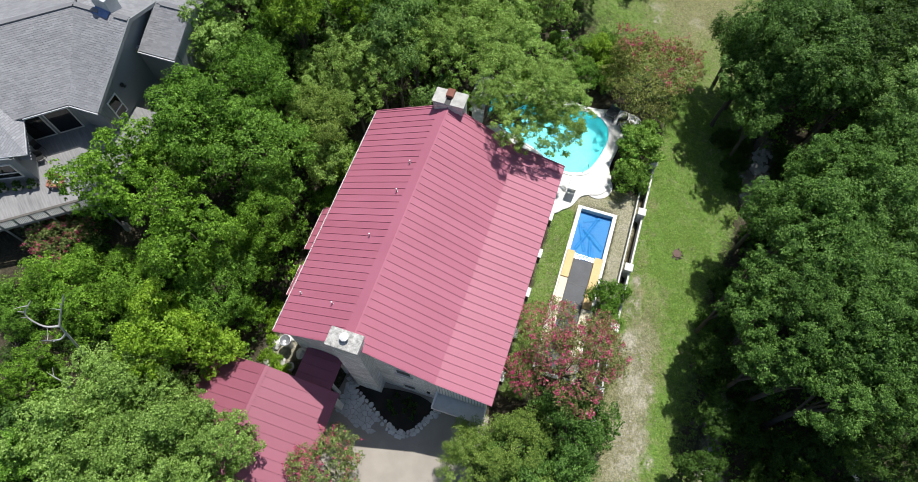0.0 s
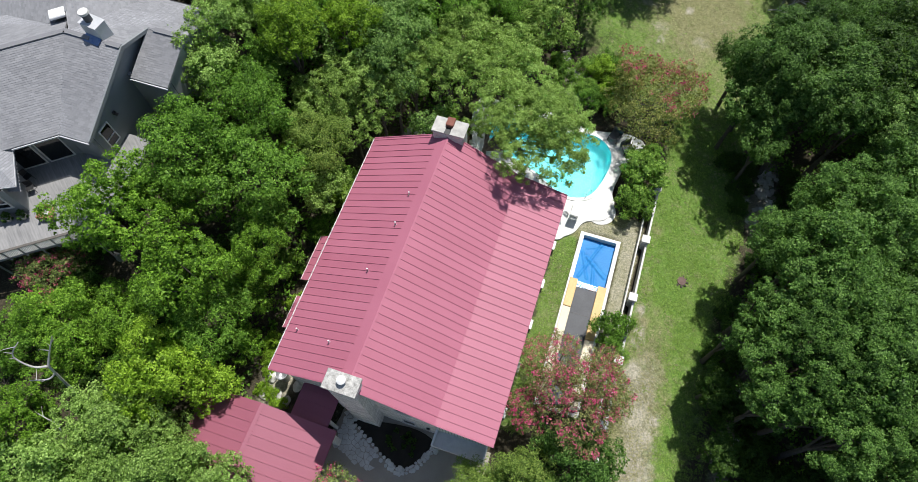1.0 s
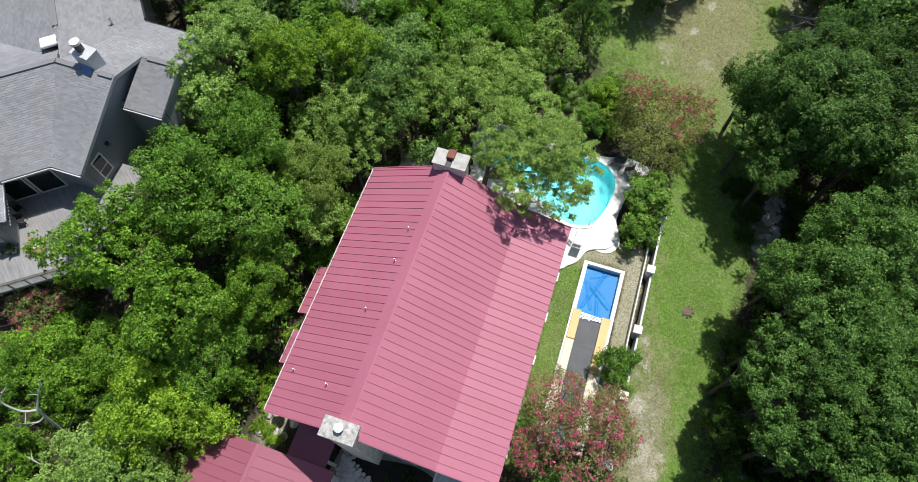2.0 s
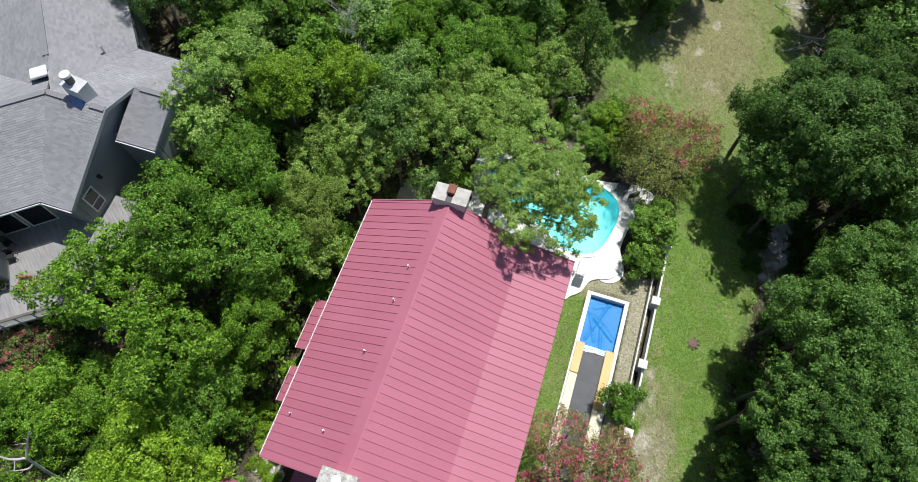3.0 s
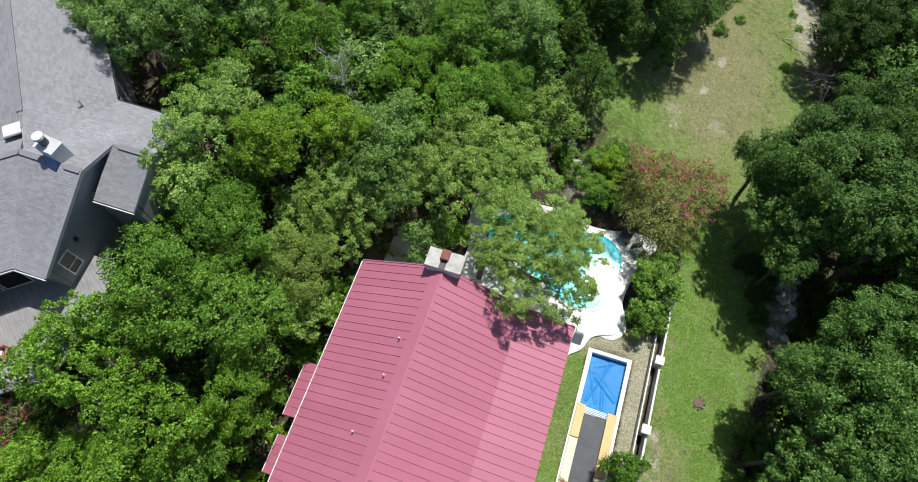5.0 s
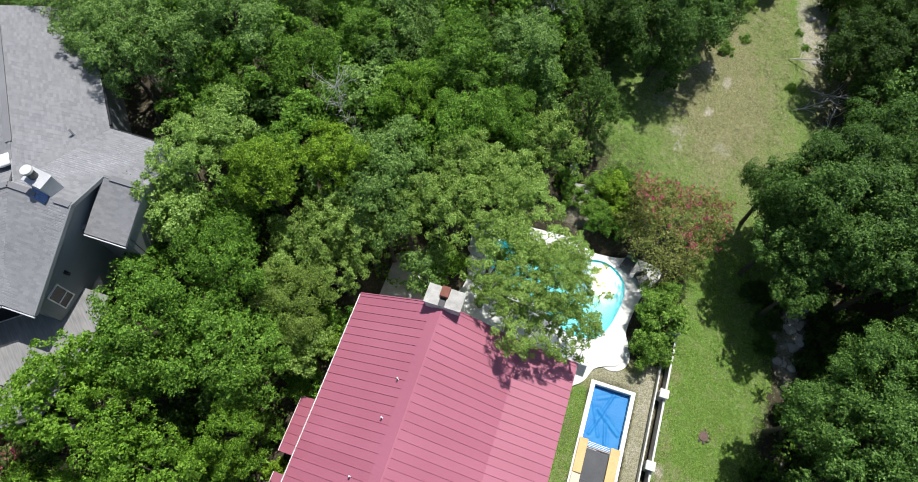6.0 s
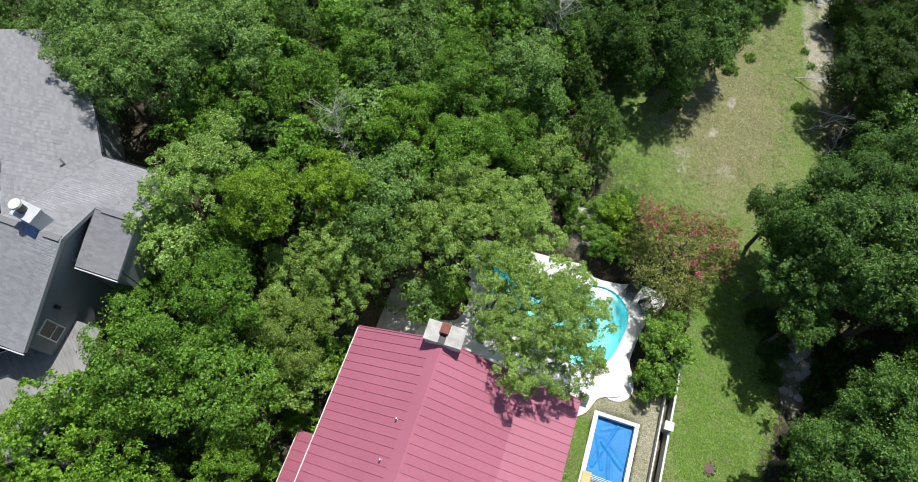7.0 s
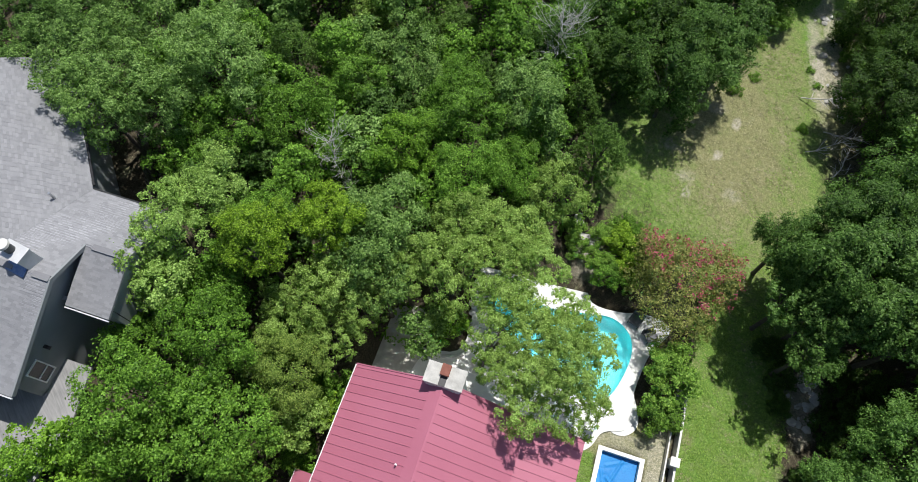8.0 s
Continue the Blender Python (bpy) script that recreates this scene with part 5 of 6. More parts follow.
def crown_mesh(kind, size, variant):
    key = (kind, size, variant)
    if key not in CROWNS:
        count, lobes, lr, leaf = SIZES[size]
        shape, flat = FORM.get(kind, ("round", 1.0))
        if shape == "cone":
            lobes, lr = int(lobes * 2.8), lr * 0.5
        if kind in ("myrtle", "faded", "bloom"):
            lobes, count = int(lobes * 1.5), int(count * 0.66)
        if kind == "live":
            count, leaf = int(count * 1.5), leaf * 0.8
        heavy = kind in ("dark", "deep", "shade")
        p, nr = crown_points(TREE_RNG, count, lobes, lr, flat, shape, 0.15 if size == "O" else 0.8 if heavy else 0.45)
        dim = np.full(len(p), leaf * (0.85 if kind in ("live", "myrtle", "cedar") else 1.0))
        if size != "O" and kind not in ("myrtle", "faded", "bloom"):
            # larger leaves inside the crown close it
            deep_in = TREE_RNG.uniform(0, 1, len(p)) < (0.26 if heavy else 0.15)
            p[deep_in] = p[deep_in] * np.array([0.82, 0.82, 1.0]) - np.array([0, 0, 0.3])
            dim[deep_in] *= 1.75
        made = [leaf_mesh("crown", p, nr, dim, LEAF[kind], TREE_RNG)]
        if kind in ("myrtle", "faded", "bloom"):
            sel = (nr[:, 2] > 0.2) & (p[:, 2] > -0.75)
            if kind == "faded":
                sel &= (p[:, 0] > -0.4) & (p[:, 2] > -0.6)
            tufts = {"myrtle": 230, "faded": 190, "bloom": 170}[kind]
            q = p[sel]
            tips = q[TREE_RNG.choice(len(q), tufts)]
            c = np.repeat(tips, 14, 0) + TREE_RNG.normal(size=(tufts * 14, 3)) * 0.03 + np.array([0, 0, 0.035])
            made.append(leaf_mesh("blossom", c, TREE_RNG.normal(size=c.shape) + np.array([0, 0, 0.8]), leaf * 0.75, M_BLOSSOM, TREE_RNG, 0.7))
        CROWNS[key] = made
    return CROWNS[key]


def trunk_mesh(top_r, height, spread, seed):
    rng = random.Random(seed)
    bm = B()
    r = 0.05 + 0.0135 * height
    fork = height * rng.uniform(0.3, 0.45)
    lean = Vector((rng.uniform(-0.3, 0.3), rng.uniform(-0.3, 0.3), 0))
    mid = Vector((0, 0, fork)) + lean * 0.5
    tube(bm, (0, 0, -0.4), (0, 0, 0.25), r * 1.5, r * 1.05, 9)
    tube(bm, (0, 0, 0.25), mid, r * 1.05, r * 0.8, 9)
    for k in range(6):
        a = 6.283 * k / 6 + rng.uniform(-0.4, 0.4)
        q = rng.uniform(0.3, 0.62)
        e1 = mid + Vector((math.cos(a) * spread * q * 0.5, math.sin(a) * spread * q * 0.5, (height - fork) * 0.45))
        e2 = mid + Vector((math.cos(a) * spread * q, math.sin(a) * spread * q, (height - fork) * rng.uniform(0.66, 0.82)))
        tube(bm, mid, e1, r * 0.5, r * 0.32, 6)
        tube(bm, e1, e2, r * 0.32, r * 0.1, 6)
    return mesh_of("trunk", bm, M_BARK)


TREES = {
    "oak": ("oak_tree", "leafy mid-green oak with a rounded crown"),
    "lime": ("elm_tree", "bright yellow-green elm with a dense crown"),
    "fresh": ("elm_tree", "vivid green elm with a dense crown"),
    "shade": ("oak_tree", "mid-green oak with small dense leaves"),
    "olive": ("oak_tree", "pale olive-green oak with an open crown"),
    "light": ("ash_tree", "pale green ash with a broad soft crown"),
    "blue": ("oak_tree", "bluish-green post oak with a full crown"),
    "dark": ("live_oak_tree", "dark green live oak with a heavy crown"),
    "deep": ("cedar_elm_tree", "cedar elm in dense leaf, its green darkened to look shaded"),
    "cedar": ("juniper_tree", "dark olive juniper with a pointed crown"),
    "live": ("live_oak_tree", "small-leaved live oak beside the driveway"),
    "myrtle": ("crepe_myrtle", "crepe myrtle with clusters of pink blossom"),
    "faded": ("crepe_myrtle", "crepe myrtle with brownish-green leaves and a little pink blossom"),
    "bloom": ("crepe_myrtle", "green-leaved crepe myrtle with scattered pink blossom"),
    "shrub": ("shrub", "bright green rounded leafy shrub"),
}
made_trees = 0
TREE_PLACES = []


def tree(kind, x, y, top, radius, open_crown=False, young=False):
    """A tree whose crown's centre is over (x, y), with its top and crown radius in metres."""
    global made_trees
    made_trees += 1
    name, label = TREES[kind]
    low = kind == "shrub" or radius < 1.0
    if low:
        name, label = "shrub", ("low yellow-green leafy shrub" if kind == "lime" else "low mid-green leafy shrub" if kind == "oak" else label)
    z = gz(x, y)
    t = thing(name, label, "shrub" if low else "tree", (x, y, z))
    size = "O" if open_crown else "F" if young else "S" if radius < 1.9 else "M" if radius < 3.0 else "L"
    TREE_PLACES.append((x, y, top, radius))
    meshes = crown_mesh(kind, size, made_trees % (3 if size == "M" else 2))
    spin = (made_trees * 137.5) % 360
    if not low:
        tr = new("trunk", trunk_mesh(radius, max(1.2, top - z - radius * 0.5), radius, made_trees))
        tr.parent = t
    for me in meshes:
        c = new(me.name.split(".")[0], me)
        c.parent = t
        c.location = (0, 0, top - z)
        stretch = 1.0 + 0.12 * math.sin(made_trees * 2.1)
        c.scale = (radius * 1.1, radius * 1.1, radius * 1.1 * stretch)
        c.rotation_euler = (0, 0, radians(spin))




neighbour_deck()
# west wood, slope below the neighbouring house
tree("fresh", -22.7, 5.1, 12.4, 2.9)
tree("fresh", -21.2, 7.2, 10.6, 1.5)
tree("oak", -20.4, 11.2, 12.6, 2.8)
tree("fresh", -17.0, 3.6, 11.8, 2.9)
tree("oak", -17.3, 11.0, 11.0, 2.8)
tree("oak", -19.0, 15.7, 11.5, 2.4)
tree("live", -14.7, 14.9, 8.8, 2.5)
tree("oak", -15.3, 9.4, 8.0, 1.7)
tree("olive", -13.4, 12.6, 6.4, 1.6)
tree("fresh", -14.9, 6.8, 9.0, 2.0)
tree("fresh", -15.1, 4.8, 6.0, 1.7)
tree("oak", -16.3, 1.4, 8.0, 2.2)
tree("lime", -16.6, -2.1, 9.5, 2.6)
tree("lime", -14.8, -1.6, 6.2, 1.6)
tree("fresh", -15.2, 1.6, 4.2, 1.4)
tree("fresh", -24.6, -1.0, 8.0, 3.0)
tree("fresh", -22.5, 0.3, 7.0, 2.0)
tree("oak", -27.0, -3.4, 7.0, 2.0)
tree("oak", -19.8, -2.3, 5.6, 1.9)
# low dark-leaved crowns added so this gap looks deep in shade
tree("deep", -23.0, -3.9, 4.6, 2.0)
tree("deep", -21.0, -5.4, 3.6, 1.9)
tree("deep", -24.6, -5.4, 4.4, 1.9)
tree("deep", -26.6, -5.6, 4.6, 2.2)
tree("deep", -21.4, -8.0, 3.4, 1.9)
tree("light", -15.4, -6.8, 9.0, 3.5)
tree("light", -11.7, -6.8, 8.0, 2.4)
tree("light", -18.6, -5.8, 8.5, 2.3)
tree("light", -19.7, -9.8, 9.0, 2.9)
tree("light", -15.7, -9.2, 9.0, 3.2)
tree("fresh", -23.8, -7.2, 7.2, 2.1)
tree("oak", -20.6, -11.6, 8.0, 3.1)
tree("light", -11.5, -9.5, 7.0, 2.5)
tree("dark", -26.1, 1.9, 5.5, 1.8)
tree("dark", -20.5, 1.5, 5.5, 1.6)
tree("dark", -26.7, 4.7, 6.0, 2.0)
tree("olive", -8.0, 23.3, 8.8, 2.8, True)
tree("olive", -10.6, 22.6, 8.0, 1.6, True)
tree("olive", -14.0, 20.4, 8.5, 2.0, True)
tree("blue", -13.0, 22.5, 9.8, 2.9)
tree("olive", -15.7, 19.2, 9.0, 2.1)
tree("lime", -18.3, 20.6, 12.5, 2.1)
tree("lime", -15.4, 23.5, 11.4, 2.1)
tree("blue", -12.6, 25.1, 10.2, 2.8)
tree("light", -22.7, 22.8, 11.6, 2.4)
tree("light", -23.4, 19.9, 12.4, 2.2)
tree("light", -24.0, 17.4, 11.2, 1.7)
tree("light", -22.5, 16.8, 10.8, 1.7)
tree("oak", -23.9, 14.2, 8.8, 1.5)
tree("oak", -20.9, 18.0, 10.0, 2.3)
tree("olive", -13.8, 21.1, 8.5, 1.9)
tree("oak", -9.5, 29.9, 9.6, 2.2)
tree("fresh", -13.6, 31.0, 9.8, 2.2)
tree("oak", -10.3, 33.6, 9.6, 2.5)
tree("oak", -6.6, 31.3, 8.0, 1.9)
tree("olive", -3.2, 31.8, 7.0, 2.3)
tree("olive", -5.0, 27.5, 7.8, 2.3)
tree("olive", -7.9, 27.4, 8.5, 2.1)
tree("cedar", -1.0, 35.6, 8.4, 2.4)
tree("lime", 2.1, 30.9, 3.2, 1.2)
tree("lime", 2.9, 29.3, 2.6, 1.0)
tree("shrub", -0.6, 29.8, 2.2, 0.9)
tree("shrub", 1.2, 31.6, 2.4, 1.0)
tree("oak", 3.3, 31.4, 2.8, 1.1)
tree("shrub", 3.6, 28.2, 1.8, 0.7)
tree("blue", -34.8, 28.6, 13.5, 3.4)
tree("blue", -31.2, 25.9, 14.2, 3.0)
tree("blue", -28.4, 27.4, 13.2, 2.6)
tree("blue", -26.2, 31.2, 14.0, 3.4)
tree("cedar", -23.1, 35.1, 11.5, 2.8)
tree("oak", -26.3, 25.6, 10.5, 2.4)
tree("oak", -24.4, 28.2, 11.0, 2.5)
tree("oak", -21.5, 30.4, 10.5, 2.3)
tree("blue", -15.9, 37.6, 9.5, 3.5)
tree("oak", -18.6, 34.5, 9.0, 2.2)
tree("oak", -11.8, 35.6, 9.0, 2.2)
tree("cedar", -10.3, 38.9, 8.0, 1.9)
tree("blue", -6.9, 37.0, 10.0, 2.7)
tree("cedar", -3.2, 40.2, 6.5, 1.7)
tree("dark", -7.1, 43.1, 8.0, 2.6)
tree("cedar", -14.0, 43.6, 7.0, 2.3)
tree("deep", -1.1, 43.4, 8.2, 2.6)
tree("dark", 2.5, 43.0, 9.4, 3.4)
tree("dark", 5.3, 46.3, 8.6, 2.8)
tree("dark", 3.7, 49.4, 7.0, 2.9)
tree("olive", -20.7, 41.4, 8.0, 2.3)
tree("dark", -42.0, 30.5, 9.0, 3.0)
tree("dark", -39.6, 33.2, 10.0, 3.0)
tree("dark", -44.5, 28.0, 9.0, 2.8)
tree("dark", -43.5, 34.5, 10.0, 3.2)
tree("dark", -46.5, 31.5, 9.5, 3.2)
tree("dark", -4.2, 48.1, 7.5, 3.7)
tree("dark", -28.4, 38.8, 9.0, 3.2)
tree("blue", -34.5, 35.3, 11.0, 4.1)
tree("cedar", -22.5, 39.1, 8.0, 1.8)
tree("shrub", 7.2, 22.2, 3.2, 1.8)
tree("shrub", 7.4, 20.6, 2.4, 1.3)
tree("shrub", 6.9, 23.6, 3.0, 1.3)
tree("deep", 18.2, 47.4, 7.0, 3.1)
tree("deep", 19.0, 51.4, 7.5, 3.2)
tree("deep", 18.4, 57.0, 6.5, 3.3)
# grove beyond the creek: dark live oaks to the north, lighter oaks to the south
tree("dark", 16.9, 30.2, 11.2, 3.9)
tree("dark", 13.3, 30.6, 9.8, 2.6)
tree("dark", 12.0, 32.6, 7.6, 2.0)
tree("dark", 12.5, 28.5, 7.2, 1.8)
# two crowns added to throw the grove's shadow over the creek bed
tree("dark", 16.2, 27.5, 9.8, 1.8)
tree("dark", 19.2, 27.8, 9.8, 1.8)
tree("dark", 14.9, 34.2, 9.9, 3.0)
tree("dark", 14.6, 28.3, 8.8, 2.1)
# added to stretch the grove's shadow across the lawn
tree("dark", 14.3, 25.8, 7.0, 1.6)
tree("deep", 20.6, 31.0, 10.6, 3.9)
tree("dark", 18.4, 35.6, 10.0, 3.6)
tree("deep", 21.9, 36.0, 10.0, 3.6)
tree("blue", 22.8, 28.4, 10.4, 2.7)
tree("deep", 24.6, 31.5, 10.2, 3.4)
tree("shade", 19.9, 21.2, 9.3, 3.1)
tree("shade", 22.8, 23.4, 9.6, 3.0)
tree("shade", 18.0, 17.8, 9.9, 2.9)
tree("shade", 15.9, 18.0, 7.7, 2.1)
tree("shade", 22.3, 18.6, 10.4, 3.3)
tree("shade", 22.5, 13.6, 10.5, 3.0)
tree("shade", 23.4, 9.0, 9.8, 2.7)
tree("shade", 25.4, 16.4, 10.0, 3.4)
tree("shade", 14.5, 11.2, 6.6, 1.3)
tree("shade", 15.4, 13.4, 7.1, 1.4)
tree("shade", 17.0, 14.5, 9.1, 1.8)
tree("shade", 18.7, 13.2, 10.3, 2.5)
tree("shade", 16.1, 9.7, 7.7, 1.5)
tree("shade", 16.7, 7.4, 7.2, 1.6)
tree("shade", 18.5, 7.3, 8.8, 1.8)
tree("shade", 20.3, 6.4, 9.2, 2.0)
tree("shade", 19.9, 11.1, 10.4, 2.2)
tree("shade", 20.5, 9.2, 10.0, 1.8)
tree("shade", 22.5, 7.5, 8.9, 1.9)
tree("shade", 17.5, 10.6, 9.4, 1.9)
tree("shade", 16.7, 12.5, 8.2, 1.6)
tree("shade", 18.8, 9.2, 9.7, 1.9)
tree("shade", 22.0, 12.3, 9.8, 2.2)
tree("shade", 25.9, 8.8, 9.6, 2.4)
tree("deep", 24.3, 5.2, 6.0, 2.0)
tree("deep", 27.2, 5.4, 7.0, 2.4)
tree("shrub", 22.6, 3.0, -0.2, 1.2)
# low dark-leaved crowns added to darken the ground under the southern oaks like shade
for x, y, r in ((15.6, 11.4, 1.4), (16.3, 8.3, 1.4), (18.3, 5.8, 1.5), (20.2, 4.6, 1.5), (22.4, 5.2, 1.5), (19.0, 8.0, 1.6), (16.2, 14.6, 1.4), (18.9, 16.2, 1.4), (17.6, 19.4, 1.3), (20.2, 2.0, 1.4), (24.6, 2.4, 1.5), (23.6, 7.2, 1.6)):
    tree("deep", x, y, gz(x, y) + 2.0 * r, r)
# dark understory added between the groves to deepen the shadow there
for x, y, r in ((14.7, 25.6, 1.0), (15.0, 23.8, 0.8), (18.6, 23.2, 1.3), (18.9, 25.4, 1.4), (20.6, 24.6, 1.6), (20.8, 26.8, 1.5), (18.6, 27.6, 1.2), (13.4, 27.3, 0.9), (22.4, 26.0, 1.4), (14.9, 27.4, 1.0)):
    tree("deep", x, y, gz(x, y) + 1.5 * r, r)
tree("myrtle", 5.9, 3.9, 6.6, 2.7)
tree("myrtle", 4.5, 6.4, 5.4, 1.9)
tree("myrtle", 7.3, 5.6, 5.6, 2.0)
tree("myrtle", 3.4, 3.2, 4.6, 1.3)
tree("faded", 6.5, 28.9, 5.8, 3.6)
tree("bloom", -6.1, -6.0, 5.0, 2.3)
tree("bloom", -27.5, 1.5, 6.8, 2.1)
tree("shade", 7.6, 0.5, 5.0, 2.6)
tree("live", 4.2, -1.5, 5.2, 2.8)
tree("live", 1.9, -2.9, 4.6, 2.1)
tree("shade", 6.4, -2.8, 5.0, 3.1)
tree("oak", 7.35, 10.4, 3.0, 1.3)
tree("shrub", 8.3, 8.7, 1.2, 0.7)
tree("shrub", -14.6, 7.8, 3.0, 1.0)
tree("shrub", -13.5, -2.4, 3.0, 1.0)
tree("lime", -12.6, -0.5, 0.9, 0.45)
tree("lime", -13.3, 0.6, 1.0, 0.5)
tree("lime", -12.9, 1.9, 1.1, 0.5)
tree("lime", -11.6, -0.9, 0.8, 0.4)
for x, y, r in ((-13.2, -0.5, 0.55), (-12.2, -1.0, 0.4), (-13.6, 1.5, 0.6), (-12.9, 3.0, 0.7), (-12.6, 4.6, 0.8), (-12.3, 6.1, 0.7), (-13.5, 5.6, 0.8), (-13.9, 2.6, 0.7)):
    tree("lime", x, y, gz(x, y) + 0.9 * r + 0.3, r)


def pool_oak():
    """An open oak rooted by the chimney, whose limbs reach over the pool and the corner of the roof."""
    x0, y0 = -4.75, 20.05
    t = thing("oak_tree", "pale olive-green oak with open limbs spreading over the pool", "tree", (x0, y0, 0))
    fork = Vector((0.35, -0.1, 3.4))
    bm = B()
    tube(bm, (0, 0, -0.3), (0.05, 0, 0.3), 0.33, 0.22, 10)
    tube(bm, (0.05, 0, 0.3), fork, 0.22, 0.18, 10)
    part("trunk", bm, M_BARK, None).parent = t
    for k, (x, y, top, r) in enumerate(((-1.2, 17.2, 11.2, 2.1), (0.7, 17.7, 10.2, 1.9), (-0.4, 18.6, 12.0, 1.7), (-2.5, 17.8, 11.2, 1.6), (1.3, 20.2, 8.8, 2.2), (-1.0, 20.4, 10.4, 2.2), (-3.7, 20.5, 10.6, 2.5), (-2.0, 23.2, 8.6, 2.7), (0.4, 22.2, 8.2, 1.9), (-5.0, 24.4, 8.4, 2.3))):
        end = Vector((x - x0, y - y0, top - r * 1.1))
        mid = fork + (end - fork) * 0.5 + Vector((0, 0, 0.5))
        bm = B()
        tube(bm, fork, mid, 0.12, 0.08, 7)
        tube(bm, mid, end, 0.08, 0.03, 6)
        for q in range(5):
            a = q * 1.26 + k
            tube(bm, mid + (end - mid) * (0.2 + 0.15 * q), end + Vector((math.cos(a) * r * 0.6, math.sin(a) * r * 0.6, 0.35 * r)), 0.03, 0.008, 5)
        part("limb", bm, M_BARK, None).parent = t
        c = new("crown", crown_mesh("olive", "O", k % 2)[0])
        c.parent = t
        c.location = (x - x0, y - y0, top)
        c.scale = (r * 1.1, r * 1.1, r * 1.05)
        c.rotation_euler = (0, 0, k * 1.7)
        TREE_PLACES.append((x, y, top, r))


pool_oak()


def near_walk(x, y):
    """Inside the stretch of land that the flight passes, with a margin."""
    hull = ((-26, -16), (31, 3), (31, 48), (24, 66), (-60, 42), (-54, 22))
    return all((b[0] - a[0]) * (y - a[1]) - (b[1] - a[1]) * (x - a[0]) > 0 for a, b in zip(hull, hull[1:] + hull[:1]))


def fill_wood(x0, x1, y0, y1, kinds, low, high, tries, seed, keep_clear):
    """Younger trees in the gaps of a wood, lower than their neighbours."""
    rng = random.Random(seed)
    for _ in range(tries):
        x, y = rng.uniform(x0, x1), rng.uniform(y0, y1)
        r = rng.uniform(1.5, 2.4)
        if keep_clear(x, y, r) or not near_walk(x, y):
            continue
        if any(math.hypot(x - a, y - b) < 0.55 * (r + d) for a, b, c, d in TREE_PLACES):
            continue
        tree(rng.choice(kinds), x, y, gz(x, y) + rng.uniform(low, high), r, young=True)


def built(x, y, r):
    if -14 < x < 9.5 and -14 < y < 19.5:
        return True
    if x < -22.5 + r and y < 22 + r and x + 0.0 < -24.5 + 2 * r and y > -1:
        return True
    if x < -24 and y < 24:
        return True
    if -29 - r > x and y < 26 + r - (x + 29) * 1.2:
        return True
    if -4.5 < x < 8 and 29 < y < 47:
        return True
    if -8 < x < 7.5 and y < 29.5:
        return True
    if 11 < x < 23 and 17.2 + 0.82 * (x - 12.7) < y < 27.5 + max(0.0, x - 16) * 0.3:
        return True
    if x > 11 and y < 12 and r > 0.8:
        return True
    return x > 0 and 8.6 < x < 16.5 + (2.2 if 40 < y < 58 else 1.2 if y > 36 else 0)


# mostly dark-leaved and low in the west, so the gaps look shaded
fill_wood(-25, -12.5, -14, 22, ("dark", "oak", "deep"), 2.6, 4.2, 500, 3, built)
fill_wood(-40, 0, 20, 62, ("oak", "oak", "dark", "blue", "cedar"), 4.5, 6.8, 1200, 4, built)
fill_wood(18.0, 30, 7, 62, ("deep", "shade", "deep"), 6.0, 8.5, 700, 6, built)
fill_wood(0, 7, 44, 62, ("dark", "deep"), 6.0, 8.0, 200, 7, built)
tree("dark", 14.8, 62.0, 7.5, 2.8)
tree("dark", 11.8, 60.6, 6.0, 2.6)
tree("dark", 9.6, 57.5, 7.0, 2.6)
tree("oak", 14.1, 46.2, 0.2, 0.45)
tree("oak", 14.0, 52.2, 0.2, 0.4)
tree("oak", 14.8, 50.9, 0.1, 0.45)
tree("oak", 16.8, 55.0, 0.2, 0.7)
tree("shrub", 9.5, 49.4, 0.9, 0.5)
tree("shrub", 8.2, 47.8, 1.2, 0.7)
tree("shrub", 8.8, 53.4, 1.5, 0.9)
tree("oak", 10.4, 55.6, 2.2, 0.9)
tree("olive", -13.3, 17.6, 6.6, 1.7, True)
tree("fresh", -7.5, 21.2, 4.4, 1.4)
tree("olive", -9.2, 24.2, 8.4, 2.0, True)
tree("olive", -11.6, 21.4, 7.8, 1.6, True)
tree("oak", -13.2, 15.4, 3.4, 1.3)
tree("lime", -13.6, 13.9, 3.6, 1.4)
tree("oak", -13.3, 10.9, 3.4, 1.3)
tree("olive", -12.4, 20.2, 7.2, 1.5, True)
tree("olive", -15.9, 17.2, 8.0, 1.9)
tree("oak", -20.0, 22.2, 10.0, 2.0)
tree("oak", -20.4, 9.0, 9.4, 2.0)
tree("oak", -5.4, 35.6, 7.6, 1.9)
tree("shrub", 10.6, 54.6, 2.8, 1.0)


# low dark-leaved trees along the creek, added to make the ground look shaded
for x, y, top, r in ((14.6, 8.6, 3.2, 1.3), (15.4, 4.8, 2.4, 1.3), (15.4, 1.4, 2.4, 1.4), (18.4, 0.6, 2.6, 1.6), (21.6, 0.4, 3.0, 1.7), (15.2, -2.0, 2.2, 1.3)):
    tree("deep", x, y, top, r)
tree("shrub", 0.9, 29.2, 2.4, 1.0)
tree("oak", 1.8, 28.4, 2.8, 1.1)
tree("shrub", -1.4, 31.2, 2.2, 1.0)
tree("oak", 2.6, 32.2, 2.6, 1.2)


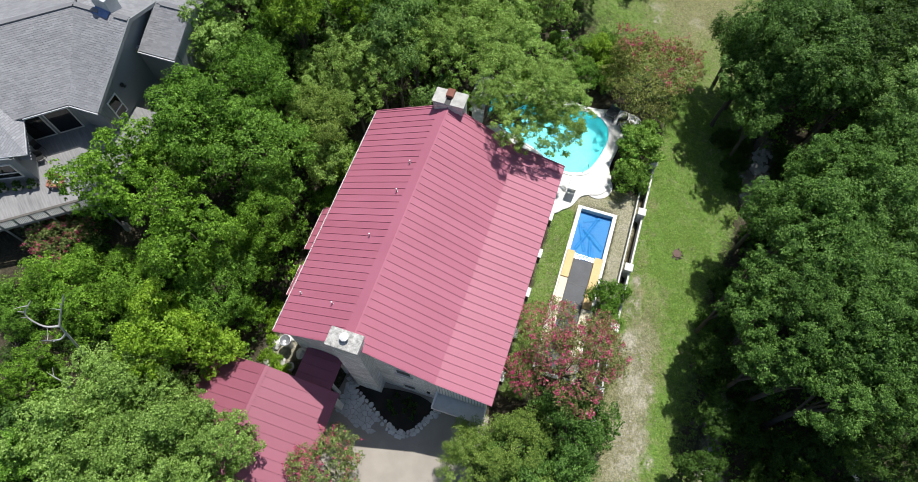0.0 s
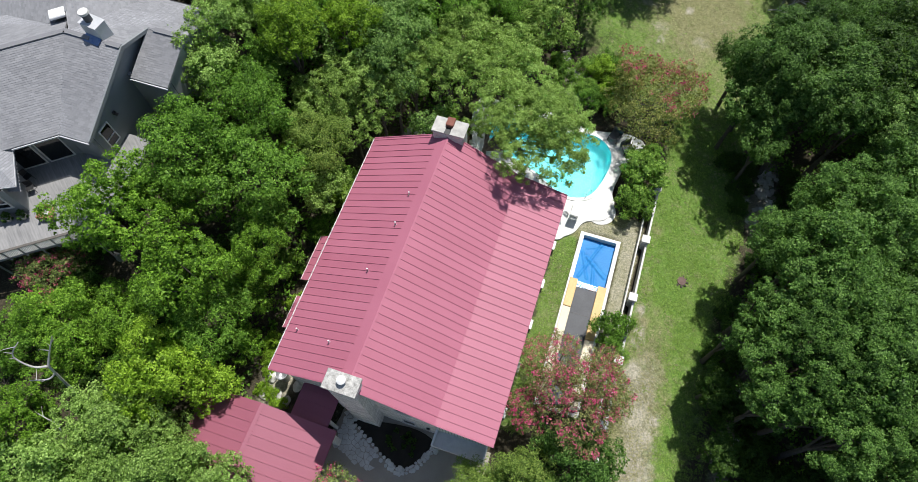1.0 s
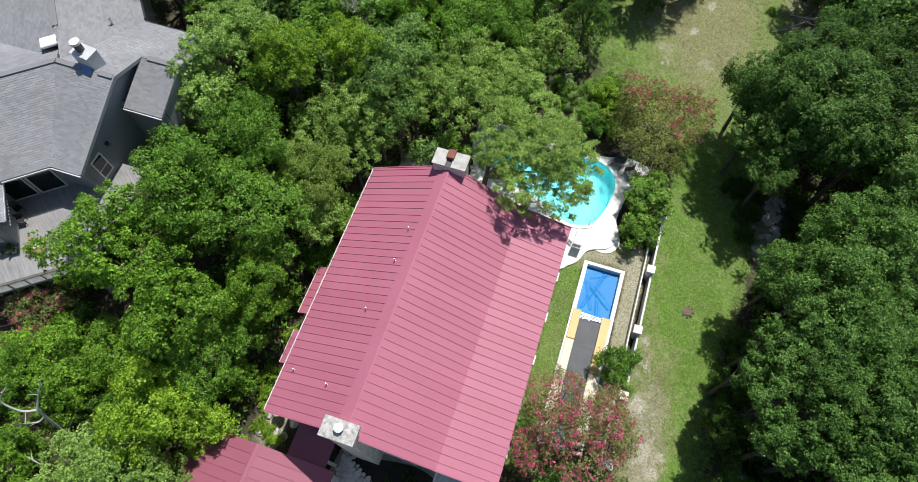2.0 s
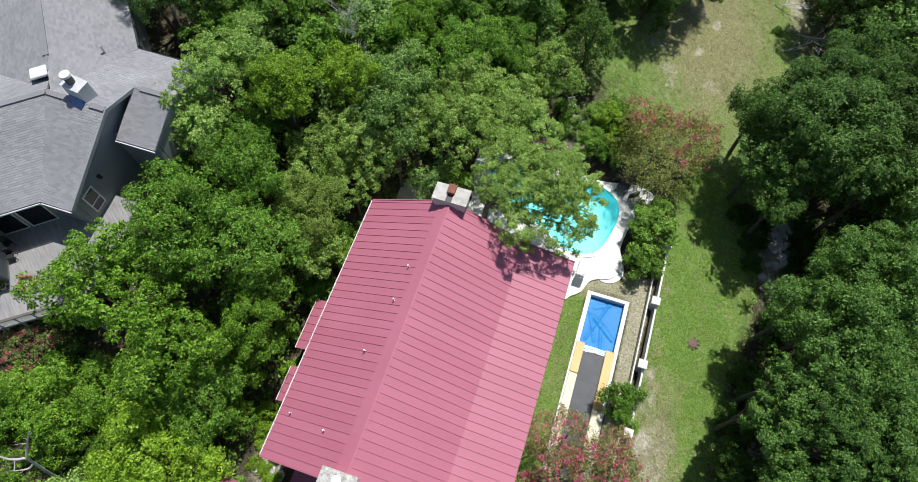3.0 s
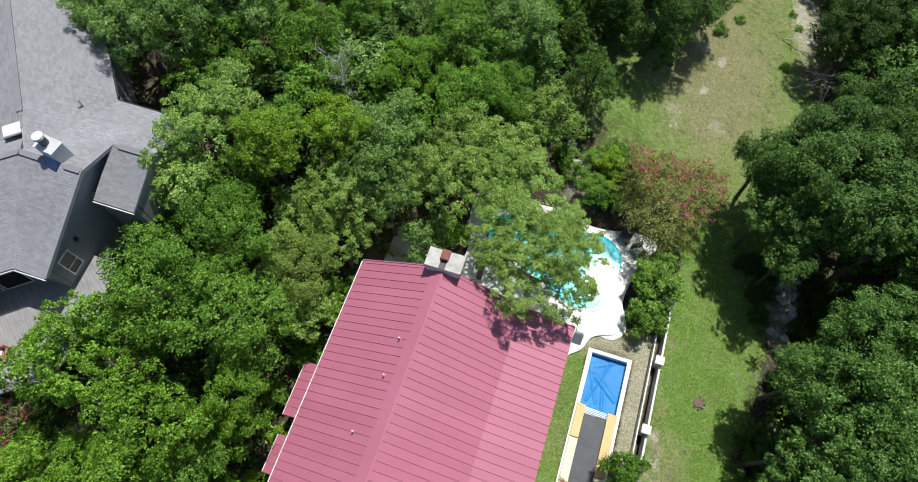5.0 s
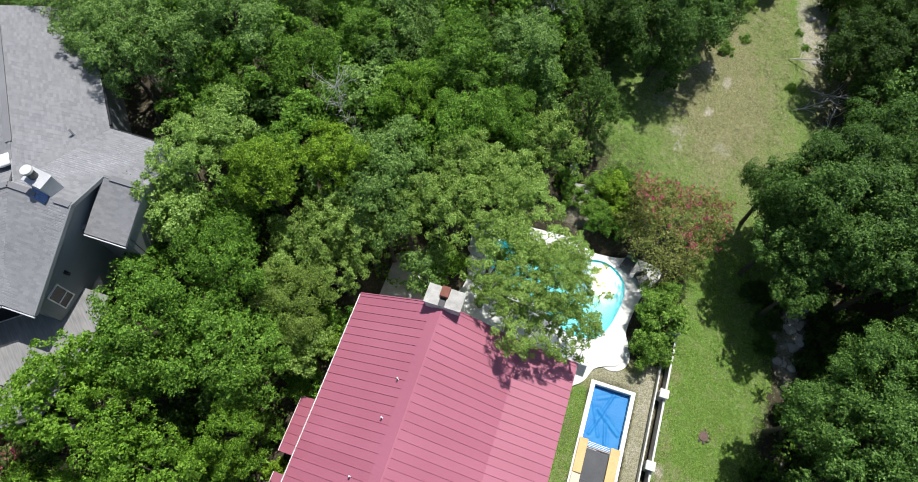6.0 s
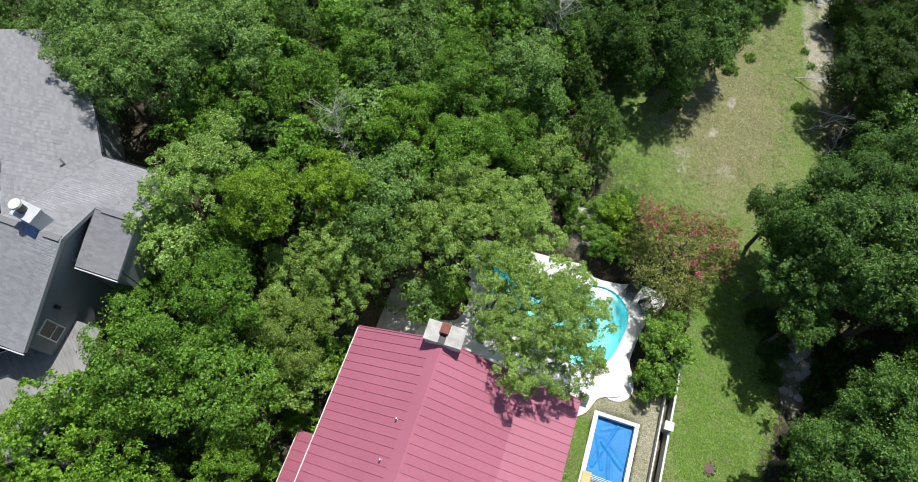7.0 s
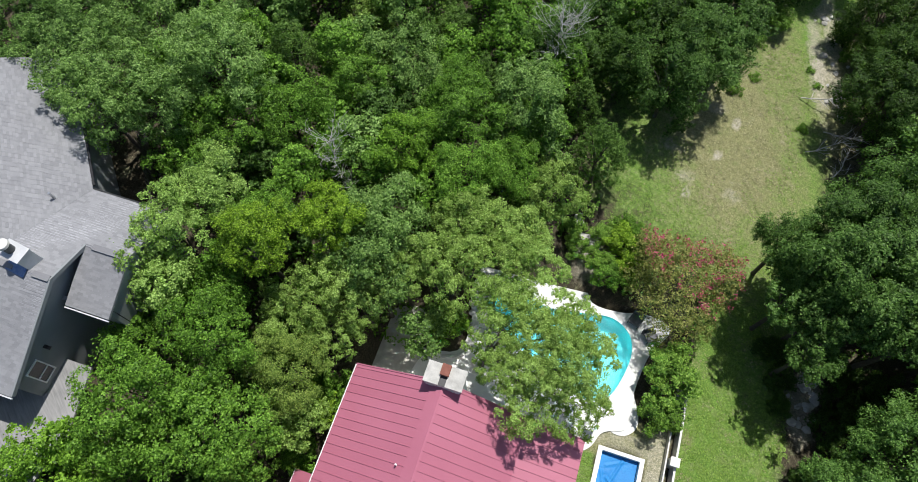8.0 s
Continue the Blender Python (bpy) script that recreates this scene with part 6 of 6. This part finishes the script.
def undergrowth():
    """Saplings, vines and weeds under the trees."""
    rng = np.random.default_rng(21)
    n = 210000
    x, y = rng.uniform(-44, 28, n), rng.uniform(-14, 62, n)
    lump = np.array([noise.noise(Vector((a * 0.55, b * 0.55, 5.0))) for a, b in zip(x, y)])
    ok = lump + rng.uniform(-0.35, 0.45, n) > 0.0
    ok &= np.array([near_walk(a, b) and not (built(a, b, 0.6) and not (b > 30 and a < 0)) for a, b in zip(x, y)])
    ok &= blob(x, y, 8.5, 43, 8.5, 12, 0.2) < 0.35
    x, y, lump = x[ok], y[ok], lump[ok]
    c = np.stack([x, y, ground_z(x, y) + rng.uniform(0.05, 1.0, len(x)) * (0.5 + np.clip(lump, 0, 0.6) * 2.2)], 1)
    nr = rng.normal(size=c.shape) * 0.4 + np.array([0, 0, 1.0])
    me = leaf_mesh("undergrowth", c, nr, 0.12, LEAF["oak"], rng)
    tagged(new("undergrowth", me), "low green undergrowth and saplings under the trees", "undergrowth", kind="stuff")


undergrowth()


# ---- smaller things round the house ----
def boulder(x, y, z, r, seed, name="boulder", label="rough white limestone boulder", category="rock", parent=None, mat=None):
    rng = random.Random(seed)
    bm = B()
    bmesh.ops.create_icosphere(bm, subdivisions=2, radius=1.0)
    off = Vector((rng.uniform(0, 50), rng.uniform(0, 50), rng.uniform(0, 50)))
    sx, sy, sz = r * rng.uniform(0.8, 1.25), r * rng.uniform(0.8, 1.25), r * rng.uniform(0.5, 0.8)
    for v in bm.verts:
        k = 1 + 0.35 * noise.noise(v.co * 1.3 + off) + 0.12 * noise.noise(v.co * 3.5 + off)
        v.co = Vector((x + v.co.x * sx * k, y + v.co.y * sy * k, z + v.co.z * sz * k + sz * 0.4))
    ob = part(name, bm, mat or M_FIELD, parent)
    if parent is None:
        tagged(ob, label, category)
    return ob


def rock_row(points, r0, r1, seed, label, group):
    rng = random.Random(seed)
    for k in range(len(points) - 1):
        a, b = Vector(points[k]), Vector(points[k + 1])
        n = max(1, int((b - a).length / (r0 + r1)))
        for i in range(n):
            p = a + (b - a) * (i + rng.uniform(0.2, 0.8)) / n
            ob = boulder(p.x + rng.uniform(-0.15, 0.15), p.y + rng.uniform(-0.15, 0.15), gz(p.x, p.y), rng.uniform(r0, r1), seed * 100 + k * 10 + i, label=label)
            tagged(ob, group=group)


def patio():
    bm = B()
    line = closed_curve([(-12.4, 16.3), (-8.7, 16.3), (-6.8, 17.3), (-6.1, 19.4), (-7.6, 19.5), (-8.8, 19.7), (-9.3, 20.6), (-9.0, 22.0), (-10.5, 22.6), (-12.6, 21.0), (-12.9, 18.2)], 4)
    prism(bm, line, -0.4, 0.09)
    tagged(part("patio", bm, M_GRAVEL, None), "pale gravel patio behind the house", "patio", kind="structure")
    k = thing("stone_kerb", "low curved kerb of pale stone round a planting bed", "kerb", (-7.6, 19.8, 0))
    pts = [(-9.2, 20.5), (-8.9, 19.9), (-8.2, 19.65), (-7.4, 19.75), (-6.6, 20.0), (-6.0, 20.4)]
    for (ax, ay), (bx, by) in zip(pts, pts[1:]):
        dv = Vector((bx - ax, by - ay))
        m = Matrix.Translation((ax, ay, 0)) @ Matrix.Rotation(math.atan2(dv.y, dv.x), 4, "Z")
        bm = B()
        box(bm, 0.01, dv.length - 0.01, -0.11, 0.11, 0, 0.32, m)
        part("kerb_stone", bm, M_FIELD, k, bevel=0.02)
    rock_row([(-5.7, 20.8), (-5.9, 22.2), (-6.3, 23.6), (-6.6, 25.2)], 0.22, 0.4, 21, "rough white limestone rock by the pool terrace", "rocks by the pool")
    rock_row([(-5.2, 17.6), (-4.6, 18.9), (-5.3, 20.2)], 0.2, 0.35, 22, "rough white limestone rock by the chimney", "rocks by the chimney")


def lounger(x, y, turn):
    c = thing("sun_lounger", "white sun lounger on the pool terrace", "lounger", (x, y, 0.14), "sun loungers")
    m = Matrix.Translation((x, y, 0.14)) @ Matrix.Rotation(radians(turn), 4, "Z")
    bm = B()
    box(bm, -0.31, 0.31, -0.95, 0.3, 0.28, 0.35, m)
    part("seat", bm, M_WHITE, c, bevel=0.02)
    bm = B()
    plate(bm, [m @ Vector(p) for p in ((-0.33, 0.32, 0.35), (0.33, 0.32, 0.35), (0.33, 0.72, 1.15), (-0.33, 0.72, 1.15))], 0.06)
    part("backrest", bm, M_WHITE, c)
    for sx in (-0.27, 0.27):
        for sy in (-0.85, 0.25):
            bm = B()
            box(bm, sx - 0.025, sx + 0.025, sy - 0.025, sy + 0.025, 0, 0.28, m)
            part("leg", bm, M_WHITE, c)


def patio_chair(x, y, turn):
    c = thing("terrace_chair", "dark woven chair on the pool terrace", "chair", (x, y, 0.14), "terrace chairs")
    m = Matrix.Translation((x, y, 0.14)) @ Matrix.Rotation(radians(turn), 4, "Z")
    bm = B()
    box(bm, -0.42, 0.42, -0.42, 0.42, 0.3, 0.42, m)
    part("seat", bm, M_LOUVRE, c, bevel=0.03)
    bm = B()
    box(bm, -0.42, 0.42, 0.36, 0.46, 0.3, 0.85, m)
    part("backrest", bm, M_LOUVRE, c, bevel=0.02)
    for sx in (-0.37, 0.37):
        for sy in (-0.37, 0.37):
            bm = B()
            box(bm, sx - 0.03, sx + 0.03, sy - 0.03, sy + 0.03, 0, 0.3, m)
            part("leg", bm, M_BLACK, c)


def urn():
    z = gz(-12.15, 0.7)
    u = thing("garden_urn", "tall white garden urn beside the house corner", "urn", (-12.15, 0.7, z))
    bm = B()
    prof = [(0.22, 0), (0.24, 0.1), (0.16, 0.2), (0.2, 0.5), (0.34, 1.0), (0.38, 1.3), (0.42, 1.36), (0.40, 1.42), (0.34, 1.4), (0.3, 1.2), (0.02, 1.15)]
    rings = [[bm.verts.new((-12.15 + r * math.cos(a), 0.7 + r * math.sin(a), z + h)) for a in (2 * math.pi * k / 20 for k in range(20))] for r, h in prof]
    for a, b in zip(rings, rings[1:]):
        for k in range(20):
            bm.faces.new((a[k], a[(k + 1) % 20], b[(k + 1) % 20], b[k]))
    part("bowl", bm, M_GALV, u, "white-grey bowl", smooth=True)
    rock_row([(-12.9, -0.9), (-13.0, 0.3), (-12.6, 1.2), (-11.7, 1.2)], 0.22, 0.42, 31, "rough white limestone rock in the corner bed", "rocks in the corner bed")
    rock_row([(-13.0, 1.6), (-12.3, 2.4), (-11.8, 1.8)], 0.25, 0.45, 33, "rough white limestone rock in the corner bed", "rocks in the corner bed")
    rock_row([(-12.4, -0.2), (-11.9, -0.9), (-11.3, -0.2), (-11.2, 0.5)], 0.25, 0.42, 32, "rough white limestone rock in the corner bed", "rocks in the corner bed")


def bent_limb(bm, rng, start, way, length, r0, r1, steps=5, bend=0.35):
    """A limb of several short lengths that bends as it goes; returns its joints."""
    pts, p, d = [Vector(start)], Vector(start), Vector(way).normalized()
    for k in range(steps):
        d = (d + Vector((rng.uniform(-bend, bend), rng.uniform(-bend, bend), rng.uniform(-0.1, bend)))).normalized()
        p = p + d * length / steps
        pts.append(p)
    for k in range(steps):
        a, b = r0 + (r1 - r0) * k / steps, r0 + (r1 - r0) * (k + 1) / steps
        tube(bm, pts[k], pts[k + 1], a, b, 6, caps=False)
    return pts


def dead_tree(x, y, top, spread, seed, label, count=26, thick=1.0):
    rng = random.Random(seed)
    z = gz(x, y)
    t = thing("dead_tree", label, "tree", (x, y, z))
    h = top - z
    bm = B()
    stem = bent_limb(bm, rng, (0, 0, -0.3), (0, 0, 1), h * 0.8, 0.13 * thick, 0.06 * thick, 6, 0.12)
    part("trunk", bm, M_DEADWOOD, None).parent = t
    for k in range(count):
        a = 2.4 * k + rng.uniform(-0.5, 0.5)
        start = stem[rng.choice((3, 4, 5, 6))]
        way = Vector((math.cos(a), math.sin(a), rng.uniform(0.2, 0.9)))
        bm = B()
        limb = bent_limb(bm, rng, start, way, spread * rng.uniform(0.55, 1.15), 0.045 * thick, 0.012 * thick)
        for _ in range(6):
            q = limb[rng.randint(1, 4)]
            bent_limb(bm, rng, q, (rng.uniform(-1, 1), rng.uniform(-1, 1), rng.uniform(0, 0.8)), spread * rng.uniform(0.2, 0.45), 0.02 * thick, 0.006, 3)
        part("limb", bm, M_DEADWOOD, None).parent = t


def forked_dead_tree(base, fork, limbs, thick, label, seed):
    """A leaning bare trunk that forks into a few thick curved limbs with short spurs."""
    rng = random.Random(seed)
    foot = Vector((base[0], base[1], gz(*base) - 0.3))
    t = thing("dead_tree", label, "tree", (base[0], base[1], gz(*base)))

    def curve(bm, pts, r0, r1):
        pts = [Vector(p) for p in pts]
        ends = [pts[0]] + pts + [pts[-1]]
        line = []
        for a, b, c, d in zip(ends, ends[1:], ends[2:], ends[3:]):
            for k in range(5):
                u = k / 5
                line.append(0.5 * (2 * b + (c - a) * u + (2 * a - 5 * b + 4 * c - d) * u * u + (3 * b - a - 3 * c + d) * u ** 3))
        line.append(pts[-1])
        n = len(line) - 1
        for k in range(n):
            tube(bm, line[k], line[k + 1], r0 + (r1 - r0) * k / n, r0 + (r1 - r0) * (k + 1) / n, 7, caps=False)
        return line

    bm = B()
    f = Vector(fork)
    curve(bm, [foot, foot.lerp(f, 0.5) + Vector((0.12, -0.1, 0)), f], thick * 1.15, thick * 0.85)
    part("trunk", bm, M_DEADWOOD, t)
    for pts in limbs:
        bm = B()
        start = foot.lerp(f, 0.86) if pts[0][2] < f.z - 0.8 else f
        line = curve(bm, [start] + list(pts), thick * 0.85, thick * 0.3)
        for _ in range(3):
            q = line[rng.randint(len(line) // 2, len(line) - 2)]
            bent_limb(bm, rng, q, (rng.uniform(-1, 1), rng.uniform(-1, 1), rng.uniform(0.1, 0.9)), rng.uniform(0.3, 0.7), thick * 0.35, thick * 0.1, 3)
        part("limb", bm, M_DEADWOOD, t)


def fallen_branches():
    for x, y, seed, ang, length in ((13.6, 49.1, 1, -0.22, 4.0), (14.6, 44.2, 2, 0.3, 4.4), (17.0, 42.8, 3, 0.92, 3.0), (15.8, 46.6, 4, 0.1, 2.6)):
        rng = random.Random(seed)
        bm = B()
        limb = bent_limb(bm, rng, (x, y, gz(x, y) + 0.15), (math.cos(ang), math.sin(ang), 0.1), length, 0.05, 0.02, 6, 0.22)
        for k in range(12):
            q = limb[rng.randint(1, 6)]
            a = ang + rng.choice((-1, 1)) * rng.uniform(0.3, 1.1)
            twig = bent_limb(bm, rng, q, (math.cos(a), math.sin(a), rng.uniform(0, 0.4)), rng.uniform(0.6, 1.5), 0.024, 0.009, 4)
            bent_limb(bm, rng, twig[2], (math.cos(a + 0.7), math.sin(a + 0.7), 0.2), 0.5, 0.018, 0.008, 3)
        tagged(part("fallen_branch", bm, M_DEADWOOD, None), "bleached fallen branch at the lawn's edge", "branch", "fallen branches")


def bed_plants():
    rng = random.Random(9)
    for k in range(14):
        x, y = rng.uniform(-4.3, -1.9), rng.uniform(-1.5, 0.0)
        if y < -1.9 + abs(x + 3.0) * 0.7:
            continue
        s = thing("bed_plant", "small dark green plant in the planting bed", "plant", (x, y, 0.12), "bed plants")
        for me in crown_mesh("deep", "P", 0)[:1]:
            c = new("foliage", me)
            c.parent = s
            c.location = (0, 0, 0.35)
            c.scale = (0.2, 0.2, 0.25)
            c.rotation_euler = (0, 0, k)


def lawn_cover():
    """Tufts of green and of straw-coloured grass over the lawns."""
    rng = np.random.default_rng(8)

    def tufts(name, label, mat, x, y, dens, per, size):
        keep = dens + rng.uniform(-0.5, 0.6, len(x)) > 0.0
        x, y = np.repeat(x[keep], per), np.repeat(y[keep], per)
        x, y = x + rng.normal(size=len(x)) * 0.07, y + rng.normal(size=len(y)) * 0.07
        c = np.stack([x, y, ground_z(x, y) + rng.uniform(0.005, 0.035, len(x))], 1)
        nr = rng.normal(size=c.shape) * 0.25 + np.array([0, 0, 1.0])
        tagged(new(name, leaf_mesh(name, c, nr, size, mat, rng, 0.38)), label, "grass", kind="stuff")

    def lumps(x, y, z):
        return np.array([noise.noise(Vector((a * 0.5, b * 0.5, z))) + 0.6 * noise.noise(Vector((a * 1.7, b * 1.7, z + 6))) for a, b in zip(x, y)])

    x = np.concatenate([rng.uniform(8.9, 15.8, 15000), rng.uniform(1.0, 14.5, 9000), rng.uniform(2.4, 3.9, 1500)])
    y = np.concatenate([rng.uniform(-4, 30, 15000), rng.uniform(29, 54, 9000), rng.uniform(2, 16.5, 1500)])
    dry = np.maximum(blob(x, y, 10.6, 3.5, 1.8, 8.5) * 1.3, blob(x, y, 8.6, 43.5, 5.6, 10, 0.25))
    tufts("grass", "short green grass in tufts on the lawns", M_GRASS, x, y, lumps(x, y, 3.0) - 1.3 * np.maximum(dry - 0.3, 0), 6, 0.05)
    tufts("dry_grass", "straw-coloured dry grass in thin tufts", M_STRAW, x, y, lumps(x, y, 13.0) - 0.7 + 0.7 * dry, 5, 0.046)


def board_fence():
    f = thing("board_fence", "weathered dark board fence behind the neighbouring house", "fence", (-28.5, 23, 5.5))
    a, b = Vector((-27.2, 21.3)), Vector((-32.0, 27.6))
    dv = b - a
    n = 44
    m0 = math.atan2(dv.y, dv.x)
    me = None
    for k in range(n):
        p = a + dv * (k + 0.5) / n
        if me is None:
            bm = B()
            box(bm, -0.08, 0.08, -0.012, 0.012, 0, 1.95)
            me = mesh_of("board", bm, M_FENCEWOOD)
        ob = new("board", me)
        ob.parent = f
        ob.matrix_parent_inverse = f.matrix_world.inverted()
        ob.matrix_world = Matrix.Translation((p.x, p.y, gz(p.x, p.y) - 0.1)) @ Matrix.Rotation(m0, 4, "Z") @ Matrix.Rotation(radians(math.sin(k * 3.7) * 1.5), 4, "X")
    for h in (0.4, 1.5):
        bm = B()
        z0, z1 = gz(a.x, a.y) + h, gz(b.x, b.y) + h
        tube(bm, (a.x, a.y, z0), (b.x, b.y, z1), 0.045, 0.045, 4)
        part("rail", bm, M_FENCEWOOD, f)


def lawn_disc():
    x, y = 11.92, 16.4
    z = gz(x, y)
    d = thing("manhole", "round rusty cover ringed by small stones in the lawn", "manhole", (x, y, z))
    bm = B()
    tube(bm, (x, y, z - 0.1), (x, y, z + 0.08), 0.34, 0.32, 20)
    part("cover", bm, M_RUST, d)
    rng = random.Random(4)
    for k in range(9):
        a = 6.283 * k / 9
        boulder(x + 0.42 * math.cos(a), y + 0.42 * math.sin(a), z - 0.02, rng.uniform(0.06, 0.11), 60 + k, name="stone", parent=d, mat=M_BARK)


def creek_stones():
    rng = random.Random(17)
    for k in range(110):
        y = rng.choice((rng.uniform(22.8, 28.0), rng.uniform(22.8, 28.0), rng.uniform(8.5, 14), rng.uniform(0, 7), rng.uniform(48, 59)))
        x = float(creek_x(y)) + rng.gauss(0, 0.55)
        # darker stone material than other boulders, to stand for the trees' shade
        ob = boulder(x, y, gz(x, y) - 0.06, rng.uniform(0.09, 0.32), 400 + k, label="pale limestone boulder in the dry creek bed", mat=M_SLAB)
        tagged(ob, group="creek stones")


def stone_edging():
    """A line of flat pale stones under the far trees."""
    rng = random.Random(23)
    for k in range(11):
        y = 7.2 - 0.42 * k
        x = 25.4 + rng.uniform(-0.12, 0.12) + 0.03 * k
        ob = boulder(x, y, gz(x, y) - 0.03, rng.uniform(0.2, 0.32), 700 + k, label="flat pale stone in a row under the trees", mat=M_FIELD)
        tagged(ob, group="edging stones")


def feathery_sapling():
    """A young tree with long feathery fronds at the lawn's edge."""
    x, y = 15.3, 20.7
    z = gz(x, y)
    t = thing("sapling", "young bluish-green sapling with feathery fronds", "tree", (x, y, z))
    bm = B()
    tube(bm, (0, 0, -0.2), (0.05, 0, 1.2), 0.04, 0.02, 7)
    part("trunk", bm, M_BARK, None).parent = t
    rng = np.random.default_rng(31)
    for k in range(8):
        a, ln, h = k * 2.4, 0.45 + 0.3 * ((k * 7) % 5) / 5, 0.35 + 0.1 * k
        s = np.linspace(0.08, 1, 46)
        rib = np.stack([np.cos(a) * ln * s, np.sin(a) * ln * s, h + 0.45 * s - 0.5 * s * s], 1)
        side = np.array([-math.sin(a), math.cos(a), 0.1])
        c = np.concatenate([rib + side * q * (0.16 * (1 - 0.7 * s))[:, None] for q in (-0.9, -0.45, 0.45, 0.9)])
        nr = np.array([0, 0, 1.0]) + rng.normal(size=c.shape) * 0.35
        part("frond", None, None, None, mesh=leaf_mesh("frond", c, nr, 0.03, LEAF["olive"], rng)).parent = t


def plank_stack():
    """Old grey boards left lying behind the pool."""
    x, y = 0.1, 30.6
    z = gz(x, y)
    t = thing("plank_stack", "weathered grey boards lying behind the pool", "planks", (x, y, z))
    for k in range(4):
        m = Matrix.Translation((x, y + 0.2 * k, z + 0.3)) @ Matrix.Rotation(radians(-8 + 3 * k), 4, "Z")
        bm = B()
        box(bm, -0.9, 0.9, -0.08, 0.08, 0, 0.04, m)
        part("plank", bm, M_DEADWOOD, t)
    for dx in (-0.6, 0.6):
        bm = B()
        box(bm, x + dx - 0.06, x + dx + 0.06, y - 0.15, y + 0.75, z - 0.1, z + 0.3)
        part("bearer", bm, M_FENCEWOOD, t)
    c = thing("garden_chair", "grey weathered garden chair behind the pool", "chair", (-1.0, 32.0, gz(-1.0, 32.0)))
    m = Matrix.Translation((-1.0, 32.0, gz(-1.0, 32.0))) @ Matrix.Rotation(radians(30), 4, "Z")
    bm = B()
    box(bm, -0.3, 0.3, -0.3, 0.3, 0.4, 0.45, m)
    part("seat", bm, M_DEADWOOD, c)
    bm = B()
    box(bm, -0.3, 0.3, 0.27, 0.33, 0.45, 0.95, m)
    part("backrest", bm, M_DEADWOOD, c)
    for sx in (-0.26, 0.26):
        for sy in (-0.26, 0.26):
            bm = B()
            box(bm, sx - 0.03, sx + 0.03, sy - 0.03, sy + 0.03, -0.05, 0.4, m)
            part("leg", bm, M_DEADWOOD, c)


patio()
plank_stack()
lounger(0.85, 18.7, 176)
lounger(1.8, 18.7, 182)
lounger(3.15, 18.65, 178)
patio_chair(5.65, 25.35, 35)
patio_chair(4.5, 26.15, -20)
urn()
dead_tree(-16.4, 27.4, 11.4, 2.0, 3, "grey leafless dead tree among the oaks", 34, 0.42)
dead_tree(-6.3, 42.2, 10.4, 3.0, 5, "grey leafless dead tree at the wood's edge", 40, 0.5)
dead_tree(-24.9, 4.1, 5.2, 0.5, 15, "bleached stub of a broken tree", 2, 2.2)
forked_dead_tree((-22.1, -4.9), (-21.55, -3.75, 8.8), (((-22.2, -4.05, 9.0), (-22.75, -3.9, 10.0), (-22.3, -3.2, 10.8)), ((-21.3, -3.2, 9.6), (-20.6, -2.4, 11.1)), ((-22.0, -4.35, 7.6), (-22.75, -4.75, 7.9))), 0.08, "bleached bare forked limbs of a dead tree", 8)
forked_dead_tree((-21.2, -6.6), (-21.4, -6.35, 5.8), (((-21.9, -6.3, 5.95), (-22.6, -6.2, 6.0)), ((-21.1, -6.7, 5.4), (-21.0, -7.1, 4.9)), ((-21.4, -6.8, 5.5), (-21.5, -7.2, 4.8))), 0.05, "bleached broken stub of a dead tree", 12)
fallen_branches()
bed_plants()
lawn_cover()
board_fence()
lawn_disc()
creek_stones()
stone_edging()
feathery_sapling()
